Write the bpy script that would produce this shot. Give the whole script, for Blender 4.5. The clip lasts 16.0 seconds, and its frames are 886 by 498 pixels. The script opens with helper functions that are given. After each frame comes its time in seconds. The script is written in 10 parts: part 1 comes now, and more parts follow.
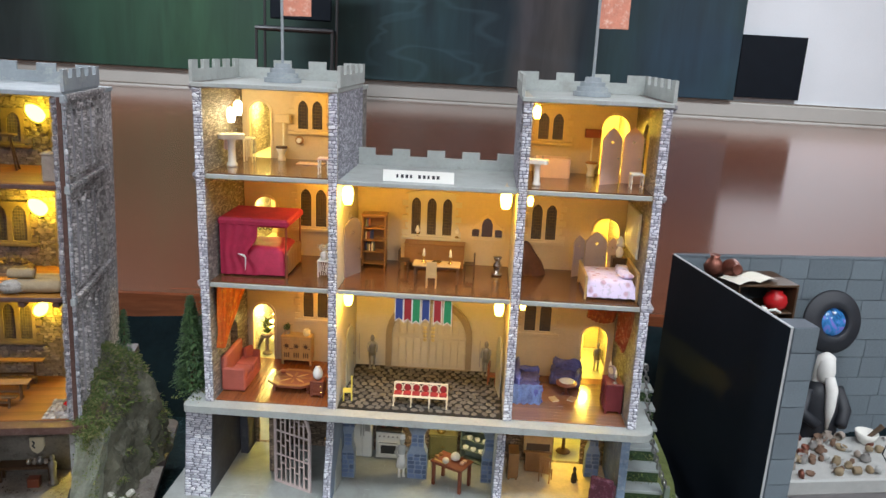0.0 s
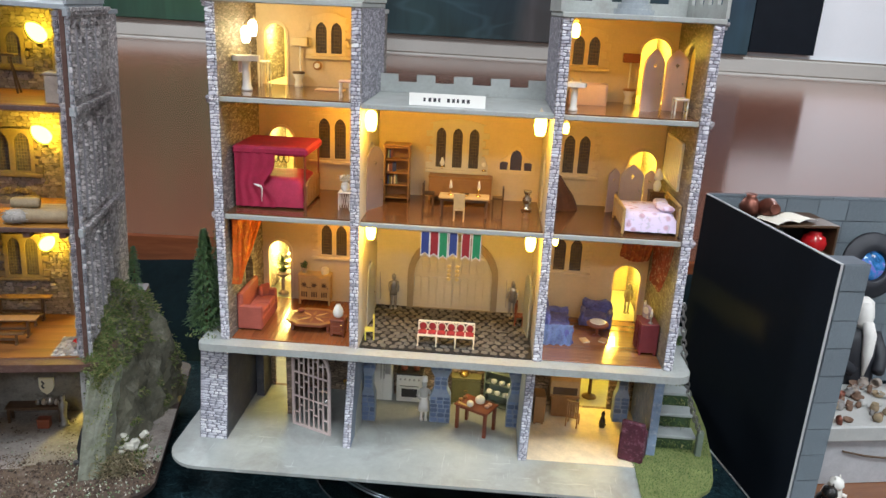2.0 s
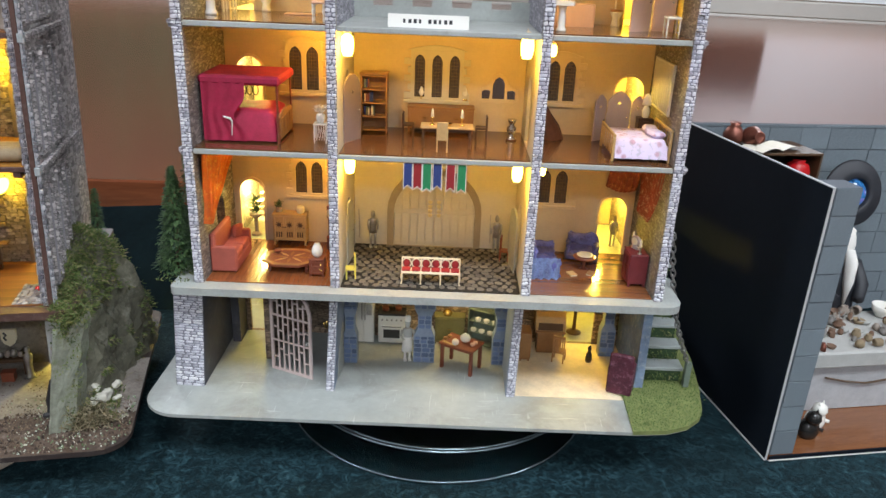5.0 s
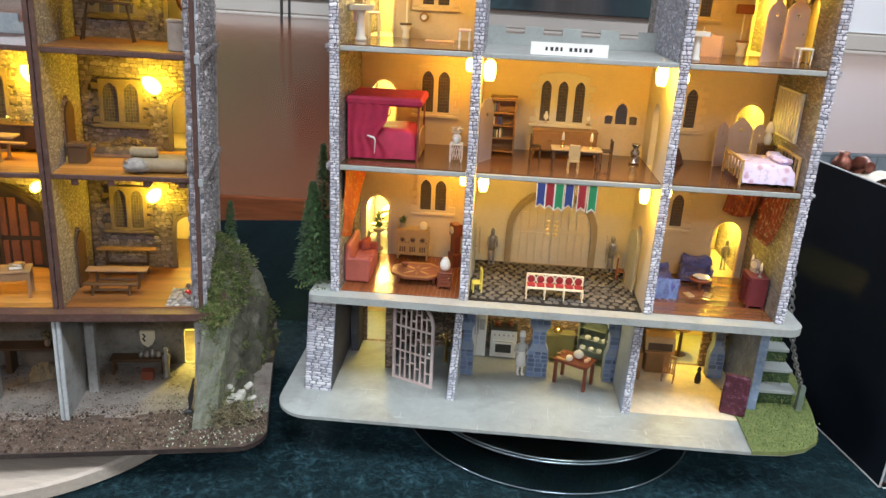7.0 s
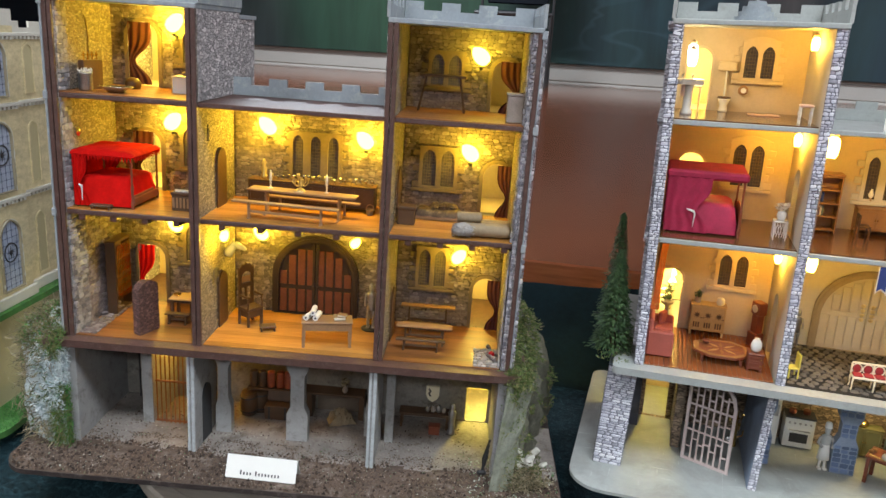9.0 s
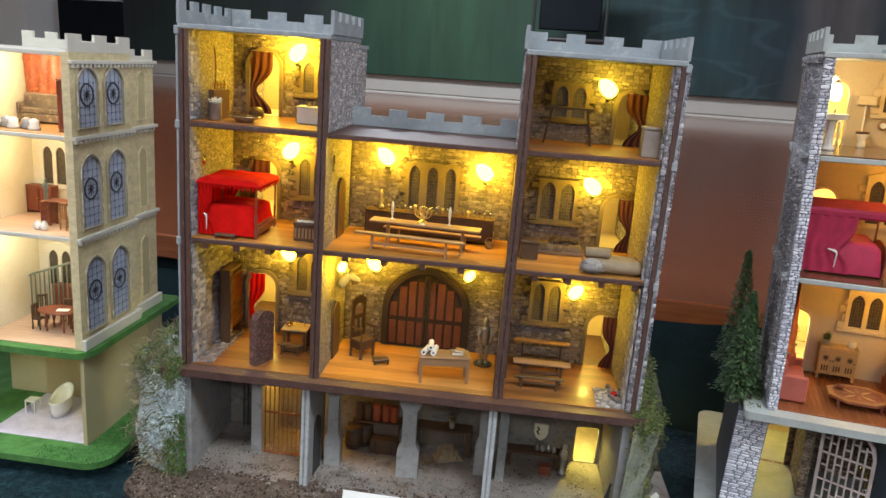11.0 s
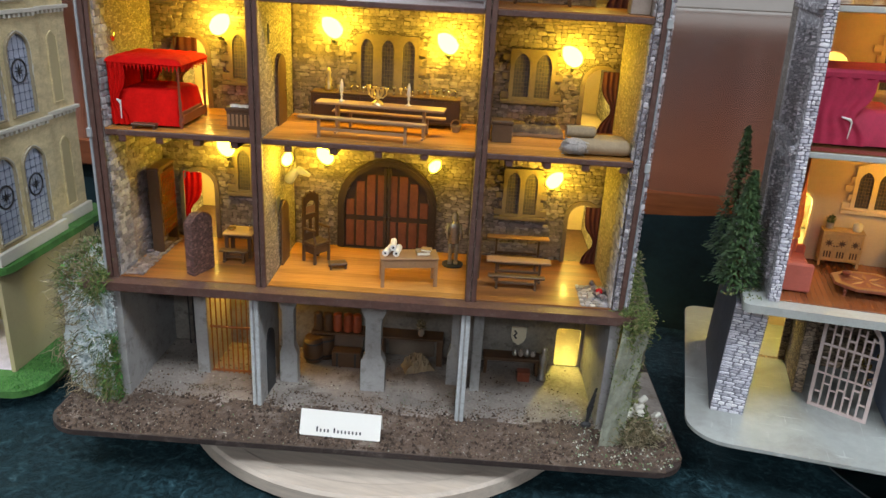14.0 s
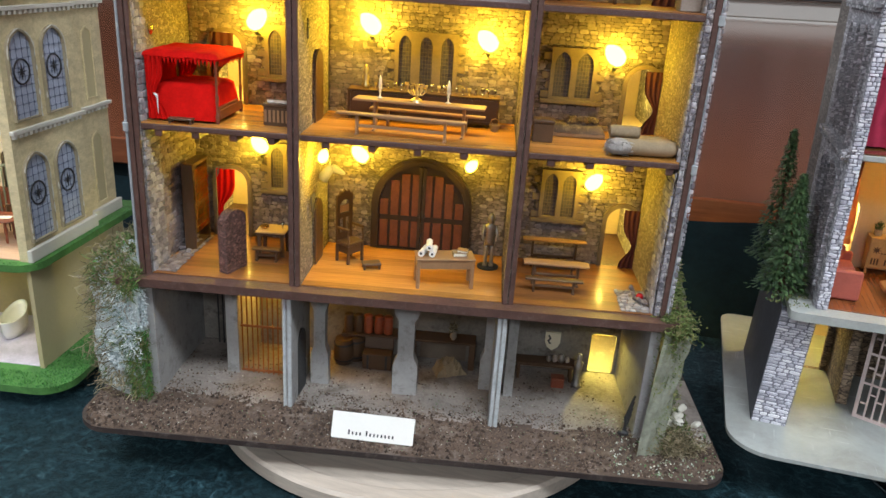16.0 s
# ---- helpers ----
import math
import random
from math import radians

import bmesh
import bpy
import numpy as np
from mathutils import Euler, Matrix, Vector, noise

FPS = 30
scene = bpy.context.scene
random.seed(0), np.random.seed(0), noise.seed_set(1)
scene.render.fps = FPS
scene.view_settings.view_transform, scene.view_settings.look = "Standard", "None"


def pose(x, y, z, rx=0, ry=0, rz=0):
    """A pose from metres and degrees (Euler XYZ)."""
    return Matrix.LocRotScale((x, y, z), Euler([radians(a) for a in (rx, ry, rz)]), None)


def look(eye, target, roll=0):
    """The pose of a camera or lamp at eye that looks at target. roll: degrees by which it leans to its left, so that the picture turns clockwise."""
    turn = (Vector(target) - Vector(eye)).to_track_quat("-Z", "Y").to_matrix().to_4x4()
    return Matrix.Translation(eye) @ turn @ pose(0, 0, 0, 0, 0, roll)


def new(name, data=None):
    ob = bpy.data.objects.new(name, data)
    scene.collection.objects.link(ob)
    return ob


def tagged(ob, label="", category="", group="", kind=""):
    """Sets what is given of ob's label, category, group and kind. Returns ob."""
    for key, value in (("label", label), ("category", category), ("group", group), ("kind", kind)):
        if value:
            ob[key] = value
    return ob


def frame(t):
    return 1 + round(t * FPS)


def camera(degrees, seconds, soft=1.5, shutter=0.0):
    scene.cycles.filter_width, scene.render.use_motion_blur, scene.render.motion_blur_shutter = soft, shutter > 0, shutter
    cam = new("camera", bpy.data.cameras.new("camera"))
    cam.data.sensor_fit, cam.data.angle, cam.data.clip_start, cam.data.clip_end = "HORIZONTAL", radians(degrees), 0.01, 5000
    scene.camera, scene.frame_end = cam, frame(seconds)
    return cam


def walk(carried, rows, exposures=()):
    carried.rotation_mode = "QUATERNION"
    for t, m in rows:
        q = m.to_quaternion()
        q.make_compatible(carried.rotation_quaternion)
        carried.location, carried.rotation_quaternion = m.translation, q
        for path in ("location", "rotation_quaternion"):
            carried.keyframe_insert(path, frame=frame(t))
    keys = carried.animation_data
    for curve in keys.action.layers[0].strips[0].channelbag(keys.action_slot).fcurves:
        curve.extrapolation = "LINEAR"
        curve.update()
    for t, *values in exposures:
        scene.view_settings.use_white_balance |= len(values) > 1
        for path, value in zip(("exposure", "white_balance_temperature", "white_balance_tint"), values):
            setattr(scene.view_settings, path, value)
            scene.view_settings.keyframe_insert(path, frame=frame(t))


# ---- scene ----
cam = camera(61.4, 16.0)
PATH = [
    (0, (0.0641, -0.9151, 1.3813), (-0.0310, 1.0167, 0.8721), 3.24),
    (0.5, (0.0732, -0.9447, 1.3871), (-0.0404, 1.0036, 0.9496), 3.92),
    (1, (0.0739, -0.9414, 1.3655), (-0.0312, 0.9872, 0.8465), 3.92),
    (1.5, (0.0547, -0.9142, 1.3448), (-0.0471, 0.9970, 0.7646), 3.86),
    (2, (0.0335, -0.8740, 1.3303), (-0.0638, 1.0277, 0.7187), 3.50),
    (2.5, (0.0170, -0.8344, 1.3093), (0.0087, 1.0503, 0.6401), 4.79),
    (3, (0.0108, -0.8050, 1.3071), (0.0472, 1.0810, 0.6423), 4.40),
    (3.5, (0.0103, -0.7981, 1.3088), (0.0354, 1.0861, 0.6386), 3.72),
    (4, (0.0121, -0.8097, 1.3039), (0.0238, 1.0560, 0.5835), 3.28),
    (6.5, (-0.0376, -0.8878, 1.2957), (-0.0473, 0.9709, 0.5574), 3.52),
    (7, (-0.0978, -0.8940, 1.2945), (-0.2072, 0.9856, 0.6200), 3.60),
    (7.5, (-0.1598, -0.8939, 1.2948), (-0.3854, 0.9835, 0.6432), 3.35),
    (8, (-0.2151, -0.8930, 1.2942), (-0.5522, 0.9742, 0.6616), 3.24),
    (8.5, (-0.2608, -0.9086, 1.2970), (-0.6923, 0.9571, 0.7199), 3.28),
    (9, (-0.2940, -0.9256, 1.2997), (-0.8229, 0.9217, 0.7449), 3.08),
    (9.5, (-0.3422, -0.9399, 1.2912), (-0.9315, 0.8856, 0.7253), 3.08),
    (10, (-0.3876, -0.9413, 1.2939), (-1.0198, 0.8788, 0.7580), 3.34),
    (12.5, (-0.4273, -0.9060, 1.3077), (-1.0399, 0.9339, 0.8187), 3.14),
    (13, (-0.4446, -0.8832, 1.2725), (-1.0417, 0.9337, 0.6875), 2.97),
    (13.5, (-0.4438, -0.8495, 1.2525), (-0.9689, 0.9475, 0.5488), 2.55),
    (14, (-0.4338, -0.8316, 1.2457), (-0.9503, 0.9587, 0.5191), 2.20),
    (14.5, (-0.4371, -0.8196, 1.2324), (-0.9476, 0.9457, 0.4430), 2.17),
    (15, (-0.4419, -0.8157, 1.2281), (-0.9540, 0.9449, 0.4292), 2.10),
    (15.5, (-0.4487, -0.8112, 1.2229), (-0.9613, 0.9452, 0.4152), 2.16),
    (16, (-0.4606, -0.8251, 1.2334), (-1.0186, 0.9579, 0.5198), 2.62),
]
walk(cam, [(t, look(eye, target, roll)) for t, eye, target, roll in PATH],
     ((0, 0.10), (1.5, 0.12), (2.5, 0.17), (4.0, 0.12), (6.5, 0.34), (7.5, 0.22), (9.0, 0.13), (10.0, 0.03), (13.5, 0.03), (14.5, 0.09), (16.0, 0.17)))

# ---- world and hall lights ----
world = bpy.data.worlds.new("world")
scene.world = world
world.use_nodes = True
world.node_tree.nodes["Background"].inputs[0].default_value = (0.55, 0.62, 0.72, 1)
world.node_tree.nodes["Background"].inputs[1].default_value = 0.05
scene.view_settings.exposure = 0.0

CEILING_W = 80.0        # watts of each ceiling panel
LAMP_W = 0.20          # watts of one small bulb
WARM = (1.0, 0.50, 0.05)
GOLDEN = (1.0, 0.63, 0.04)


def ceiling_lamp(x, y, sx, sy, power):
    d = bpy.data.lights.new("ceiling_panel", "AREA")
    d.shape, d.size, d.size_y, d.energy, d.color = "RECTANGLE", sx, sy, power, (0.83, 0.915, 1.0)
    o = new("ceiling_panel_light", d)
    o.matrix_world = pose(x, y, 3.66)


for px, py in ((-2.6, -1.0), (0.4, -1.6), (3.0, -0.8), (-2.6, -4.6), (0.4, -5.0), (3.2, -4.4)):
    ceiling_lamp(px, py, 1.2, 0.6, CEILING_W)
for px in (-3.0, 3.4):
    ceiling_lamp(px, 4.6, 1.2, 0.6, CEILING_W * 2.2)


def warm_light(m, x, y, z, power=LAMP_W, color=WARM, size=0.004):
    """A small warm point light, for a bulb or as unseen fill; x, y, z in mm in the frame m."""
    d = bpy.data.lights.new("bulb", "POINT")
    d.energy, d.color, d.shadow_soft_size = power, color, size
    o = new("warm_light", d)
    o.matrix_world = m @ Matrix.Translation((x * MM, y * MM, z * MM))
    return o


# ---- materials ----
MM = 0.001


def nodes_of(name):
    m = bpy.data.materials.new(name)
    m.use_nodes = True
    n, l = m.node_tree.nodes, m.node_tree.links
    return m, n, l, n["Principled BSDF"]


def ramp(n, l, fac, stops):
    r = n.new("ShaderNodeValToRGB")
    e = r.color_ramp.elements
    while len(e) < len(stops):
        e.new(0.5)
    for k, (p, c) in zip(e, stops):
        k.position, k.color = p, (*c, 1)
    l.new(fac, r.inputs[0])
    return r.outputs[0]


def noise_tex(n, l, scale, detail=6, rough=0.6, stretch=None, kind="Object", warp=0.0):
    tc = n.new("ShaderNodeTexCoord")
    v = tc.outputs[kind]
    if stretch:
        mp = n.new("ShaderNodeMapping")
        mp.inputs["Scale"].default_value = stretch
        l.new(v, mp.inputs[0])
        v = mp.outputs[0]
    t = n.new("ShaderNodeTexNoise")
    t.inputs["Scale"].default_value, t.inputs["Detail"].default_value = scale, detail
    t.inputs["Roughness"].default_value, t.inputs["Distortion"].default_value = rough, warp
    l.new(v, t.inputs["Vector"])
    return t.outputs[0]


def mixc(n, l, fac, a, b, mode="MIX"):
    m = n.new("ShaderNodeMix")
    m.data_type, m.blend_type = "RGBA", mode
    for sock, val in ((m.inputs[0], fac), (m.inputs[6], a), (m.inputs[7], b)):
        if isinstance(val, (int, float)):
            sock.default_value = val
        elif isinstance(val, tuple):
            sock.default_value = (*val, 1)
        else:
            l.new(val, sock)
    return m.outputs[2]


def bump(n, l, b, height, strength, dist):
    bp = n.new("ShaderNodeBump")
    bp.inputs["Strength"].default_value, bp.inputs["Distance"].default_value = strength, dist
    l.new(height, bp.inputs["Height"])
    l.new(bp.outputs[0], b.inputs["Normal"])


def paint(name, c, rough=0.6, var=0.16, big=18, small=260, bumpy=0.25, metal=0.0, piece=0.0, dirt=None, stretch=None, spec=0.5):
    """Paint, plaster, cloth and the like: two scales of tone, fine relief, and a tone of its own for each piece."""
    m, n, l, b = nodes_of(name)
    lo = tuple(x * (1 - var) for x in c)
    hi = tuple(min(1, x * (1 + var)) for x in c)
    f1 = noise_tex(n, l, big, 4, 0.6, stretch)
    f2 = noise_tex(n, l, small, 6, 0.7, stretch)
    col = mixc(n, l, 0.45, ramp(n, l, f1, ((0.3, lo), (0.7, hi))), ramp(n, l, f2, ((0.3, lo), (0.72, hi))))
    if dirt:
        mask = ramp(n, l, noise_tex(n, l, big * 2.3, 8, 0.75), ((0.52, (0, 0, 0)), (0.68, (1, 1, 1))))
        col = mixc(n, l, mask, col, dirt)
    if piece:
        oi = n.new("ShaderNodeObjectInfo")
        col = mixc(n, l, piece, col, ramp(n, l, oi.outputs["Random"], ((0.0, tuple(x * 0.55 for x in c)), (0.5, c), (1.0, tuple(min(1, x * 1.45) for x in c)))))
    l.new(col, b.inputs["Base Color"])
    b.inputs["Roughness"].default_value, b.inputs["Metallic"].default_value = rough, metal
    b.inputs["Specular IOR Level"].default_value = spec
    bump(n, l, b, f2, bumpy, 0.0006)
    return m


def islands(name, stops, rough=0.8, small=300, bumpy=0.5, var=0.35):
    """Many joined pieces (stones, leaves), each with its own tone."""
    m, n, l, b = nodes_of(name)
    g = n.new("ShaderNodeNewGeometry")
    c = ramp(n, l, g.outputs["Random Per Island"], stops)
    f = noise_tex(n, l, small, 5, 0.7)
    c = mixc(n, l, var, c, ramp(n, l, f, ((0.3, (0.02, 0.02, 0.02)), (0.75, (0.9, 0.9, 0.9)))), "OVERLAY")
    l.new(c, b.inputs["Base Color"])
    b.inputs["Roughness"].default_value = rough
    bump(n, l, b, f, bumpy, 0.0008)
    return m


def timber(name, c, rough=0.45, along="x", fine=90, piece=0.25, coat=0.0, dark=0.55):
    m, n, l, b = nodes_of(name)
    st = {"x": (1, 9, 9), "y": (9, 1, 9), "z": (9, 9, 1)}[along]
    f = noise_tex(n, l, fine, 7, 0.65, st, warp=0.4)
    g = noise_tex(n, l, 14, 3, 0.5, st)
    lo = tuple(x * dark for x in c)
    hi = tuple(min(1, x * 1.3) for x in c)
    col = mixc(n, l, 0.4, ramp(n, l, f, ((0.3, lo), (0.7, hi))), ramp(n, l, g, ((0.3, lo), (0.7, hi))))
    oi = n.new("ShaderNodeObjectInfo")
    col = mixc(n, l, piece, col, ramp(n, l, oi.outputs["Random"], ((0, lo), (1, hi))))
    l.new(col, b.inputs["Base Color"])
    b.inputs["Roughness"].default_value, b.inputs["Coat Weight"].default_value = rough, coat
    b.inputs["Coat Roughness"].default_value = 0.12
    bump(n, l, b, f, 0.2, 0.0005)
    return m


def moulded_stone(name, c, joint, size=70, rough=0.85, depth=0.0022, flat=2.1):
    """Moulded sheet of small random stones."""
    m, n, l, b = nodes_of(name)
    tc = n.new("ShaderNodeTexCoord")
    mp = n.new("ShaderNodeMapping")
    mp.inputs["Scale"].default_value = (1, 1, flat)
    l.new(tc.outputs["Object"], mp.inputs[0])
    wob = n.new("ShaderNodeTexNoise")
    wob.inputs["Scale"].default_value = 60
    add = n.new("ShaderNodeVectorMath")
    add.operation = "MULTIPLY_ADD"
    add.inputs[1].default_value = (0.012, 0.012, 0.012)
    l.new(mp.outputs[0], wob.inputs["Vector"])
    l.new(wob.outputs[1], add.inputs[0])
    l.new(mp.outputs[0], add.inputs[2])
    v = n.new("ShaderNodeTexVoronoi")
    v.feature = "DISTANCE_TO_EDGE"
    v.inputs["Scale"].default_value = size
    l.new(add.outputs[0], v.inputs["Vector"])
    v2 = n.new("ShaderNodeTexVoronoi")
    v2.inputs["Scale"].default_value = size
    l.new(add.outputs[0], v2.inputs["Vector"])
    tone = n.new("ShaderNodeSeparateColor")
    l.new(v2.outputs["Color"], tone.inputs[0])
    stone = ramp(n, l, tone.outputs[0], ((0, tuple(x * 0.6 for x in c)), (0.6, c), (1, tuple(min(1, x * 1.5) for x in c))))
    gr = noise_tex(n, l, 350, 5, 0.7)
    stone = mixc(n, l, 0.5, stone, ramp(n, l, gr, ((0.3, (0.1, 0.1, 0.1)), (0.7, (0.85, 0.85, 0.85)))), "OVERLAY")
    edge = ramp(n, l, v.outputs["Distance"], ((0.0, (0, 0, 0)), (0.10, (1, 1, 1))))
    l.new(mixc(n, l, edge, joint, stone), b.inputs["Base Color"])
    b.inputs["Roughness"].default_value = rough
    hgt = mixc(n, l, 0.25, edge, gr)
    bump(n, l, b, hgt, 1.0, depth)
    return m


def glow(name, c, strength):
    m, n, l, b = nodes_of(name)
    b.inputs["Base Color"].default_value = (*c, 1)
    b.inputs["Emission Color"].default_value = (*c, 1)
    b.inputs["Emission Strength"].default_value = strength
    return m


def clear(name, c=(1, 1, 1), rough=0.02, ior=1.46):
    m, n, l, b = nodes_of(name)
    b.inputs["Base Color"].default_value = (*c, 1)
    b.inputs["Transmission Weight"].default_value = 1.0
    b.inputs["Roughness"].default_value, b.inputs["IOR"].default_value = rough, ior
    return m


def leaded(name, dark, line, across=260):
    """Old leaded glass: dark panes in a lattice."""
    m, n, l, b = nodes_of(name)
    tc = n.new("ShaderNodeTexCoord")
    mp = n.new("ShaderNodeMapping")
    mp.inputs["Rotation"].default_value = (radians(90), 0, 0)
    l.new(tc.outputs["Object"], mp.inputs[0])
    br = n.new("ShaderNodeTexBrick")
    br.offset = 0.0
    br.inputs["Scale"].default_value = across
    br.inputs["Mortar Size"].default_value = 0.08
    br.inputs["Brick Width"].default_value, br.inputs["Row Height"].default_value = 1.0, 1.3
    br.inputs["Color1"].default_value, br.inputs["Color2"].default_value = (*dark, 1), (*[x * 1.6 for x in dark], 1)
    br.inputs["Mortar"].default_value = (*line, 1)
    l.new(mp.outputs[0], br.inputs["Vector"])
    l.new(br.outputs[0], b.inputs["Base Color"])
    b.inputs["Roughness"].default_value = 0.25
    return m


def velvet_material():
    """Crushed velvet: dark pile with brighter teal patches where it lies flat."""
    m, n, l, b = nodes_of("velvet")
    f = noise_tex(n, l, 75, 7, 0.78, warp=1.0)
    g = noise_tex(n, l, 9, 3, 0.6)
    c = ramp(n, l, f, ((0.44, (0.001, 0.005, 0.007)), (0.52, (0.006, 0.021, 0.028)), (0.61, (0.024, 0.064, 0.079)), (0.72, (0.10, 0.17, 0.195))))
    c = mixc(n, l, ramp(n, l, g, ((0.35, (0.7, 0.7, 0.7)), (0.65, (0.08, 0.08, 0.08)))), c, (0.004, 0.011, 0.013))
    l.new(c, b.inputs["Base Color"])
    b.inputs["Roughness"].default_value = 0.8
    b.inputs["Specular IOR Level"].default_value = 0.12
    b.inputs["Sheen Weight"].default_value, b.inputs["Sheen Roughness"].default_value = 0.25, 0.4
    b.inputs["Sheen Tint"].default_value = (0.25, 0.55, 0.65, 1)
    bump(n, l, b, f, 0.6, 0.003)
    return m


M = {}
M["grey_paint"] = paint("grey_paint", (0.365, 0.385, 0.365), 0.55, 0.18, dirt=(0.30, 0.305, 0.28))
def rubble_stone(name, stops):
    """Single small stones on unit meshes: a tone for each, with blotches and grain across it."""
    m, n, l, b = nodes_of(name)
    oi = n.new("ShaderNodeObjectInfo")
    c = ramp(n, l, oi.outputs["Random"], stops)
    f1, f2 = noise_tex(n, l, 1.8, 4, 0.65), noise_tex(n, l, 9, 5, 0.7)
    c = mixc(n, l, 0.4, c, ramp(n, l, f1, ((0.3, (0.12, 0.12, 0.13)), (0.7, (0.92, 0.92, 0.9)))), "OVERLAY")
    c = mixc(n, l, 0.4, c, ramp(n, l, f2, ((0.3, (0.15, 0.15, 0.17)), (0.7, (0.85, 0.85, 0.85)))), "OVERLAY")
    l.new(c, b.inputs["Base Color"])
    b.inputs["Roughness"].default_value = 0.75
    bump(n, l, b, f2, 0.6, 0.0006)
    return m


def scuffed(name, c, worn, dirty):
    """Painted board with pale scuffs drawn along it and dull stains."""
    m, n, l, b = nodes_of(name)
    f = noise_tex(n, l, 40, 6, 0.7)
    col = ramp(n, l, f, ((0.3, tuple(x * 0.88 for x in c)), (0.7, tuple(x * 1.1 for x in c))))
    stain = ramp(n, l, noise_tex(n, l, 11, 6, 0.7, warp=0.6), ((0.5, (0, 0, 0)), (0.68, (0.8, 0.8, 0.8))))
    col = mixc(n, l, stain, col, dirty)
    for st in ((9, 0.8, 1), (0.7, 7, 1)):
        line = ramp(n, l, noise_tex(n, l, 26, 3, 0.5, st, warp=0.4), ((0.66, (0, 0, 0)), (0.74, (0.7, 0.7, 0.7))))
        col = mixc(n, l, line, col, worn)
    l.new(col, b.inputs["Base Color"])
    b.inputs["Roughness"].default_value = 0.5
    bump(n, l, b, f, 0.2, 0.0006)
    return m


M["base_grey"] = scuffed("base_grey", (0.35, 0.37, 0.35), (0.50, 0.52, 0.50), (0.26, 0.26, 0.235))
M["grey_stone"] = rubble_stone("grey_stone", ((0, (0.36, 0.36, 0.41)), (0.3, (0.56, 0.56, 0.62)), (0.7, (0.69, 0.69, 0.74)), (1, (0.84, 0.84, 0.86))))
M["mauve_stone"] = rubble_stone("mauve_stone", ((0, (0.12, 0.115, 0.13)), (0.4, (0.25, 0.24, 0.26)), (0.8, (0.36, 0.35, 0.37)), (1, (0.55, 0.54, 0.56))))
M["dark_slate"] = paint("dark_slate", (0.055, 0.057, 0.072), 0.6, 0.4, 30, 260, 0.4, dirt=(0.10, 0.10, 0.11))
M["mortar"] = paint("mortar", (0.21, 0.21, 0.245), 0.9, 0.3)
M["stone_paper"] = moulded_stone("stone_paper", (0.25, 0.222, 0.198), (0.085, 0.07, 0.06), 110, 0.7, 0.0012, 3.4)
M["k_outer"] = moulded_stone("k_outer", (0.50, 0.49, 0.52), (0.22, 0.215, 0.24), 110, 0.8, 0.0018, 2.6)
M["outer_stone"] = islands("outer_stone", ((0, (0.17, 0.155, 0.15)), (0.5, (0.31, 0.285, 0.275)), (1, (0.47, 0.44, 0.425))), 0.85, 260, 0.7)
M["tower_stone"] = moulded_stone("tower_stone", (0.36, 0.35, 0.39), (0.14, 0.135, 0.155), 120, 0.8, 0.0016, 3.0)
M["brown_stone_paper"] = moulded_stone("brown_stone_paper", (0.30, 0.22, 0.15), (0.05, 0.035, 0.025), 110, 0.7, 0.0008)
M["buff_wall"] = paint("buff_wall", (0.56, 0.44, 0.29), 0.7, 0.10, 25, 300, 0.2)
M["pale_wall"] = paint("pale_wall", (0.52, 0.48, 0.40), 0.7, 0.10, 25, 300, 0.2)
M["buff_trim"] = paint("buff_trim", (0.60, 0.48, 0.32), 0.65, 0.12)
M["slate_blue"] = paint("slate_blue", (0.22, 0.27, 0.36), 0.7, 0.3)
M["blue_brick"] = paint("blue_brick", (0.13, 0.18, 0.30), 0.75, 0.3, 40, 300, 0.5, piece=0.8)
M["brown_varnish"] = timber("brown_varnish", (0.13, 0.055, 0.022), 0.16, "x", 60, 0.1, 0.4)
M["red_plank"] = timber("red_plank", (0.26, 0.085, 0.03), 0.25, "y", 80, 0.45, 0.4)
M["chestnut_plank"] = timber("chestnut_plank", (0.22, 0.085, 0.032), 0.15, "x", 80, 0.4, 0.6)
M["pine_plank"] = timber("pine_plank", (0.56, 0.255, 0.055), 0.25, "x", 45, 0.5, 0.3, 0.42)
M["blush_plank"] = timber("blush_plank", (0.56, 0.38, 0.26), 0.45, "x", 45, 0.2, 0.1, 0.7)
# same pine, darkened in colour for rooms whose floor lies in dimmer light
M["dim_pine"] = timber("dim_pine", (0.26, 0.10, 0.026), 0.5, "x", 45, 0.45, 0.06, 0.42)
M["dark_frame"] = paint("dark_frame", (0.085, 0.043, 0.034), 0.5, 0.35, 60, 420, 0.5, dirt=(0.13, 0.085, 0.07))
M["cobble"] = paint("cobble", (0.118, 0.103, 0.086), 0.7, 0.35, 120, 420, 0.6, piece=0.8)
M["cobble_joint"] = paint("cobble_joint", (0.012, 0.010, 0.008), 0.9, 0.3)
M["pane"] = leaded("leaded_pane", (0.035, 0.03, 0.028), (0.12, 0.09, 0.05), 300)
M["pane_brown"] = leaded("leaded_pane_brown", (0.045, 0.04, 0.038), (0.12, 0.095, 0.065), 300)
M["pale_pane"] = paint("pale_pane", (0.42, 0.47, 0.58), 0.3, 0.3, 60, 300, 0.1)
M["slate_lead"] = paint("slate_lead", (0.12, 0.14, 0.21), 0.6, 0.2)
M["bulb"] = glow("bulb_glass", (1.0, 0.74, 0.10), 16)
M["flame"] = glow("flame_bulb", (1.0, 0.78, 0.045), 18)
M["white_bulb"] = glow("white_bulb_glass", (1.0, 0.93, 0.72), 9)
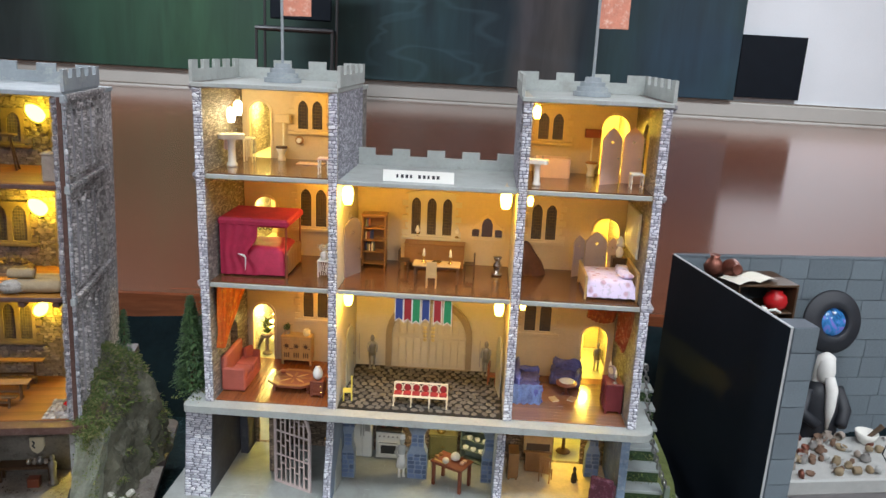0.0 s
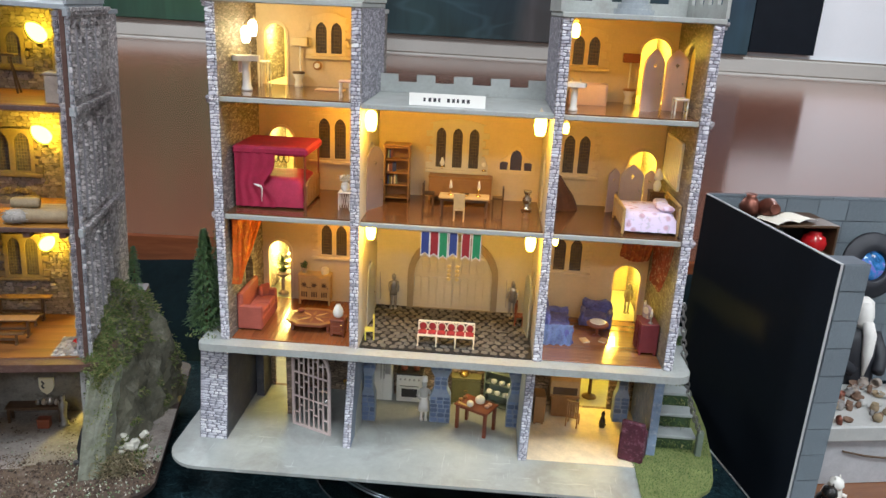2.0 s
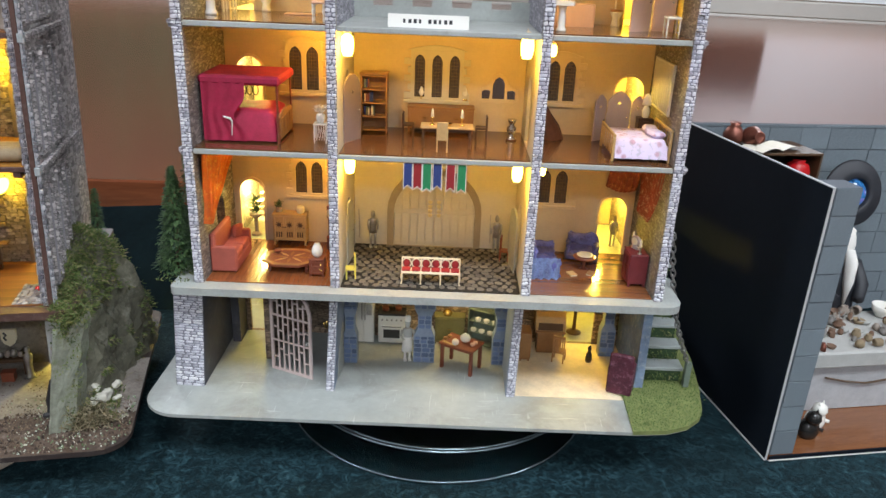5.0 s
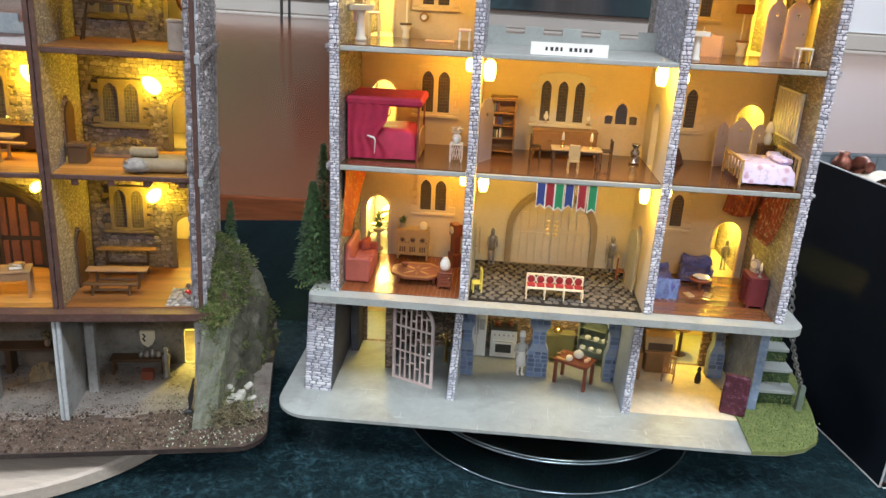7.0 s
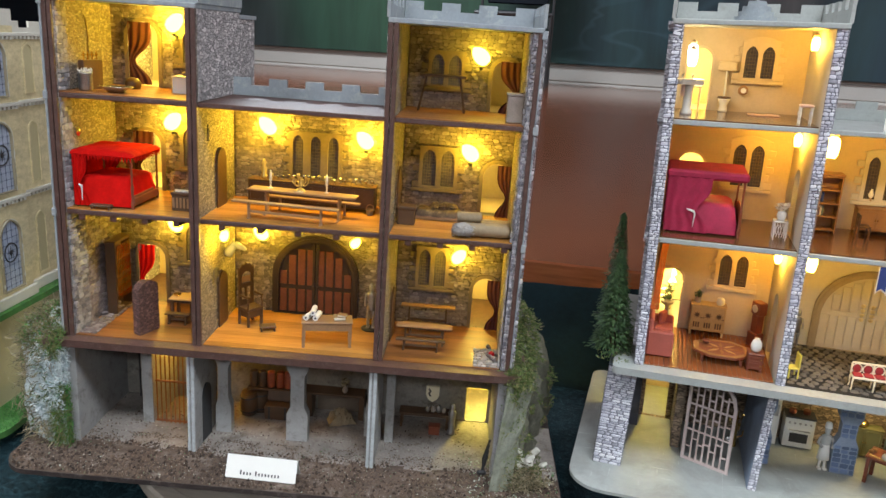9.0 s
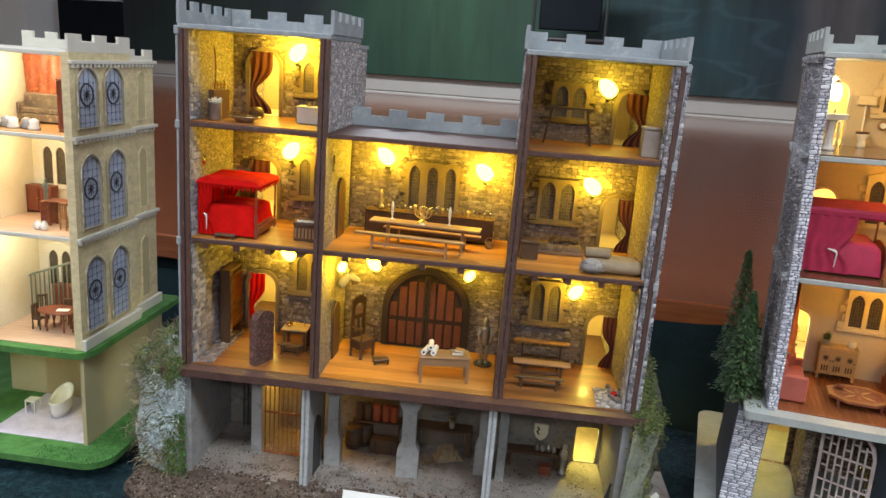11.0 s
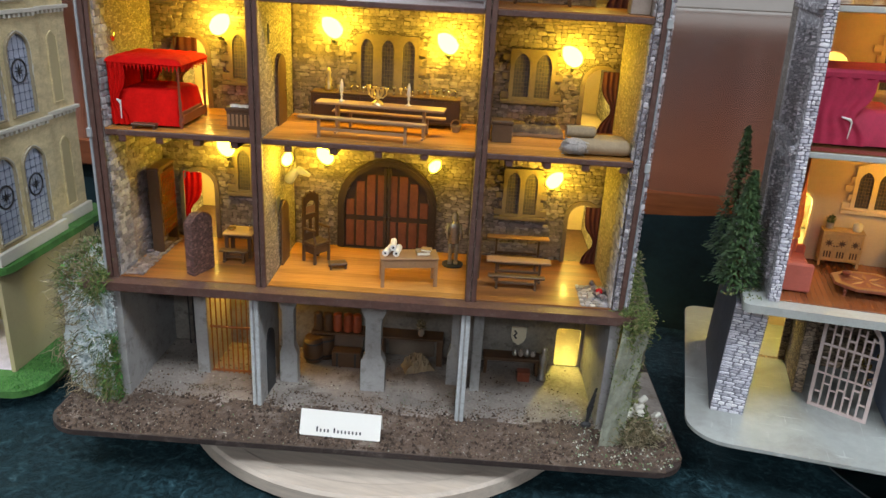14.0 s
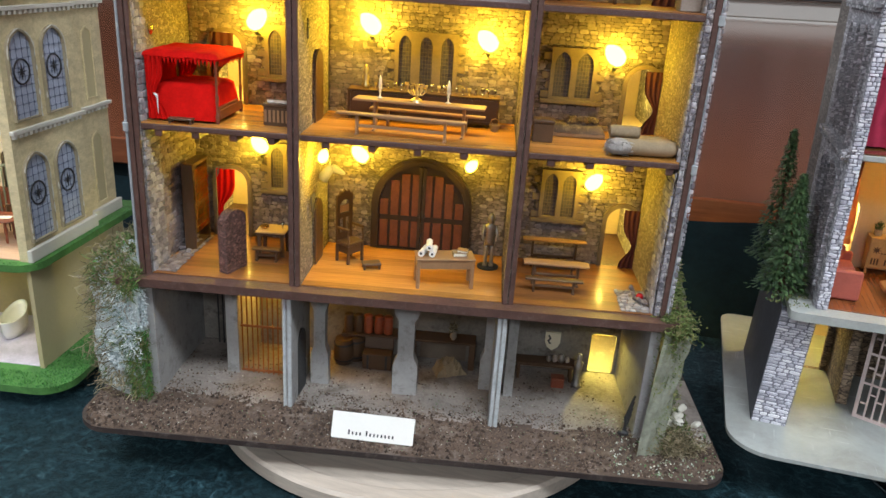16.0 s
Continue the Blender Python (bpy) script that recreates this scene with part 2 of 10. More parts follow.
M["black_board"] = paint("black_board", (0.007, 0.010, 0.015), 0.6, 0.2, 6, 60, 0.05, spec=0.12)
M["cord"] = paint("cord", (0.45, 0.42, 0.36), 0.8)
M["edge_grey"] = paint("edge_grey", (0.46, 0.47, 0.47), 0.6, 0.1)
M["card"] = paint("card", (0.80, 0.79, 0.74), 0.6, 0.03)
M["ink"] = paint("ink", (0.03, 0.03, 0.035), 0.6, 0.1)
M["j_roof"] = paint("j_roof", (0.27, 0.30, 0.32), 0.6, 0.2, 20, 260, 0.3, dirt=(0.40, 0.42, 0.40))
M["j_stone"] = islands("j_stone", ((0, (0.15, 0.12, 0.117)), (0.4, (0.21, 0.17, 0.166)), (0.8, (0.275, 0.228, 0.222)), (1, (0.36, 0.31, 0.30))), 0.75, 260, 0.7)
M["j_plaster"] = moulded_stone("j_plaster", (0.17, 0.14, 0.13), (0.085, 0.068, 0.062), 130, 0.8, 0.002)
M["j_outer"] = moulded_stone("j_outer", (0.50, 0.465, 0.46), (0.20, 0.185, 0.185), 120, 0.85, 0.0026)
M["roughcast"] = moulded_stone("roughcast", (0.34, 0.29, 0.24), (0.15, 0.125, 0.10), 230, 0.85, 0.0016)
M["j_trim"] = paint("j_trim", (0.16, 0.12, 0.086), 0.75, 0.25, 40, 300, 0.5)
M["j_post"] = paint("j_post", (0.33, 0.325, 0.315), 0.7, 0.2, 30, 300, 0.4, dirt=(0.2, 0.19, 0.17))
M["pale_post"] = paint("pale_post", (0.46, 0.49, 0.50), 0.6, 0.25, 40, 300, 0.4, dirt=(0.32, 0.33, 0.32))
M["j_cave"] = paint("j_cave", (0.21, 0.19, 0.165), 0.9, 0.35, 30, 240, 0.7, dirt=(0.10, 0.085, 0.07))
M["pale_stone"] = islands("pale_stone", ((0, (0.15, 0.14, 0.145)), (0.5, (0.28, 0.265, 0.275)), (1, (0.45, 0.43, 0.44))), 0.8, 260, 0.7)
M["red_stone"] = moulded_stone("red_stone", (0.19, 0.095, 0.075), (0.07, 0.035, 0.028), 190, 0.8, 0.002)
M["sand"] = paint("sand", (0.25, 0.218, 0.192), 0.95, 0.5, 16, 300, 1.0, dirt=(0.115, 0.085, 0.064))
M["earth"] = paint("earth", (0.082, 0.056, 0.041), 0.95, 0.55, 18, 300, 1.0, dirt=(0.20, 0.16, 0.13))
M["crock_red"] = paint("crock_red", (0.34, 0.075, 0.03), 0.35, 0.3, 60, 300, 0.3)
M["y_wall"] = paint("y_wall", (0.66, 0.56, 0.33), 0.85, 0.3, 45, 230, 1.0, dirt=(0.52, 0.44, 0.25), stretch=(1, 1, 2.2))
# window surrounds coloured dark to give the shadow of the arched recesses
M["y_recess_shade"] = paint("y_recess_shade", (0.34, 0.29, 0.19), 0.8, 0.2)
M["y_trim"] = paint("y_trim", (0.62, 0.60, 0.52), 0.6, 0.1)
M["y_base"] = paint("y_base", (0.50, 0.43, 0.24), 0.6, 0.08)
M["y_room"] = paint("y_room", (0.66, 0.60, 0.46), 0.7, 0.1)
M["mustard_wall"] = paint("mustard_wall", (0.62, 0.49, 0.25), 0.7, 0.12)
M["lawn_green"] = paint("lawn_green", (0.07, 0.20, 0.045), 0.95, 0.5, 50, 700, 1.0)
M["velvet"] = velvet_material()
M["black_cloth"] = paint("black_cloth", (0.005, 0.010, 0.012), 0.85, 0.4, 8, 90, 0.5, spec=0.15)
M["turntable_wood"] = timber("turntable_wood", (0.47, 0.40, 0.33), 0.5, "x", 30, 0.0, 0.1, 0.9)
M["acrylic"] = clear("acrylic", (0.95, 0.98, 0.98), 0.015, 1.49)
M["stage_floor"] = timber("stage_floor", (0.20, 0.062, 0.026), 0.13, "x", 6, 0.1, 0.3)
M["white_wall"] = paint("white_wall", (0.74, 0.77, 0.80), 0.7, 0.05, 1.2, 60, 0.05)
M["hall_wall"] = paint("hall_wall", (0.62, 0.60, 0.56), 0.8, 0.06, 1.0, 40, 0.05)
M["skirting"] = paint("skirting", (0.50, 0.48, 0.44), 0.5, 0.08, 2, 60, 0.05)
M["block_grey"] = paint("block_grey", (0.165, 0.20, 0.225), 0.85, 0.4, 22, 240, 0.9, piece=0.22, dirt=(0.105, 0.125, 0.14))
M["block_joint"] = paint("block_joint", (0.10, 0.115, 0.135), 0.9, 0.2)


def mural_material():
    """Painted backdrop: dark greens, blues and greys in broad soft strokes."""
    m, n, l, b = nodes_of("mural_paint")
    f = noise_tex(n, l, 0.42, 2, 0.4, (1, 1, 0.8), warp=0.8)
    c = ramp(n, l, f, ((0.34, (0.006, 0.008, 0.011)), (0.46, (0.012, 0.022, 0.028)), (0.54, (0.012, 0.050, 0.028)), (0.64, (0.026, 0.080, 0.042)), (0.78, (0.03, 0.05, 0.055))))
    g = noise_tex(n, l, 1.3, 3, 0.5, (2.0, 1, 0.4), warp=0.8)
    c = mixc(n, l, 0.3, c, ramp(n, l, g, ((0.4, (0.003, 0.005, 0.006)), (0.75, (0.05, 0.075, 0.08)))))
    h = noise_tex(n, l, 0.55, 2, 0.5, (1, 1, 1.4), warp=0.5)
    c = mixc(n, l, ramp(n, l, h, ((0.50, (0, 0, 0)), (0.66, (0.75, 0.75, 0.75)))), c, (0.012, 0.032, 0.065))
    s = noise_tex(n, l, 0.5, 2, 0.4, (0.5, 1, 1.5), warp=0.5)
    line = ramp(n, l, s, ((0.475, (0, 0, 0)), (0.497, (0.12, 0.12, 0.12)), (0.503, (0.12, 0.12, 0.12)), (0.54, (0, 0, 0))))
    line = mixc(n, l, ramp(n, l, noise_tex(n, l, 0.9, 2, 0.5), ((0.48, (1, 1, 1)), (0.6, (0, 0, 0)))), line, (0, 0, 0))
    c = mixc(n, l, line, c, (0.10, 0.22, 0.30))
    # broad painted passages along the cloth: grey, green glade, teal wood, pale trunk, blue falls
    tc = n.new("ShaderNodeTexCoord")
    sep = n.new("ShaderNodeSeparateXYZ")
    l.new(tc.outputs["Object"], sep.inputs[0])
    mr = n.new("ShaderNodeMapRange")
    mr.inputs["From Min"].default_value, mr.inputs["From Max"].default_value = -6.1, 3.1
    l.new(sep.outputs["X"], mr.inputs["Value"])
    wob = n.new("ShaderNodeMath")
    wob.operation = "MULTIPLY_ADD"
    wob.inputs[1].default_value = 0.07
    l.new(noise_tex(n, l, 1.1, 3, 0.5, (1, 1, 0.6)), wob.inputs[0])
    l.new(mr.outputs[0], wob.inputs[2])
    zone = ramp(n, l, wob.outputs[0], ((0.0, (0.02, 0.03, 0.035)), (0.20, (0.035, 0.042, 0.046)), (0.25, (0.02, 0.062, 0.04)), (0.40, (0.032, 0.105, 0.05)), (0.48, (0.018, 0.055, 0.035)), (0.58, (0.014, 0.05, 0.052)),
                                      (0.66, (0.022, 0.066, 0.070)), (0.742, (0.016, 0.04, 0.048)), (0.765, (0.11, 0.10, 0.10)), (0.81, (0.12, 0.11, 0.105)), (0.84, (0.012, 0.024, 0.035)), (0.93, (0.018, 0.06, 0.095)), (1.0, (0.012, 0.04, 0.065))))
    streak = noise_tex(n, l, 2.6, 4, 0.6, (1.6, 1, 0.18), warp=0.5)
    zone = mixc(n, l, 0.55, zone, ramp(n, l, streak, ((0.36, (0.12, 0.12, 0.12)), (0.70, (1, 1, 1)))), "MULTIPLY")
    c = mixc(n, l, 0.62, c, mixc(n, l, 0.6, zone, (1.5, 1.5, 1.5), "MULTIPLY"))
    twig = noise_tex(n, l, 1.5, 2, 0.45, (0.55, 1, 1.6), warp=0.5)
    twig = ramp(n, l, twig, ((0.475, (0, 0, 0)), (0.498, (0.09, 0.09, 0.09)), (0.504, (0.09, 0.09, 0.09)), (0.53, (0, 0, 0))))
    twig = mixc(n, l, ramp(n, l, wob.outputs[0], ((0.55, (0, 0, 0)), (0.60, (1, 1, 1)), (0.72, (1, 1, 1)), (0.75, (0, 0, 0)))), (0, 0, 0), twig)
    c = mixc(n, l, twig, c, (0.16, 0.30, 0.36))
    l.new(c, b.inputs["Base Color"])
    b.inputs["Roughness"].default_value = 0.7
    return m


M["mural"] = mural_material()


# ---- shape helpers: all sizes in mm ----
def box(bm, x0, x1, y0, y1, z0, z1, bev=0.0, m=None):
    """A box, its edges chamfered by bev."""
    r = bmesh.ops.create_cube(bm, size=1)
    vs = r["verts"]
    t = Matrix.Translation(((x0 + x1) / 2 * MM, (y0 + y1) / 2 * MM, (z0 + z1) / 2 * MM)) @ Matrix.Diagonal(((x1 - x0) * MM, (y1 - y0) * MM, (z1 - z0) * MM, 1))
    bmesh.ops.transform(bm, matrix=(m @ t) if m else t, verts=vs)
    if bev:
        es = {e for v in vs for e in v.link_edges}
        bmesh.ops.bevel(bm, geom=list(es), offset=bev * MM, segments=1, affect="EDGES")


def tube(bm, pts, r, seg=8, taper=None):
    """A round bar through points (mm); r a number or one per point."""
    rings = []
    n = len(pts)
    P = [Vector(p) * MM for p in pts]
    side = None
    for i, p in enumerate(P):
        d = (P[min(i + 1, n - 1)] - P[max(i - 1, 0)]).normalized()
        if side is None:
            side = d.orthogonal().normalized()
        side = (side - d * side.dot(d)).normalized()
        up = d.cross(side)
        rr = (r[i] if isinstance(r, (list, tuple)) else r) * MM
        rings.append([bm.verts.new(p + (side * math.cos(2 * math.pi * k / seg) + up * math.sin(2 * math.pi * k / seg)) * rr) for k in range(seg)])
    for a, b in zip(rings, rings[1:]):
        for k in range(seg):
            bm.faces.new((a[k], a[(k + 1) % seg], b[(k + 1) % seg], b[k]))
    bm.faces.new(rings[0][::-1])
    bm.faces.new(rings[-1])


def lathe(bm, prof, cx=0, cy=0, cz=0, seg=20, squash=1.0, m=None):
    """A turned shape: prof is a list of (radius, height) from the bottom up."""
    rings = []
    for r, z in prof:
        ring = []
        for k in range(seg):
            a = 2 * math.pi * k / seg
            p = Vector(((cx + max(r, 0.01) * math.cos(a)) * MM, (cy + max(r, 0.01) * squash * math.sin(a)) * MM, (cz + z) * MM))
            ring.append(bm.verts.new(m @ p if m else p))
        rings.append(ring)
    for a, b in zip(rings, rings[1:]):
        for k in range(seg):
            bm.faces.new((a[k], a[(k + 1) % seg], b[(k + 1) % seg], b[k]))
    bm.faces.new(rings[0][::-1])
    bm.faces.new(rings[-1])


def plate(bm, outer, holes, d0, d1, plane="xz", m=None):
    """A flat plate with holes: outlines in mm in the plane, thickness from d0 to d1 across it."""
    def put(u, v, d):
        p = {"xz": (u, d, v), "yz": (d, u, v), "xy": (u, v, d)}[plane]
        p = Vector(p) * MM
        return bm.verts.new(m @ p if m else p)
    loops = [outer] + list(holes)
    sheets = []
    for d in (d0, d1):
        edges, vv = [], []
        for lp in loops:
            vs = [put(u, v, d) for u, v in lp]
            vv.append(vs)
            edges += [bm.edges.new((vs[i], vs[(i + 1) % len(vs)])) for i in range(len(vs))]
        bmesh.ops.triangle_fill(bm, use_beauty=True, edges=edges)
        sheets.append(vv)
    for a, b in zip(*sheets):
        for i in range(len(a)):
            j = (i + 1) % len(a)
            bm.faces.new((a[i], a[j], b[j], b[i]))
    bmesh.ops.recalc_face_normals(bm, faces=bm.faces)


def rect(x0, x1, z0, z1):
    return [(x0, z0), (x1, z0), (x1, z1), (x0, z1)]


def rounded(x0, x1, y0, y1, r, seg=6):
    """A rectangle with rounded corners; r one number or four (from the first corner round)."""
    rs = r if isinstance(r, (list, tuple)) else (r,) * 4
    out = []
    for (cx, cy, a0), rr in zip(((x0, y0, 180), (x1, y0, 270), (x1, y1, 0), (x0, y1, 90)), rs):
        ox, oy = cx + (rr if cx == x0 else -rr), cy + (rr if cy == y0 else -rr)
        for k in range(seg + 1):
            a = radians(a0 + 90 * k / seg)
            out.append((ox + rr * math.cos(a), oy + rr * math.sin(a)))
    return out


def arch(x0, x1, z0, z1, rise=None, seg=8, point=0.0):
    """An arched outline; point > 0 makes it a pointed gothic arch."""
    w = (x1 - x0) / 2
    c = (x0 + x1) / 2
    rise = w if rise is None else rise
    out = [(x0, z0), (x1, z0)]
    for k in range(seg + 1):
        a = math.pi * k / seg
        u, v = math.cos(a), math.sin(a)
        if point:
            v = v * (1 - point) + point * (1 - abs(u)) ** 0.8
        out.append((c + w * u, z1 - rise + rise * v))
    return out


def obj(name, bm, mat, parent=None, label="", m=None, smooth=False):
    me = bpy.data.meshes.new(name)
    bm.normal_update()
    if smooth:
        for f in bm.faces:
            f.smooth = True
    bm.to_mesh(me)
    bm.free()
    me.materials.append(mat)
    o = new(name, me)
    if parent:
        o.parent = parent
    if m is not None:
        o.matrix_local = m
    if label:
        tagged(o, label)
    return o


def part(name, bm, mat, parent, label="", m=None, smooth=False):
    return obj(name, bm, mat, parent, label, m, smooth)


def thing(name, m, label, category, group="", kind=""):
    e = new(name)
    e.empty_display_size = 0.02
    e.matrix_world = m
    return tagged(e, label, category, group, kind)


def single(name, bm, mat, m, label, category, group="", kind="", smooth=False):
    o = obj(name, bm, mat, None, "", None, smooth)
    o.matrix_world = m
    return tagged(o, label, category, group, kind)


def B():
    return bmesh.new()


def at(m, x, y, z, turn=0):
    """A pose in the frame m: mm and degrees about the upright."""
    return m @ pose(x * MM, y * MM, z * MM, 0, 0, turn)


# ---- frames of the four exhibits ----
TABLE = 0.675
FK = pose(0, 0, 0.7418, 0.16, -0.78, 0)
FJ = pose(-0.7326, -0.1205, 0.7245, -0.17, 1.04, 14.12)
FY = pose(-1.5018, -0.2146, 0.6989, -0.4, 0.82, 12.15) @ Matrix.Scale(0.986, 4)
FB = pose(0.474, 0.012, TABLE, 0, 0, 11.2)
S = pose(0, 0, 0)

# ---- hall ----
STAGE, EDGE = 0.85, 0.62
bm = B()
box(bm, -9000, 9000, -9000, 9000, -120, 0)
tagged(obj("floor", bm, M["stage_floor"]), "brown varnished hall floor", "floor", kind="structure")
FS = pose(0, EDGE, 0, 0, 0, 2.1)
FE = pose(0, EDGE, 0, 0, 0, 4.8)
bm = B()
box(bm, -9000, 9000, 0, 6400, STAGE * 1000 - 60, STAGE * 1000, 4)
box(bm, -9000, 9000, 6400.1, 7600, STAGE * 1000 - 60, STAGE * 1000)
o = obj("stage_floor", bm, M["stage_floor"], m=FE)
tagged(o, "glossy red-brown varnished stage floor", "floor", kind="structure")
bm = B()
box(bm, -9000, 9000, 20, 60, 0, STAGE * 1000 - 60)
tagged(obj("stage_front", bm, M["black_cloth"], m=FE), "stage front hung with black cloth", "stage", kind="structure")
WALL = 6750
bm = B()
box(bm, -9000, 9000, WALL, WALL + 150, STAGE * 1000, 4000)
tagged(obj("wall_north", bm, M["white_wall"], m=FS), "plain white back wall", "wall", kind="structure")
for nm, bx_ in (("wall_west", (-9150, -9000)), ("wall_east", (9000, 9150))):
    bm = B()
    box(bm, *bx_, -9000, WALL + 150, 0, 4000)
    tagged(obj(nm, bm, M["hall_wall"], m=FS), "plain pale hall wall", "wall", kind="structure")
bm = B()
box(bm, -9150, 9150, -9150, -9000, 0, 4000)
tagged(obj("wall_south", bm, M["hall_wall"], m=FS), "plain pale hall wall", "wall", kind="structure")
bm = B()
box(bm, -9150, 9150, -9150, WALL + 150, 3700, 3800)
tagged(obj("ceiling", bm, M["white_wall"], m=FS), "plain white ceiling", "ceiling", kind="structure")
bm = B()
box(bm, -9000, 9000, WALL - 30, WALL - 2, STAGE * 1000, STAGE * 1000 + 198, 30)
tagged(obj("baseboard", bm, M["skirting"], m=FS), "cream painted skirting board", "skirting", kind="structure")
# painted backdrop with its black end panels
bm = B()
box(bm, -7350, 2912, WALL - 90, WALL - 60, STAGE * 1000 + 205, 3500, 4)
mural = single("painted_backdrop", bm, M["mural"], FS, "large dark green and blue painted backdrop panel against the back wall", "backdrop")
for x0, x1 in ((2920, 3600), (-8380, -7358)):
    bm = B()
    box(bm, x0, x1, WALL - 80, WALL - 50, STAGE * 1000 + 240, STAGE * 1000 + 885, 4)
    single("black_noticeboard", bm, M["black_board"], FS, "plain black board leaning on the white back wall", "board", "black boards beside the backdrop")
# table with its cloth
bm = B()
nx, ny = 140, 70
grid = [[None] * (ny + 1) for _ in range(nx + 1)]
for i in range(nx + 1):
    for j in range(ny + 1):
        x, y = -2300 + 3900 * i / nx, -620 + (1000 * EDGE + 640) * j / ny
        z = TABLE * 1000 + 1.6 * noise.noise((x / 60, y / 60, 0)) + 1.2 * noise.noise((x / 19, y / 23, 3))
        z -= 1.5
        if y > 330:
            z += (STAGE * 1000 - TABLE * 1000 - 20) * min(1, (y - 330) / 290) ** 1.2 + 7 * noise.noise((x / 160, y / 34, 7))
        grid[i][j] = bm.verts.new((x * MM, y * MM, z * MM))
rise = [j for j in range(ny) if -620 + (1000 * EDGE + 640) * j / ny > 345]
for i in range(nx):
    for j in range(ny):
        if j not in rise:
            bm.faces.new((grid[i][j], grid[i + 1][j], grid[i + 1][j + 1], grid[i][j + 1]))
bm2 = B()
for i in range(nx):
    for j in rise:
        bm2.faces.new([bm2.verts.new(v.co) for v in (grid[i][j], grid[i + 1][j], grid[i + 1][j + 1], grid[i][j + 1])])
bmesh.ops.remove_doubles(bm2, verts=bm2.verts[:], dist=0.0001)
for v in [v for v in bm.verts if not v.link_faces]:
    bm.verts.remove(v)
# rising part of the velvet, its shade put into a darker colour
M["shaded_velvet"] = paint("shaded_velvet", (0.0045, 0.011, 0.0135), 0.9, 0.5, 12, 80, 0.6, spec=0.1)
single("backing_cloth", bm2, M["shaded_velvet"], S, "dark green-black cloth draped from the table up to the stage", "cloth", smooth=True)
single("tablecloth", bm, M["velvet"], S, "dark green crushed velvet cloth over the display table", "tablecloth", smooth=True)
tb = thing("display_table", S, "long display table hidden under the velvet cloth", "table")
bm = B()
box(bm, -2300, 1600, -600, 320, TABLE * 1000 - 32, TABLE * 1000 - 6)
part("tabletop", bm, M["black_board"], tb)
for x in (-2200, -400, 1500):
    for y in (-540, 260):
        bm = B()
        box(bm, x - 20, x + 20, y - 20, y + 20, 0, TABLE * 1000 - 32)
        part("leg", bm, M["black_board"], tb)


# ---- makers of small things ----
def col(name, c, rough=0.6, var=0.2, **k):
    if name not in M:
        M[name] = paint(name, c, rough, var, 60, 420, k.pop("bumpy", 0.3), **k)
    return M[name]


col("red_wood", (0.20, 0.055, 0.028), 0.35)
col("oak", (0.30, 0.15, 0.055), 0.45)
col("pale_oak", (0.50, 0.33, 0.14), 0.5)
col("dark_oak", (0.085, 0.045, 0.022), 0.45)
col("worn_oak", (0.29, 0.165, 0.08), 0.5)
col("white_china", (0.78, 0.76, 0.70), 0.2, 0.05)
col("cream_paint", (0.74, 0.66, 0.48), 0.4, 0.08)
col("pink_china", (0.72, 0.50, 0.40), 0.35, 0.08)
col("crimson", (0.36, 0.015, 0.055), 0.75, 0.3)
col("scarlet", (0.54, 0.007, 0.005), 0.95, 0.3, spec=0.08, bumpy=0.8)
col("rose_cloth", (0.40, 0.10, 0.07), 0.8, 0.15)
col("blue_cloth", (0.12, 0.13, 0.38), 0.45, 0.7, dirt=(0.06, 0.045, 0.16))
col("plum_cloth", (0.075, 0.012, 0.026), 0.7, 0.5, dirt=(0.24, 0.10, 0.14))
col("maroon_paint", (0.16, 0.025, 0.03), 0.45)
def flowered(name, ground, petal, leaf):
    """Thin printed cotton with scattered blooms."""
    m, n, l, b = nodes_of(name)
    tc = n.new("ShaderNodeTexCoord")
    v = n.new("ShaderNodeTexVoronoi")
    v.inputs["Scale"].default_value = 75
    l.new(tc.outputs["Object"], v.inputs["Vector"])
    f = noise_tex(n, l, 300, 4, 0.7)
    bloom = ramp(n, l, v.outputs["Distance"], ((0.16, (0.9, 0.9, 0.9)), (0.34, (0, 0, 0))))
    sprig = ramp(n, l, noise_tex(n, l, 150, 3, 0.6, warp=0.5), ((0.56, (0, 0, 0)), (0.62, (0.7, 0.7, 0.7))))
    c = mixc(n, l, sprig, ground, leaf)
    c = mixc(n, l, bloom, c, ramp(n, l, f, ((0.35, tuple(x * 0.6 for x in petal)), (0.65, petal))))
    l.new(c, b.inputs["Base Color"])
    b.inputs["Roughness"].default_value = 0.85
    bump(n, l, b, f, 0.3, 0.0005)
    return m


M["lilac_cloth"] = flowered("lilac_cloth", (0.70, 0.60, 0.78), (0.62, 0.36, 0.46), (0.50, 0.46, 0.55))
col("orange_silk", (0.62, 0.12, 0.02), 0.4, 0.3, dirt=(0.75, 0.35, 0.06))
col("autumn_silk", (0.26, 0.055, 0.02), 0.5, 0.5, dirt=(0.48, 0.22, 0.08))
col("brass", (0.66, 0.54, 0.30), 0.3, 0.1, metal=1.0)
col("rust", (0.22, 0.075, 0.025), 0.7, 0.3)
col("gold", (0.75, 0.50, 0.16), 0.25, 0.1, metal=1.0)
col("silver", (0.65, 0.65, 0.65), 0.22, 0.1, metal=1.0)
col("pewter", (0.36, 0.35, 0.34), 0.35, 0.3, metal=0.9)
col("iron", (0.03, 0.03, 0.032), 0.5, 0.3)
col("candle", (0.82, 0.78, 0.66), 0.5, 0.05)
col("yellow_paint", (0.62, 0.55, 0.10), 0.5, 0.1)
col("red_cloth", (0.30, 0.018, 0.02), 0.7, 0.2)
col("green_cloth", (0.02, 0.22, 0.08), 0.7, 0.2)
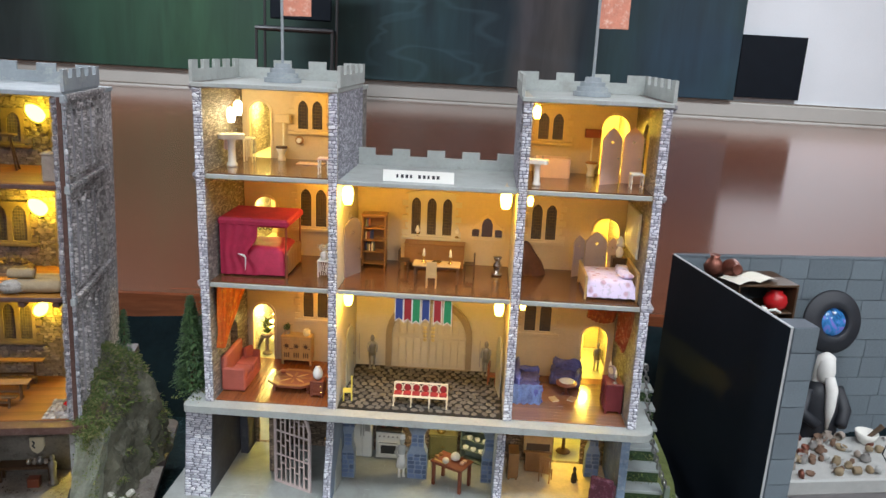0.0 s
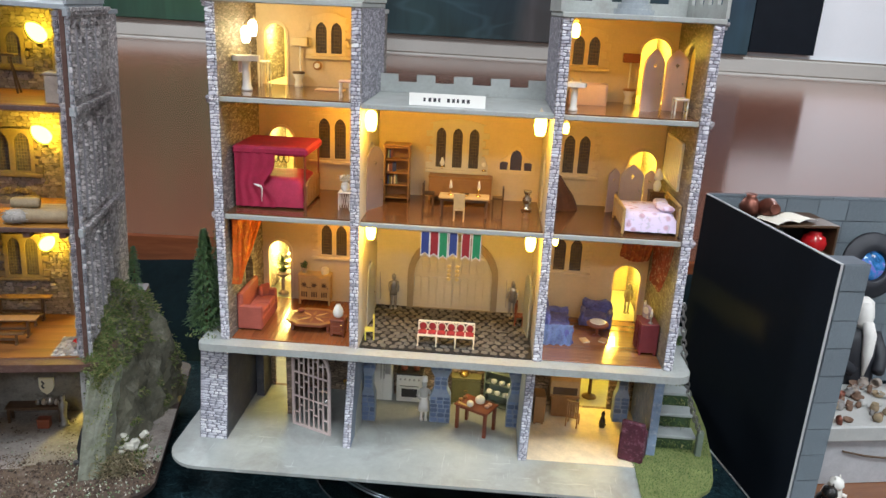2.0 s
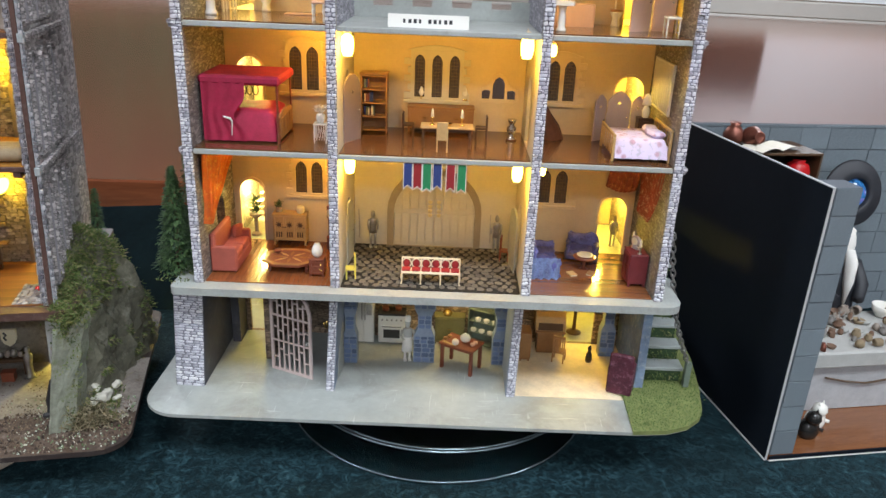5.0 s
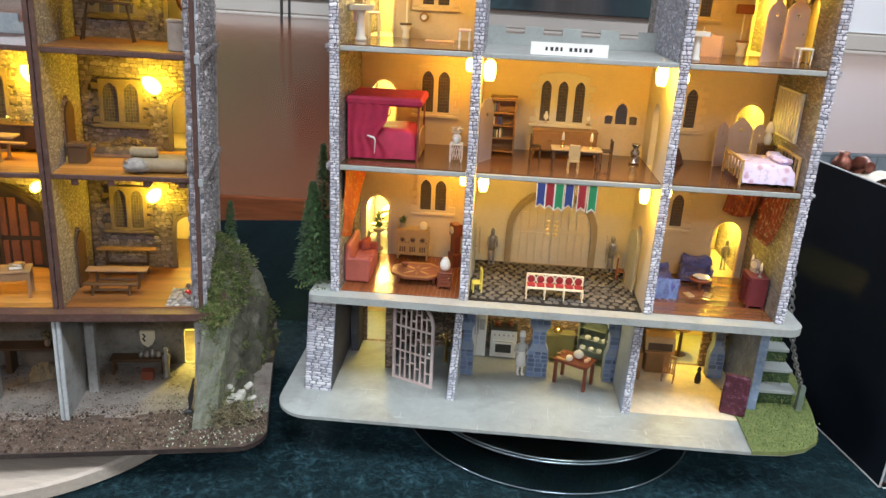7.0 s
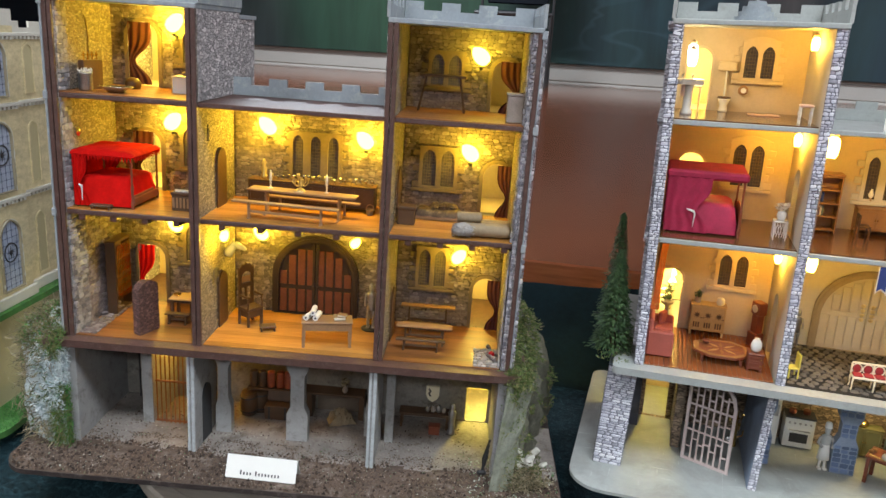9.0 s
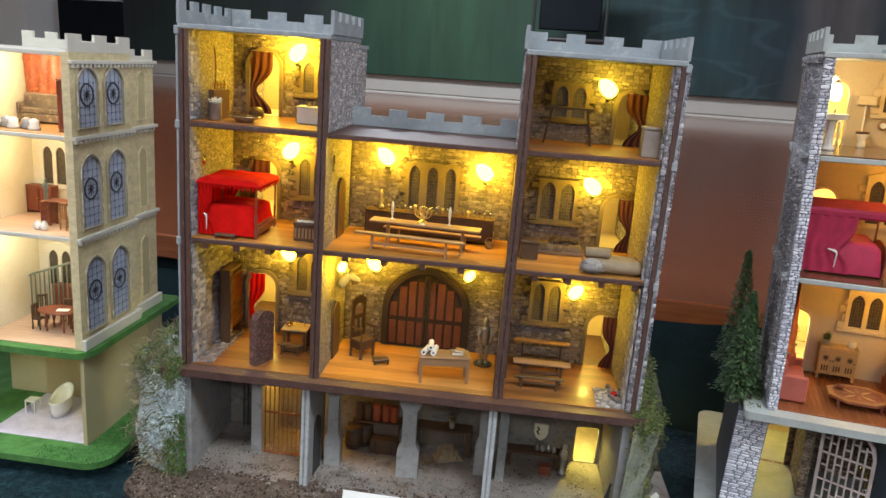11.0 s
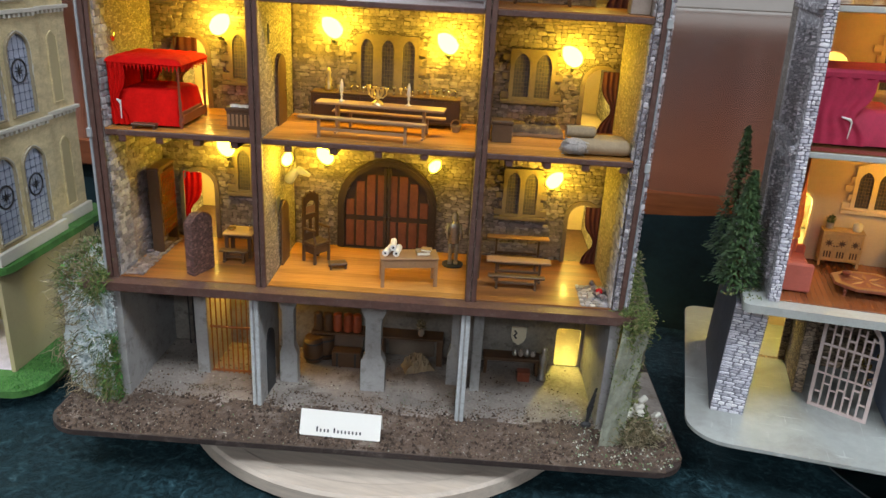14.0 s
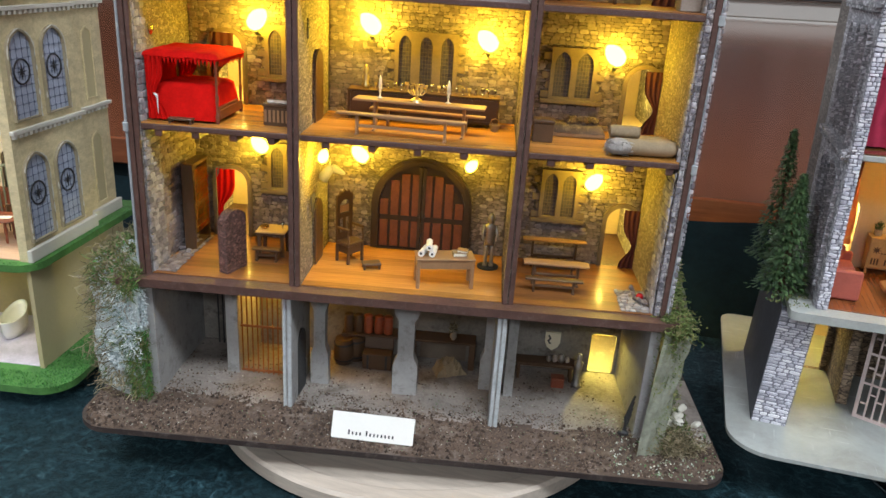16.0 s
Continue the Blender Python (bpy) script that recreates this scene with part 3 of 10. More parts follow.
col("navy_cloth", (0.03, 0.05, 0.18), 0.7, 0.2)
col("white_cloth", (0.74, 0.72, 0.68), 0.8, 0.08)
col("grey_door", (0.47, 0.43, 0.36), 0.55, 0.1)
col("door_arch", (0.27, 0.22, 0.155), 0.6, 0.15)
col("pale_blue_cloth", (0.20, 0.28, 0.52), 0.45, 0.6, dirt=(0.10, 0.10, 0.30))
col("bead_red", (0.16, 0.008, 0.018), 0.2, 0.3)
col("brim_black", (0.018, 0.020, 0.026), 0.55, 0.3)
col("brown_clay", (0.17, 0.10, 0.065), 0.8, 0.4)
col("grey_clay", (0.25, 0.235, 0.22), 0.85, 0.35)
col("gate_wood", (0.62, 0.50, 0.47), 0.5, 0.1)
col("lancet_pane", (0.36, 0.34, 0.36), 0.45, 0.3)
col("mauve_door", (0.40, 0.325, 0.325), 0.5, 0.1)
col("red_lace", (0.20, 0.035, 0.03), 0.7, 0.6, dirt=(0.55, 0.46, 0.42))
col("glow_yellow", (0.80, 0.70, 0.26), 0.5, 0.1)
col("mauve_marble", (0.62, 0.56, 0.66), 0.5, 0.25)
col("grape_door", (0.22, 0.17, 0.19), 0.5, 0.1)
col("steel_white", (0.70, 0.70, 0.68), 0.25, 0.05)
col("olive", (0.16, 0.15, 0.06), 0.5, 0.2)
col("sage", (0.16, 0.20, 0.16), 0.5, 0.2)
col("copper", (0.22, 0.08, 0.055), 0.42, 0.3, metal=0.7)
col("red_glaze", (0.45, 0.012, 0.015), 0.12, 0.1)
col("clay", (0.30, 0.25, 0.21), 0.8, 0.3)
col("fur_cream", (0.72, 0.60, 0.42), 0.95, 0.2)
col("black_glaze", (0.015, 0.014, 0.013), 0.25, 0.1)
col("figure_grey", (0.42, 0.42, 0.40), 0.7, 0.1)
col("figure_pale", (0.46, 0.455, 0.44), 0.7, 0.15)
col("leaf_dark", (0.035, 0.07, 0.025), 0.7, 0.4)
col("moss", (0.10, 0.14, 0.035), 0.95, 0.5)
M["rock"] = paint("rock", (0.105, 0.10, 0.07), 0.95, 0.6, 16, 160, 1.0, dirt=(0.25, 0.24, 0.19))
col("bark", (0.10, 0.065, 0.04), 0.9, 0.3)
col("flag_red", (0.62, 0.24, 0.16), 0.7, 0.25, dirt=(0.78, 0.55, 0.44))
col("tread", (0.34, 0.37, 0.36), 0.6, 0.12)
col("lawn_pale", (0.17, 0.20, 0.065), 0.95, 0.4, bumpy=1.0)
col("bench_front", (0.40, 0.40, 0.41), 0.8, 0.15)
col("wicker", (0.085, 0.035, 0.022), 0.8, 0.5)
col("brown_cloth", (0.12, 0.085, 0.06), 0.9, 0.5, dirt=(0.30, 0.22, 0.12))
col("grey_fur", (0.30, 0.28, 0.26), 0.95, 0.4, bumpy=1.0)
col("sacking", (0.27, 0.205, 0.125), 0.9, 0.25)
col("dark_curtain", (0.075, 0.014, 0.010), 0.8, 0.3)
col("red_door", (0.125, 0.038, 0.02), 0.5, 0.4)
col("door_black", (0.028, 0.016, 0.010), 0.5, 0.3)
M["needles"] = islands("needles", ((0, (0.022, 0.055, 0.018)), (0.5, (0.045, 0.10, 0.03)), (1, (0.085, 0.15, 0.05))), 0.7, 300, 0.1, 0.1)
M["moss_leaf"] = islands("moss_leaf", ((0, (0.05, 0.08, 0.02)), (0.45, (0.11, 0.16, 0.04)), (0.8, (0.20, 0.21, 0.07)), (1, (0.26, 0.22, 0.12))), 0.9, 300, 0.1, 0.1)
M["lichen_leaf"] = islands("lichen_leaf", ((0, (0.05, 0.16, 0.04)), (0.4, (0.22, 0.27, 0.18)), (0.75, (0.42, 0.46, 0.40)), (1, (0.55, 0.52, 0.42))), 0.9, 300, 0.1, 0.1)
M["clod"] = islands("clod", ((0, (0.022, 0.014, 0.010)), (0.6, (0.07, 0.045, 0.03)), (1, (0.15, 0.105, 0.075))), 0.95, 300, 0.5, 0.3)
M["gravel"] = islands("gravel", ((0, (0.028, 0.017, 0.011)), (0.5, (0.085, 0.052, 0.033)), (0.86, (0.17, 0.115, 0.08)), (0.965, (0.22, 0.165, 0.125)), (1, (0.42, 0.36, 0.31))), 0.9, 300, 0.2, 0.2)
M["grass"] = islands("grass", ((0, (0.05, 0.115, 0.03)), (0.6, (0.125, 0.20, 0.055)), (1, (0.24, 0.28, 0.09))), 0.9, 300, 0.1, 0.1)
M["grass_vivid"] = islands("grass_vivid", ((0, (0.02, 0.10, 0.02)), (0.6, (0.06, 0.24, 0.045)), (1, (0.14, 0.36, 0.07))), 0.9, 300, 0.1, 0.1)
M["glass"] = clear("clear_glass", (1, 1, 1), 0.02)
M["mirror"] = paint("mirror_silver", (0.22, 0.20, 0.18), 0.04, 0.02, bumpy=0.0, metal=1.0)


def legs(t, mat, x0, x1, y0, y1, h, r=1.6, turned=False, z=0):
    for x in (x0, x1):
        for y in (y0, y1):
            b = B()
            if turned:
                lathe(b, ((r * 0.7, 0), (r, h * 0.15), (r * 0.6, h * 0.3), (r * 1.3, h * 0.6), (r * 0.8, h * 0.75), (r * 1.2, h)), x, y, z, 8)
            else:
                box(b, x - r, x + r, y - r, y + r, z, z + h, 0.3)
            part("leg", b, mat, t)


def table(m, w, d, h, mat, label, name="table", top=None, r=1.6, th=2.2, turned=False, over=2, group=""):
    t = thing(name, m, label, "table", group)
    b = B()
    box(b, -w / 2, w / 2, -d / 2, d / 2, h - th, h, 0.5)
    part("tabletop", b, top or mat, t)
    b = B()
    box(b, -w / 2 + over + 1, w / 2 - over - 1, -d / 2 + over + 1, d / 2 - over - 1, h - th - 3.5, h - th - 0.1, 0.2)
    part("apron", b, mat, t)
    legs(t, mat, -w / 2 + over + r, w / 2 - over - r, -d / 2 + over + r, d / 2 - over - r, h - th - 0.1, r, turned)
    return t


def trestle(m, w, d, h, mat, label, name="bench", group="", cat="bench", top=None):
    t = thing(name, m, label, cat, group)
    b = B()
    box(b, -w / 2, w / 2, -d / 2, d / 2, h - 2.4, h, 0.6)
    part("tabletop" if cat == "table" else "seat", b, top or mat, t)
    for x in (-w * 0.34, w * 0.34):
        b = B()
        box(b, x - 1.5, x + 1.5, -d / 2 + 1, d / 2 - 1, 0, 2.2, 0.3)
        box(b, x - 1.3, x + 1.3, -d * 0.22, d * 0.22, 2.2, h - 2.5, 0.3)
        part("trestle_leg", b, mat, t)
    b = B()
    box(b, -w * 0.34 + 1.5, w * 0.34 - 1.5, -1, 1, h * 0.35, h * 0.35 + 3, 0.3)
    part("stretcher", b, mat, t)
    return t


def chair(m, w, d, h, bh, mat, label, seat=None, name="dining_chair", group="", slats=3):
    t = thing(name, m, label, "chair", group)
    b = B()
    box(b, -w / 2, w / 2, -d / 2, d / 2, h - 2, h, 0.6)
    part("seat", b, seat or mat, t)
    legs(t, mat, -w / 2 + 1, w / 2 - 1, -d / 2 + 1, d / 2 - 1, h - 2.1, 0.9)
    b = B()
    for x in (-w / 2 + 1, w / 2 - 1):
        box(b, x - 0.9, x + 0.9, d / 2 - 2, d / 2, h, bh, 0.2)
    box(b, -w / 2, w / 2, d / 2 - 2.2, d / 2, bh - 4, bh, 0.6)
    for k in range(slats):
        x = -w / 2 + w * (k + 1) / (slats + 1)
        box(b, x - 0.8, x + 0.8, d / 2 - 1.6, d / 2 - 0.4, h, bh - 3.5)
    part("backrest", b, mat, t)
    return t


def armchair(m, w, d, h, mat, label, name="armchair", group="", seats=1, seat_h=0.45, cat="armchair", rumple=0.0):
    """Faces -y; rumple crumples its cover."""
    def part(name, b, mat_, t_):
        if rumple:
            bmesh.ops.subdivide_edges(b, edges=b.edges[:], cuts=3, use_grid_fill=True)
            for v in b.verts:
                q = v.co / MM
                k_ = noise.noise_vector((q.x / 9, q.y / 9, q.z / 9)) + 0.5 * noise.noise_vector((q.x / 4, q.y / 4, q.z / 4 + 7))
                v.co += k_ * rumple * MM
        return obj(name, b, mat_, t_, smooth=bool(rumple))

    t = thing(name, m, label, cat, group)
    b = B()
    box(b, -w / 2, w / 2, -d / 2, d / 2, 1.5, h * seat_h * 0.7, 1.5)
    part("base", b, mat, t)
    for x0, x1 in ((-w / 2 - 0.3, -w / 2 + 6), (w / 2 - 6, w / 2 + 0.3)):
        b = B()
        box(b, x0, x1, -d / 2 - 0.4, d / 2, 1.8, h * 0.68, 2)
        part("arm", b, mat, t)
    b = B()
    box(b, -w / 2 + 0.4, w / 2 - 0.4, d / 2 - 7, d / 2 + 0.4, 2, h, 2.4)
    part("backrest", b, mat, t)
    for k in range(seats):
        ww = (w - 12.6) / seats
        b = B()
        box(b, -w / 2 + 6.3 + k * ww, -w / 2 + 6.1 + (k + 1) * ww, -d / 2 + 0.4, d / 2 - 7.2, h * seat_h * 0.7 + 0.1, h * seat_h + 2.5, 1.8)
        part("seat_cushion", b, mat, t)
    for x in (-w / 2 + 3, w / 2 - 3):
        for y in (-d / 2 + 3, d / 2 - 3):
            b = B()
            lathe(b, ((1, 0), (1.4, 1.4)), x, y, 0, 6)
            part("foot", b, M["dark_oak"], t)
    return t


def cabinet(m, w, d, h, mat, label, name="cabinet", doors=2, rows=1, knob="gold", feet=3, group="", fret=False):
    t = thing(name, m, label, "cabinet", group)
    b = B()
    box(b, -w / 2 + 0.8, w / 2 - 0.8, -d / 2 + 1, d / 2, feet, h - 2.2, 0.4)
    part("body", b, mat, t)
    b = B()
    box(b, -w / 2, w / 2, -d / 2, d / 2, h - 2, h, 0.6)
    part("top", b, mat, t)
    dw, dh = (w - 4) / doors, (h - feet - 4) / rows
    for r in range(rows):
        for k in range(doors):
            x0, z0 = -w / 2 + 2 + k * dw, feet + 1 + r * dh
            b = B()
            plate(b, rect(x0 + 0.5, x0 + dw - 0.5, z0 + 0.5, z0 + dh - 0.5), [rect(x0 + 2.2, x0 + dw - 2.2, z0 + 2.4, z0 + dh - 2.4)], -d / 2 - 0.3, -d / 2 + 0.95)
            dr = part("door", b, mat, t)
            if fret:
                c, zc = x0 + dw / 2, z0 + dh * 0.64
                b = B()
                plate(b, [(c + q * math.cos(radians(22.5 * i)), zc + q * math.sin(radians(22.5 * i))) for i, q in enumerate((5.6, 2.2) * 8)], [], -d / 2 + 0.5, -d / 2 + 0.9)
                part("star", b, M["dark_oak"], dr, "dark pierced star")
                for q in (-3.2, 0, 3.2):
                    b = B()
                    box(b, c + q - 0.9, c + q + 0.9, -d / 2 + 0.5, -d / 2 + 0.9, z0 + 4, z0 + dh * 0.34)
                    part("slot", b, M["dark_oak"], dr)
            b = B()
            lathe(b, ((0.9, 0), (1.1, 0.7), (0.4, 1.4)), 0, 0, 0, 8, m=Matrix.Translation(((x0 + (dw - 1.6 if k % 2 == 0 else 1.6)) * MM, (-d / 2 - 0.35) * MM, (z0 + dh * 0.55) * MM)) @ Matrix.Rotation(radians(90), 4, "X"))
            part("knob", b, M[knob], dr)
    for x in (-w / 2 + 2.4, w / 2 - 2.4):
        for y in (-d / 2 + 2.6, d / 2 - 2):
            b = B()
            box(b, x - 1.3, x + 1.3, y - 1.3, y + 1.3, 0, feet - 0.1)
            part("foot", b, mat, t)
    return t


def shelves(m, w, d, h, mat, label, n=4, name="bookcase", open_back=False):
    t = thing(name, m, label, "bookcase")
    for x0, x1 in ((-w / 2, -w / 2 + 1.8), (w / 2 - 1.8, w / 2)):
        b = B()
        box(b, x0, x1, -d / 2, d / 2, 0, h, 0.3)
        part("side_panel", b, mat, t)
    b = B()
    box(b, -w / 2 + 1.9, w / 2 - 1.9, d / 2 - 1.2, d / 2, 2, h - 1)
    part("back_panel", b, mat, t)
    for k in range(n + 1):
        b = B()
        z = 3 + (h - 5) * k / n
        box(b, -w / 2 + 1.9, w / 2 - 1.9, -d / 2 + 0.2, d / 2 - 1.3, z, z + 1.5, 0.2)
        part("shelf", b, mat, t)
    b = B()
    box(b, -w / 2 - 1, w / 2 + 1, -d / 2 - 1, d / 2 + 0.5, h + 0.1, h + 3, 0.8)
    part("cornice", b, mat, t)
    return t


def vase(m, prof, mat, label, name="vase", cat="vase", seg=14):
    b = B()
    lathe(b, prof, 0, 0, 0, seg)
    return single(name, b, mat, m, label, cat, smooth=True)


JAR = ((3, 0), (5, 2), (6, 6), (5, 10), (2.6, 12), (3.2, 13.5))
CUP = ((1.4, 0), (0.6, 0.8), (0.6, 3), (1.8, 4.2), (2.0, 7.4), (1.7, 7.4))
POT = ((3, 0), (4.5, 1), (4.5, 7), (5, 8), (4.2, 8), (3.6, 3))


def book(m, w, d, h, mat, label="small closed book"):
    t = thing("book", m, label, "book")
    b = B()
    box(b, -w / 2, w / 2, -d / 2, d / 2, 0, 0.5)
    box(b, -w / 2, w / 2, -d / 2, d / 2, h - 0.5, h)
    box(b, -w / 2, -w / 2 + 0.5, -d / 2, d / 2, 0.5, h - 0.5)
    part("cover", b, M[mat], t)
    b = B()
    box(b, -w / 2 + 0.6, w / 2 - 0.5, -d / 2 + 0.4, d / 2 - 0.4, 0.55, h - 0.55)
    part("page_block", b, M["candle"], t)
    return t


def books_row(m, w, h, label, seed=1, n=7):
    rng = random.Random(seed)
    x = -w / 2
    k = 0
    while x < w / 2 - 1.5 and k < n:
        ww = rng.uniform(1.6, 3.2)
        b = B()
        box(b, x + 0.1, x + ww - 0.1, -3, 3, 0, h * rng.uniform(0.75, 1), 0.3)
        single("book", b, M[rng.choice(["red_wood", "sage", "navy_cloth", "cream_paint", "olive", "plum_cloth"])], m, "small upright book on a shelf", "book", label)
        x += ww
        k += 1


def candlestick(m, h, mat, label="small metal candlestick with a white candle", name="candlestick"):
    t = thing(name, m, label, "candlestick")
    b = B()
    lathe(b, ((3.2, 0), (3.4, 0.8), (1, 1.6), (0.8, h * 0.25), (1.6, h * 0.3), (0.8, h * 0.36), (2.2, h * 0.45), (1.2, h * 0.47)), 0, 0, 0, 10)
    part("stem", b, mat, t, smooth=True)
    b = B()
    lathe(b, ((2.1, h * 0.475), (1.5, h * 0.85), (0.5, h)), 0, 0, 0, 8)
    part("candle", b, M["candle"], t, smooth=True)
    return t


def drape(name, m, w, h, mat, label, folds=4, amp=3.0, taper=None, swag=0.0, nu=24, nv=14):
    """A hanging cloth in the xz plane, top edge at z = 0, folds along x; taper(v) gives the side ends (u0, u1)."""
    b = B()
    for side in (0, 0.7):
        g = []
        for j in range(nv + 1):
            v = j / nv
            u0, u1 = taper(v) if taper else (0, 1)
            g.append([b.verts.new(Vector((w * (u0 + (u1 - u0) * i / nu), side + amp * (0.4 + 0.6 * v) * math.sin(2 * math.pi * folds * i / nu + v * 1.2) + amp * 0.5 * noise.noise((i / 4, j / 4, w)), -h * v - swag * h * math.sin(math.pi * i / nu) * v)) * MM) for i in range(nu + 1)])
        for j in range(nv):
            for i in range(nu):
                b.faces.new((g[j][i], g[j][i + 1], g[j + 1][i + 1], g[j + 1][i]))
    return single(name, b, mat, m, label, "curtain", smooth=True)


def curtain_pair(m, w, h, mat, label):
    return drape("door_curtain", m, w, h, mat, label, 3, 1.6, lambda v: (0.0, 0.78 - 0.56 * math.exp(-((v - 0.62) / 0.2) ** 2)), 0.0, 18, 22)


def four_poster(m, w, d, h, cloth, wood, label, frilled=False, near=0.5, far=0.42, fold=1.7, foot=None):
    """Bed with its head at -x, open on the room side (-y); canopy at height h."""
    t = thing("four_poster_bed", m, label, "bed")
    b = B()
    box(b, 8, w - 4, 8, d - 8, 6, 16, 1)
    part("bed_frame", b, wood, t)
    # mattress with cover: a soft rounded block
    b = B()
    n = 14
    g = {}
    for i in range(n + 1):
        for j in range(n + 1):
            u, v = i / n, j / n
            e = min(1, min(u, 1 - u, v, 1 - v) * 6)
            z = 17 + 22 * math.sqrt(max(0.0, 1 - (1 - e) ** 2)) + 1.4 * noise.noise((u * 5, v * 5, h))
            g[i, j] = b.verts.new(Vector((1.2 + (w - 4.4) * u, 0.2 + (d - 1) * v, z if e > 0 else 2.5)) * MM)
    for i in range(n):
        for j in range(n):
            b.faces.new((g[i, j], g[i + 1, j], g[i + 1, j + 1], g[i, j + 1]))
    part("bedspread", b, cloth, t, smooth=True)
    for x, y in ((2.5, 2.5), (w - 2.5, 2.5), (2.5, d - 2.5), (w - 2.5, d - 2.5)):
        b = B()
        lathe(b, ((2, 0), (2.4, 8), (1.4, 12), (2, h * 0.4), (1.2, h * 0.45), (1.5, h - 4)), x, y, 0, 8)
        part("bedpost", b, wood, t)
    b = B()
    if frilled:
        # plush, slightly domed top with sagging edges
        n = 26
        for side in (1, -1):
            g = {}
            for i in range(n + 1):
                for j in range(n + 1):
                    u, v = i / n, j / n
                    e = min(1, min(u, 1 - u, v, 1 - v) * 7)
                    rise = math.sqrt(max(0.0, 1 - (1 - e) ** 2))
                    ripple = noise.noise((u * 9, v * 9, 3)) * 1.3 + noise.noise((u * 22, v * 22, 7)) * 0.9
                    out = 0.9 * noise.noise((u * 14, v * 14, 11)) * (1 - e)
                    z = h - 4 + (5.5 * rise + 2.2 * math.sin(math.pi * u) * math.sin(math.pi * v) + ripple if side > 0 else -3.0 * rise)
                    g[i, j] = b.verts.new(Vector((-2.4 + (w + 4.8) * u + out, -2.4 + (d + 4.8) * v + out, z)) * MM)
            for i in range(n):
                for j in range(n):
                    q = (g[i, j], g[i + 1, j], g[i + 1, j + 1], g[i, j + 1])
                    b.faces.new(q if side > 0 else q[::-1])
        c = part("canopy", b, cloth, t, smooth=True)
        b = B()
        for k in range(int(w / 4)):
            x = 0.6 + k * w / int(w / 4)
            plate(b, [(x, h - 4), (x + 1.7, h - 10.2 - 0.9 * (k % 3)), (x + 3.4, h - 4)], [], -2.0, -1.3, "xz")
        for k in range(int(d / 4)):
            y = 0.6 + k * d / int(d / 4)
            plate(b, [(y, h - 4), (y + 1.7, h - 10.2 - 0.9 * (k % 3)), (y + 3.4, h - 4)], [], w + 1.3, w + 2.0, "yz")
        part("fringe", b, cloth, c)
    else:
        box(b, -2, w + 2, -2, d + 2, h - 8.5, h + 2.5, 3.0)
        part("canopy", b, cloth, t)
    # gathered side curtain at the head, tied back
    def cur(y, k1):
        b = B()
        nu, nv = 28, 14
        for s in (0, 0.8):
            gg = []
            for j in range(nv + 1):
                v = j / nv
                ww = k1 * (1 - (0.5 if frilled else 0.28) * math.exp(-((v - 0.58) / 0.2) ** 2)) * (1 + (0.22 * v if frilled else 0))
                gg.append([b.verts.new(Vector((1 + ww * i / nu, y + s + fold * math.sin(i * 0.85 + 0.6 * v), (h - 4) * (1 - v) + 2 * v)) * MM) for i in range(nu + 1)])
            for j in range(nv):
                for i in range(nu):
                    b.faces.new((gg[j][i], gg[j][i + 1], gg[j + 1][i + 1], gg[j + 1][i]))
        c = part("bed_curtain", b, cloth, t, smooth=True)
        b = B()
        tube(b, [(k1 * 0.50, y - 1.6, h * 0.41), (k1 * 0.66, y - 1.8, h * 0.38), (k1 * 0.70, y - 1.8, h * 0.34), (k1 * 0.68, y - 1.6, h * 0.12)], [0.8, 1.7, 0.9, 0.4], 6)
        part("tie", b, M["white_cloth"], c)
    cur(-1.4, w * near)
    cur(d + 0.8, w * far)
    b = B()
    box(b, -0.5, 1.2, 3, d - 3, 10, h - 5)
    part("headboard", b, cloth, t)
    b = B()
    if foot:
        prof = [(4.6, 4), (d - 4.6, 4)] + [(d - 4.6 - (d - 9.2) * k / 12, 30 + 7 * math.sin(math.pi * k / 12) ** 0.6 + (1.4 if k % 2 else 0)) for k in range(13)]
        plate(b, prof, [], w - 2.6, w - 0.4, "yz")
        for k in range(4):
            box(b, w - 0.4, w + 0.3, 9 + k * (d - 18) / 4, 6 + (k + 1) * (d - 18) / 4 + 1, 10, 29, 0.2)
    else:
        box(b, w - 2.6, w - 0.6, 4.6, d - 4.6, 4, 14 if frilled else 24, 0.6)
    part("footboard", b, foot or wood, t, "carved pale brown footboard" if foot else "")
    return t


def figure(m, h, mat, label, name="statuette", lean=0, armour=False):
    """A plain standing figure of one mesh."""
    b = B()
    s = h / 70
    for x in (-4, 4):
        lathe(b, ((3.2, 0), (2.2, 4), (2.4, 18), (3.0, 30)), x, 0, 0, 8, m=Matrix.Scale(s, 4))
        box(b, (x - 2.6) * s, (x + 2.6) * s, -6 * s, 3 * s, 0, 3 * s, 0.4)
    lathe(b, ((7, 28), (6.4, 34), (5.4, 40), (7.4, 50), (6.8, 55), (2.2, 58)), 0, 0, 0, 12, 0.65, m=Matrix.Scale(s, 4))
    lathe(b, ((2.2, 57), (4, 61), (4.2, 65), (3, 69), (0.6, 71)), 0, 0, 0, 10, m=Matrix.Scale(s, 4))
    for k in (-1, 1):
        tube(b, [(k * 7 * s, 0, 54 * s), (k * 9 * s, -1 * s, 44 * s), (k * 8 * s, -6 * s, 36 * s)], [2.4 * s, 2 * s, 1.6 * s], 7)
    return single(name, b, mat, m, label, "statuette", smooth=True)


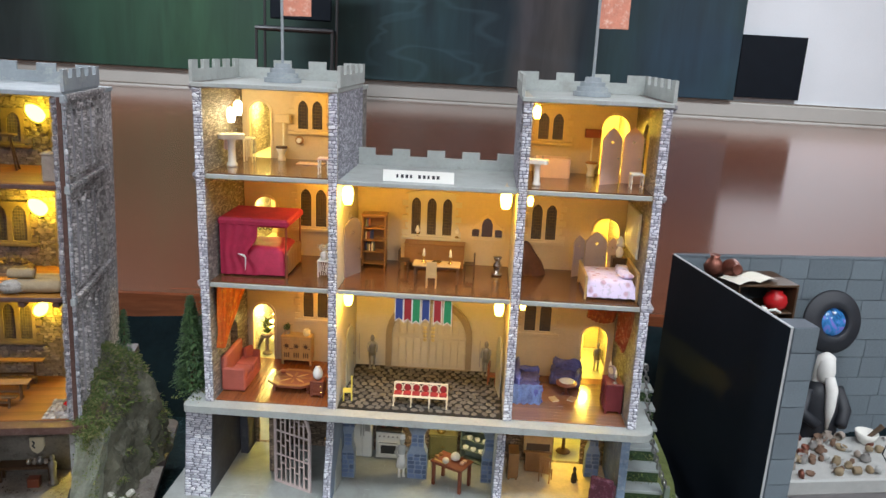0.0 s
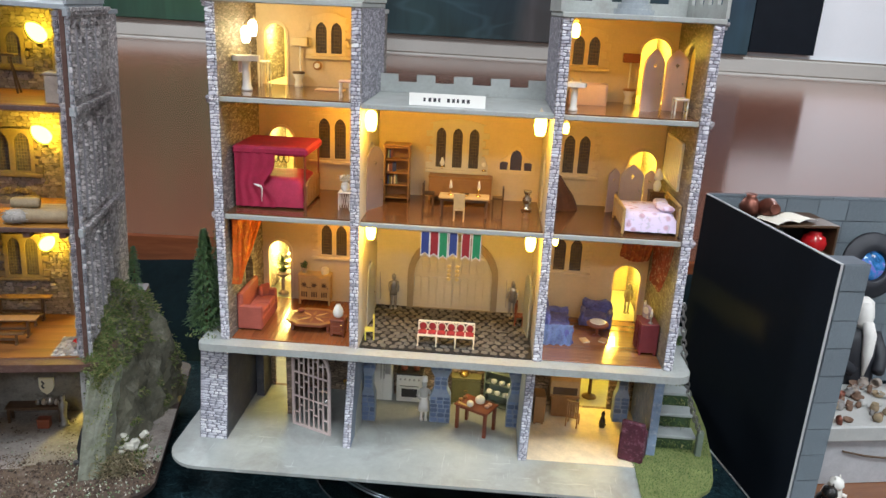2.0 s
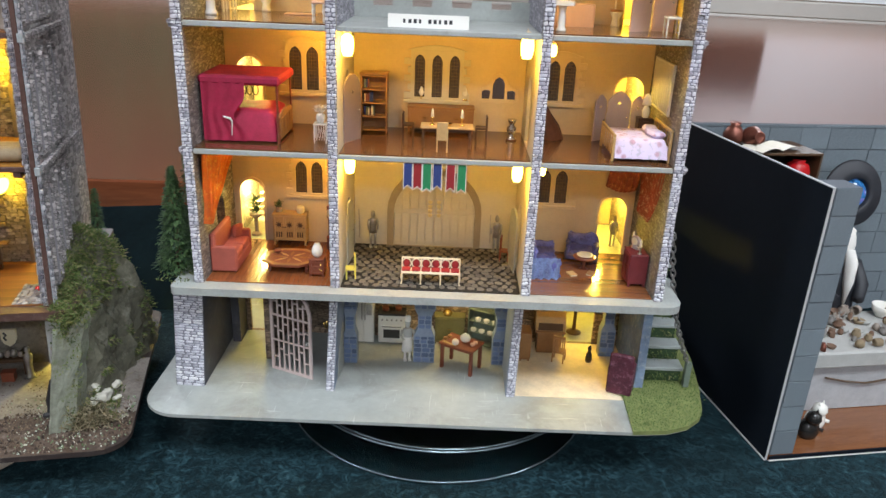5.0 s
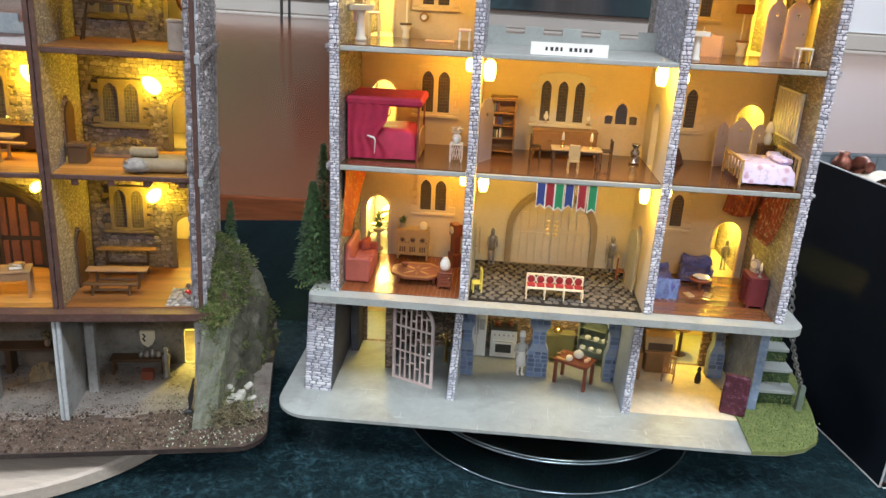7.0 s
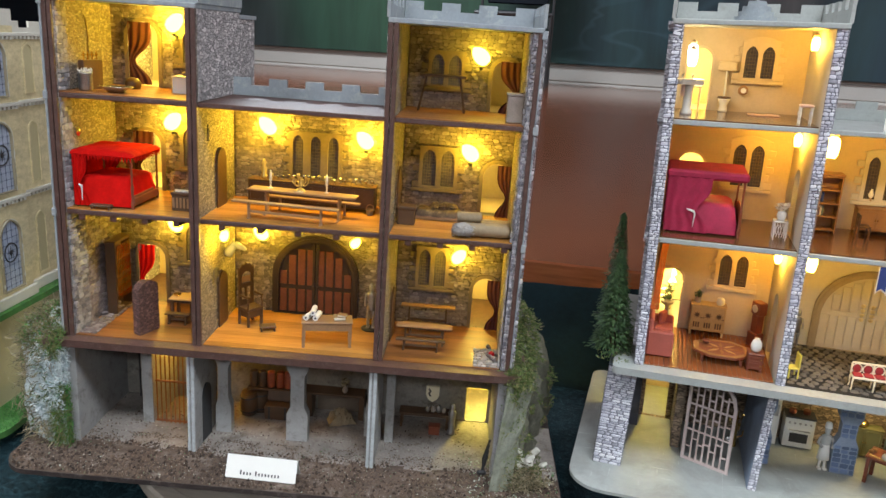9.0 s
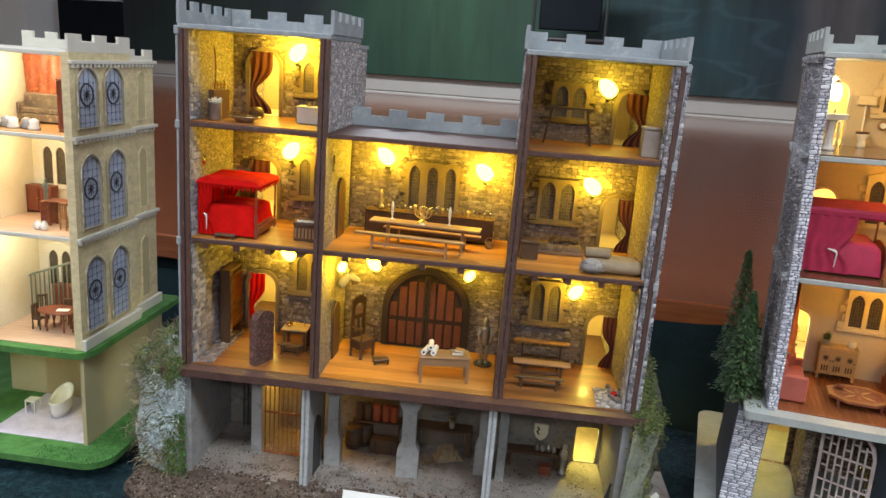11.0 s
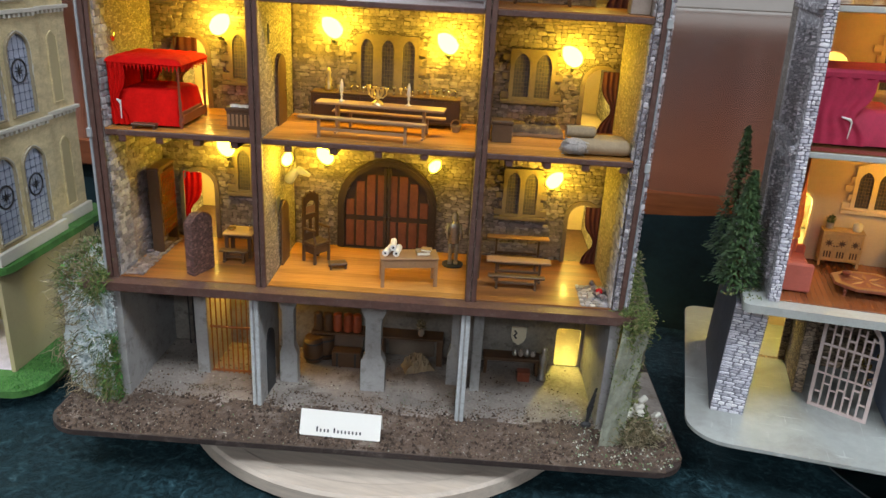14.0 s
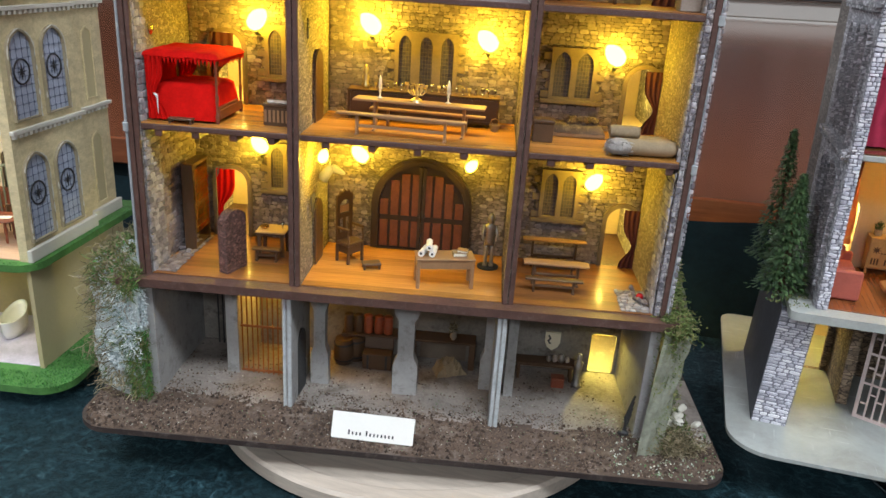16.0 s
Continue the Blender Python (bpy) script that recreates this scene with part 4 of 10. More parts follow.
def conifer(m, h, r, label, seed=3, n=1500):
    t = thing("conifer", m, label, "tree", "model conifers")
    rng = random.Random(seed)
    b = B()
    tube(b, [(0, 0, 0), (1, 0, h * 0.5), (0, 0, h * 0.97)], [r * 0.12, r * 0.08, 0.6], 7)
    part("trunk", b, M["bark"], t)
    b = B()
    for k in range(n):
        z = h * (0.08 + 0.92 * rng.random() ** 1.25)
        rad = r * (1 - z / h) ** 0.85 * (0.75 + 0.4 * noise.noise((z / 9, k % 9, seed)))
        a = rng.uniform(0, 2 * math.pi)
        q = rad * math.sqrt(rng.uniform(0.12, 1))
        c = Vector((q * math.cos(a), q * math.sin(a), z - q * 0.35)) * MM
        out = Vector((math.cos(a + rng.uniform(-0.6, 0.6)), math.sin(a), rng.uniform(-0.7, 0.3))).normalized()
        side = out.cross(Vector((0, 0, 1))).normalized()
        L, W = rng.uniform(3.5, 7) * MM, rng.uniform(0.8, 1.8) * MM
        up = side.cross(out) * rng.uniform(0.3, 1.0) * MM
        v = [b.verts.new(c + side * W + up), b.verts.new(c - side * W + up), b.verts.new(c + out * L * 0.6 - side * W * 0.8), b.verts.new(c + out * L), b.verts.new(c + out * L * 0.6 + side * W * 0.8)]
        b.faces.new(v)
    part("crown", b, M["needles"], t)
    return t


def tufts(name, m, area, n, mat, label, cat, length=(3, 7), seed=1, parent=None):
    """Loose tufts of blades: area(rng) gives a root and an outward direction in mm."""
    rng = random.Random(seed)
    b = B()
    for k in range(n):
        p, d = area(rng)
        d = (Vector(d) + Vector((rng.uniform(-0.7, 0.7), rng.uniform(-0.7, 0.7), rng.uniform(-0.5, 0.7)))).normalized()
        s = d.orthogonal().normalized()
        s.rotate(Matrix.Rotation(rng.uniform(0, 6.28), 3, d))
        L, W = rng.uniform(*length), rng.uniform(0.4, 1.1)
        p = Vector(p)
        bend = Vector((rng.uniform(-1, 1), rng.uniform(-1, 1), -1.2)) * L * 0.25
        q = [p - s * W, p + s * W, p + d * L * 0.6 + s * W * 0.7 + bend * 0.4, p + d * L + bend, p + d * L * 0.6 - s * W * 0.7 + bend * 0.4]
        b.faces.new([b.verts.new(x * MM) for x in q])
    if parent:
        o = part(name, b, mat, parent)
        return tagged(o, label, "", "", "stuff")
    return single(name, b, mat, m, label, cat, kind="stuff")


def crumbs(name, m, x0, x1, y0, y1, z, n, mat, label, size=(0.6, 1.8), seed=2, keep=None):
    rng = random.Random(seed)
    vs, fs = [], []
    for k in range(n):
        x, y = rng.uniform(x0, x1), rng.uniform(y0, y1)
        if keep and not keep(x, y):
            continue
        s = rng.uniform(*size)
        i = len(vs)
        zz = z + keep(x, y) if keep else z
        for px, py, pz in ((-1, -0.6, -0.2), (0.9, -0.8, -0.2), (0.2, 1, -0.2), (rng.uniform(-0.3, 0.3), 0, 0.9)):
            vs.append(((x + px * s * rng.uniform(0.7, 1.2)) * MM, (y + py * s) * MM, (zz + pz * s) * MM))
        fs += [(i, i + 1, i + 3), (i + 1, i + 2, i + 3), (i + 2, i, i + 3)]
    me = bpy.data.meshes.new(name)
    me.from_pydata(vs, [], fs)
    me.materials.append(mat)
    o = new(name, me)
    o.matrix_world = m
    return tagged(o, label, "gravel", kind="stuff")


def letters(x, z, h, n, step, gap_at):
    """Thin upright bars in the place of lettering."""
    out = []
    for k in range(n):
        x0 = x + step * k + (step * 0.8 if k >= gap_at else 0)
        out.append((x0, x0 + step * (0.6 if k % 3 else 0.45), z, z + h))
    return out


def name_card(m, w, h, bars, label, lean=18):
    """A folded card with its writing as bars."""
    t = thing("name_card", m, label, "card")
    b = B()
    mm = Matrix.Rotation(radians(-lean), 4, "X")
    box(b, -w / 2, w / 2, -0.4, 0, 0, h, 0.0, mm)
    part("front_leaf", b, M["card"], t)
    b = B()
    m2 = Matrix.Translation((0, 2 * math.sin(radians(lean)) * h * MM, 0)) @ Matrix.Rotation(radians(lean), 4, "X")
    box(b, -w / 2, w / 2, 0.1, 0.5, 0, h, 0.0, m2)
    part("back_leaf", b, M["card"], t)
    for x0, x1, z0, z1 in bars:
        b = B()
        box(b, x0, x1, -0.62, -0.42, z0, z1, 0.0, mm)
        part("ink_bar", b, M["ink"], t)
    return t


def gothic_door(name, m, w, h, mat, label, quatre=True, point=0.35, th=2):
    """A pointed arched door leaf standing in the xz plane, hinge at x = 0."""
    t = thing(name, m, label, "door")
    b = B()
    hole = []
    if quatre:
        hole = [[(w / 2 + 2.2 * math.cos(radians(a)) * (1 + 0.35 * math.cos(radians(4 * a))), h * 0.74 + 2.2 * math.sin(radians(a)) * (1 + 0.35 * math.cos(radians(4 * a)))) for a in range(0, 360, 24)]]
    plate(b, arch(0, w, 0, h, w * 0.55, 10, point), hole, 0, th)
    part("leaf", b, mat, t)
    b = B()
    lathe(b, ((0.9, 0), (1.3, 0.8), (0.5, 1.6)), 0, 0, 0, 8, m=Matrix.Translation((w * 0.85 * MM, 0, h * 0.45 * MM)) @ Matrix.Rotation(radians(90), 4, "X"))
    part("knob", b, M["silver"], t)
    return t


def stool(m, w, h, mat, label, seat=None):
    t = thing("stool", m, label, "stool")
    b = B()
    box(b, -w / 2, w / 2, -w / 2, w / 2, h - 3, h, 1.0)
    part("seat", b, seat or mat, t)
    legs(t, mat, -w / 2 + 1.5, w / 2 - 1.5, -w / 2 + 1.5, w / 2 - 1.5, h - 3.1, 1.1, True)
    return t


def basin(m, label):
    t = thing("washbasin", m, label, "washbasin")
    b = B()
    lathe(b, ((5.5, 0), (5.8, 2), (4.2, 5), (3.8, 24), (5, 28)), 0, 0, 0, 12)
    part("pedestal", b, M["white_china"], t, smooth=True)
    b = B()
    plate(b, rounded(-13, 13, -8, 9, 5), [rounded(-9, 9, -5.5, 5, 4)], 28.1, 33, "xy")
    plate(b, rounded(-9, 9, -5.5, 5, 4), [], 28.1, 29, "xy")
    part("bowl", b, M["white_china"], t)
    for x in (-5, 5):
        b = B()
        tube(b, [(x, 7, 33), (x, 7, 36), (x, 4, 37)], 0.7, 6)
        part("tap", b, M["silver"], t)
    return t


def toilet(m, label, cistern=True, lid="dark_oak"):
    t = thing("toilet", m, label, "toilet")
    b = B()
    lathe(b, ((6, 0), (5.5, 3), (4.6, 9), (7.6, 15), (8, 17)), 0, -4, 0, 14, 1.15)
    part("bowl", b, M["white_china"], t, smooth=True)
    b = B()
    lathe(b, ((8, 0), (8.4, 1), (8, 2.4), (3, 2.8)), 0, -4, 17.2, 16, 1.15)
    part("lid", b, M[lid], t, smooth=True)
    b = B()
    tube(b, [(0, 6, 16), (0, 6, 52)], 1.2, 7)
    part("flush_pipe", b, M["white_china"], t)
    if cistern:
        b = B()
        box(b, -11, 11, 1, 9, 52.2, 64, 0.8)
        part("cistern", b, M["buff_trim"] if lid == "dark_oak" else M["red_wood"], t)
    return t


# ---- the castle kit ----
XL, X2, X3, XR = (-292, -280), (-123, -111), (114, 126), (279, 291)
ZB, ZF1, ZF2, ZF3, ZR = 10, 165, 335, 479, 592


def stones(parent, mat, x0, x1, z0, z1, yf, rng, h=(6.5, 10.5), w=None, proud=(1.0, 2.6), axis="x", tilt=0.0):
    """Courses of single stones on a face; each stone is a piece of its own on a shared mesh."""
    z = z0
    while z < z1 - 2:
        hh = min(rng.uniform(*h), z1 - z)
        x = x0
        while x < x1 - 1:
            ww = (x1 - x0) if w is None else min(rng.uniform(*w), x1 - x)
            if w and x1 - x - ww < w[0] * 0.5:
                ww = x1 - x
            o = new("stone", STONE[rng.randrange(len(STONE))])
            o.parent = parent
            pr = rng.uniform(*proud)
            c = (x + ww / 2, yf, z + hh / 2)
            sc = Matrix.Diagonal(((ww - 0.5) * MM, pr * MM, (hh - 0.5) * MM, 1))
            t = Matrix.Translation(Vector(c) * MM)
            o.matrix_local = t @ (Matrix.Rotation(radians(90), 4, "Z") if axis == "y" else Matrix()) @ Matrix.Rotation(radians(rng.uniform(-tilt, tilt)), 4, "Y") @ sc
            o.data.materials.append(mat) if not o.data.materials else None
            if o.data.materials[0] != mat:
                o.data = STONE_BY[mat.name][rng.randrange(4)]
            x += ww
        z += hh


def stone_meshes(mat, flat=False):
    out = []
    for k in range(4):
        rr = random.Random(k + 5)
        b = B()
        q = [(-0.5, -0.5), (0.5, -0.5), (0.5, 0.5), (-0.5, 0.5)]
        if not flat:
            q = [(x * rr.uniform(0.84, 1.0), z * rr.uniform(0.84, 1.0)) for x, z in ((-0.5, -0.34), (-0.34, -0.5), (0.05, -0.5), (0.38, -0.5), (0.5, -0.3), (0.5, 0.34), (0.34, 0.5), (-0.06, 0.5), (-0.38, 0.5), (-0.5, 0.3))]
        f = [(x * rr.uniform(0.68, 0.9), z * rr.uniform(0.6, 0.9)) for x, z in q]
        if flat:
            f = [(x * 0.982, z * 0.965) for x, z in q]
        back = [b.verts.new((x, 0.4, z)) for x, z in q]
        mid = [b.verts.new((x * rr.uniform(0.9, 1), -0.45, z * rr.uniform(0.88, 1))) for x, z in q]
        fr = [b.verts.new((x, -1.0, z)) for x, z in f]
        for a, c in ((back, mid), (mid, fr)):
            for i in range(len(q)):
                j = (i + 1) % len(q)
                b.faces.new((a[i], a[j], c[j], c[i]))
        b.faces.new(fr)
        me = bpy.data.meshes.new("stone")
        b.to_mesh(me)
        b.free()
        me.materials.append(mat)
        out.append(me)
    return out


STONE_BY = {M[k].name: stone_meshes(M[k], k == "block_grey") for k in ("grey_stone", "blue_brick", "block_grey", "mauve_stone")}
STONE = STONE_BY["grey_stone"]


def window(castle, x0, x1, z0, z1, lights, y, mat, pane, quoins=True, proud=3.5, head=True):
    """A gothic window on a back wall: surround with lancet lights, sill, quoins and dark leaded panes."""
    n = lights
    gap = (x1 - x0) * 0.16 if n > 1 else 0
    w = (x1 - x0 - gap * (n - 1)) / n
    m = 5
    holes = [arch(x0 + k * (w + gap), x0 + k * (w + gap) + w, z0, z1, w * 0.75, 8, 0.25) for k in range(n)]
    b = B()
    plate(b, rect(x0 - m, x1 + m, z0 - 3, z1 + 5), holes, y - proud, y)
    if quoins:
        k, z = 0, z0 - 2
        while z < z1 - 4:
            q = 9 if k % 2 == 0 else 4
            box(b, x0 - m - q, x0 - m + 0.2, y - proud + 0.8, y, z, z + 8, 0.5)
            box(b, x1 + m - 0.2, x1 + m + q, y - proud + 0.8, y, z, z + 8, 0.5)
            z, k = z + 11, k + 1
    box(b, x0 - m - 9, x1 + m + 9, y - proud - 1.5, y, z0 - 8, z0 - 3.2, 0.6)
    if head:
        plate(b, [(x0 - m - 4, z1 + 5.2)] + [(x1 + m + 4, z1 + 5.2)] + [(x1 - (x1 - x0) * t, z1 + 8 + 4 * math.sin(math.pi * t)) for t in (0, 0.25, 0.5, 0.75, 1)], [], y - proud - 0.7, y)
    win = part("window", b, mat, castle)
    for h in holes:
        b = B()
        plate(b, [(u, v) for u, v in h], [], y - 1.2, y - 0.4)
        part("pane", b, pane, win, "dark leaded glass pane")
    return win


def lancets(castle, x, y, z0, z1, mat, pane, side=1, proud=2.0):
    """A lancet on a side wall (plane x), y the range."""
    y0, y1 = y
    b = B()
    w = y1 - y0
    o = arch(y0 - 2.5, y1 + 2.5, z0 - 2, z1 + 3, w / 2 + 2, 8, 0.2)
    h = arch(y0, y1, z0, z1, w / 2, 8, 0.2)
    plate(b, o, [h], x, x + side * proud, "yz")
    win = part("window", b, mat, castle)
    b = B()
    plate(b, h, [], x, x + side * 0.6, "yz")
    part("pane", b, pane, win)


def merlons(length, hi, low, n, start=0.0):
    """The outline of a battlement along u, from 0 to length, with n merlons."""
    out = [(0, 0), (length, 0)]
    step = length / (2 * n - 1)
    u = length
    for k in range(n):
        out += [(u, hi), (u - step, hi)]
        u -= step
        if k < n - 1:
            out += [(u, low), (u - step, low)]
            u -= step
    return out


def battlement(castle, kind, a, b_, c, z, mat, n, hi=26, low=15, th=4):
    b = B()
    out = [(u + a, v + z) for u, v in merlons(b_ - a, hi, low, n)]
    plate(b, out, [], c, c + th, kind)
    return part("battlement", b, mat, castle)


def floor_strip(castle, name, x0, x1, y0, y1, z, mat, n, along):
    """Single floor planks laid side by side on a slab."""
    rng = random.Random(int(x0 + z))
    span = (x1 - x0) if along == "y" else (y1 - y0)
    cache = {}
    p = 0.0
    w = span / n
    gap = 0.16 if n > 20 else 0.03
    for k in range(n):
        key = k % 3
        if key not in cache:
            b = B()
            if along == "y":
                box(b, gap, w - gap, 0, y1 - y0, 0, 1.4, 0.12)
            else:
                box(b, 0, x1 - x0, gap, w - gap, 0, 1.4, 0.12)
            me = bpy.data.meshes.new("plank")
            b.to_mesh(me)
            b.free()
            me.materials.append(mat)
            cache[key] = me
        o = new("plank", cache[key])
        o.parent = castle
        o.matrix_local = pose((x0 + (p if along == "y" else 0)) * MM, (y0 + (p if along == "x" else 0)) * MM, z * MM)
        p += w


def torch(castle, frame_m, x, y, z, power=1.0, lean=0.0, scale=1.0):
    """A wall torch: dark holder and a bright flame-shaped bulb, enlarged to stand for its bloom."""
    s = scale
    b = B()
    m = Matrix.Translation((x * MM, y * MM, z * MM)) @ Matrix.Rotation(radians(lean), 4, "Y")
    lathe(b, ((2.4 * s, -7.2 * s), (5.2 * s, -5.2 * s), (6.7 * s, -1), (6.4 * s, 3.6 * s), (4.8 * s, 7.4 * s), (2.6 * s, 9.8 * s), (0.5 * s, 11.2 * s)), 0, 0, 0, 10, m=m)
    sh = part("lamp_flame", b, M["flame"], castle, "glowing yellow flame bulb", smooth=True)
    sh.visible_shadow = False
    b = B()
    tube(b, [(x, y, z - 7.2 * s), (x, y + 2, z - 9.5 * s), (x, y + 9 * s, z - 11 * s)], [2.4 * s, 1.5 * s, 1.1 * s], 8)
    part("torch_holder", b, M["iron"], castle)
    warm_light(frame_m, x, y - 6, z - 1, LAMP_W * power, GOLDEN, 0.006)


def wall_lamp(castle, frame_m, x, y, z, side=0, power=1.0, mat="bulb", color=WARM, scale=1.0):
    """A small lantern: bracket, cap and glowing shade."""
    s = scale
    b = B()
    lathe(b, ((3.2 * s, 0), (4.4 * s, 3 * s), (5.0 * s, 9 * s), (4.4 * s, 14 * s), (2.2 * s, 16 * s)), x, y, z - 8 * s, 10)
    sh = part("lamp_shade", b, M[mat], castle, "glowing warm lamp shade", smooth=True)
    sh.visible_shadow = False
    b = B()
    lathe(b, ((2.4 * s, 0), (3.6 * s, 1.5 * s), (0.6, 4 * s)), x, y, z + 8.4 * s, 8)
    tube(b, [(x, y, z + 10 * s), (x, y + 5 * s, z + 13 * s), (x, y + 9 * s, z + 8 * s)], 0.8, 6)
    part("lamp_bracket", b, M["buff_trim"], castle)
    warm_light(frame_m, x, y - 1, z - 1, LAMP_W * power * 1.15, color, 0.004 * s)


def shell(castle, F, mats, depth, rear, doors, arches, J=False):
    """Walls, floors and roofs of one castle. arches: per storey and bay the openings of the back wall."""
    wall_m, slab_m, edge_m, back_m, roof_m = mats
    walls = {}
    zt = {0: (ZB, ZF1 - 10), 1: (ZF1, ZF2 - 6), 2: (ZF2, ZF3 - 6), 3: (ZF3, ZR - 6)}
    # outer and inner uprights over the three storeys
    for name, (x0, x1), top in (("left_wall", XL, ZR), ("left_partition", X2, ZR), ("right_partition", X3, ZR), ("right_wall", XR, ZR)):
        holes = doors.get(name, [])
        b = B()
        plate(b, rect(0, depth + 24, ZF1, top), holes, x0 + 0.5, x1 - 0.5, "yz")
        walls[name] = part("wall", b, wall_m[name], castle)
    # back walls, bay by bay and storey by storey
    bays = {"L": (XL[1], X2[0]), "C": (X2[1], X3[0]), "R": (X3[1], XR[0])}
    for bay, (x0, x1) in bays.items():
        for st in (1, 2, 3):
            if bay == "C" and st == 3:
                continue
            z0, z1 = zt[st]
            b = B()
            plate(b, rect(x0 - 0.3, x1 + 0.3, z0, z1), arches.get((bay, st), []), depth, depth + 6)
            part("back_wall", b, back_m[(bay, st)], castle)
    # slabs
    b = B()
    plate(b, rounded(-318, 314, -18, depth + 130, (8, 22, 4, 4)), [], ZF1 - 10, ZF1 - 0.2, "xy")
    part("main_floor_board", b, slab_m, castle)
    for st, z in ((2, ZF2), (3, ZF3)):
        for bay, (x0, x1) in bays.items():
            b = B()
            box(b, x0 + 0.1, x1 - 0.1, 0.5, depth + 24, z - 6, z - 0.2, 0.6)
            part("floor_board", b, slab_m, castle)
    for bay in "LR":
        x0, x1 = bays[bay]
        b = B()
        box(b, x0 - 13, x1 + 13, -3, depth + 28, ZR - 6, ZR, 0.8)
        part("roof", b, roof_m, castle)
        xl, xr = x0 - 12, x1 + 12
        battlement(castle, "yz", 0, depth + 26, xl - 3, ZR + 0.2, roof_m, 5)
        battlement(castle, "yz", 0, depth + 26, xr - 1, ZR + 0.2, roof_m, 5)
        battlement(castle, "xz", xl + 1.5, xr - 1.5, depth + 22, ZR + 0.2, roof_m, 4)
    battlement(castle, "xz", X2[1] + 0.4, X3[0] - 0.4, depth - 8, ZF3 + 0.1, roof_m, 5, 24, 14)
    # stair towers behind, lit from inside
    for bay, (x0, x1) in bays.items():
        if bay == "C":
            continue
        xo = x0 - 4 if bay == "L" else x1 + 4
        xi = x1 if bay == "L" else x0
        a0, a1 = min(xo, xi), max(xo, xi)
        for q in ((a0, a0 + 5, depth + 24.3, rear), (a1 - 5, a1, depth + 24.3, rear), (a0, a1, rear + 0.2, rear + 6)):
            b = B()
            box(b, *q, ZF1, ZR - 14)
            part("stair_tower_wall", b, edge_m, castle)
        b = B()
        box(b, a0 - 2, a1 + 2, depth + 28.3, rear + 9, ZR - 13.8, ZR - 8)
        part("roof", b, roof_m, castle)
        b = B()
        box(b, a0 + 5.2, a1 - 5.2, rear - 1.5, rear, ZF1, ZR - 16)
        part("stair_wall", b, M["buff_wall"], castle)
        for z in (ZF2, ZF3):
            b = B()
            box(b, a0 + 5.2, a1 - 5.2, depth + 24.3, rear - 2, z - 6, z - 0.2)
            part("landing", b, M["buff_trim"], castle)
    b = B()
    box(b, X2[0], X3[1], depth + 6.3, depth + 12, ZF1, ZF3)
    part("outer_wall", b, edge_m, castle)
    return walls, bays, zt


def stair(castle, cx, cy, z, h, mat, n=8, r=30, a0=200, sweep=150):
    """A winder of small wooden treads round a newel."""
    b = B()
    tube(b, [(cx, cy, z), (cx, cy, z + h)], 2.2, 8)
    st = part("spiral_stair", b, mat, castle)
    for k in range(n):
        b = B()
        a = radians(a0 + sweep * k / n)
        a2 = radians(a0 + sweep * (k + 1.15) / n)
        zz = z + h * (k + 1) / (n + 2)
        plate(b, [(cx, cy), (cx + r * math.cos(a), cy + r * math.sin(a)), (cx + r * math.cos(a2), cy + r * math.sin(a2))], [], zz - 2.2, zz, "xy")
        part("tread", b, mat, st)


# ---- the grey castle ----
DK = 152
K = thing("dollhouse", FK, "grey stone-clad castle dollhouse with four floors and lit warm rooms", "dollhouse", "castle dollhouses")
archK = {("L", 1): [arch(-271.4, -239.0, ZF1 + 0.2, 255.1)], ("R", 1): [arch(231.4, 269.8, ZF1 + 0.2, 251.1)],
         ("L", 2): [arch(-265.5, -232.1, ZF2 + 0.2, 422.4)], ("R", 2): [arch(234.4, 270.8, ZF2 + 0.2, 416.4)],
         ("L", 3): [arch(-269.5, -239.0, ZF3 + 0.2, 560.1)], ("R", 3): [arch(232.4, 270.8, ZF3 + 0.2, 564.0)],
         ("C", 1): []}
doorK = {"left_partition": [arch(70, 108, ZF1 + 0.2, 255), arch(70, 108, ZF2 + 0.2, 420)], "right_partition": [arch(70, 108, ZF1 + 0.2, 255), arch(70, 108, ZF2 + 0.2, 420)],
         "right_wall": [arch(60, 100, ZF3 + 0.2, 560)], "left_wall": [arch(70, 105, ZF1 + 20, 250)]}
wmK = {"left_wall": M["stone_paper"], "left_partition": M["pale_wall"], "right_partition": M["pale_wall"], "right_wall": M["stone_paper"]}
bmK = {(b_, s_): M["buff_wall"] for b_ in "LCR" for s_ in (1, 2, 3)}
bmK[("C", 1)] = M["pale_wall"]
wallsK, bays, zt = shell(K, FK, (wmK, M["grey_paint"], M["stone_paper"], bmK, M["grey_paint"]), DK, 285, doorK, archK)
for (bay, st), (x0, x1, z0, z1, n) in {("L", 1): (-192.7, -155.3, 239.3, 284.6, 2), ("R", 1): (143.8, 183.2, 239.3, 286.6, 2), ("L", 2): (-195.7, -157.3, 382.0, 438.1, 2), ("R", 2): (143.8, 179.2, 381.0, 433.2, 2),
                                       ("C", 2): (-31.3, 27.7, 379.1, 434.2, 3), ("L", 3): (-198.6, -163.2, 524.7, 565.0, 2), ("R", 3): (143.8, 178.3, 526.7, 563.1, 2)}.items():
    window(K, x0, x1, z0, z1, n, DK, M["buff_trim"] if bay != "C" else M["pale_wall"], M["pane"])
rngk = random.Random(11)
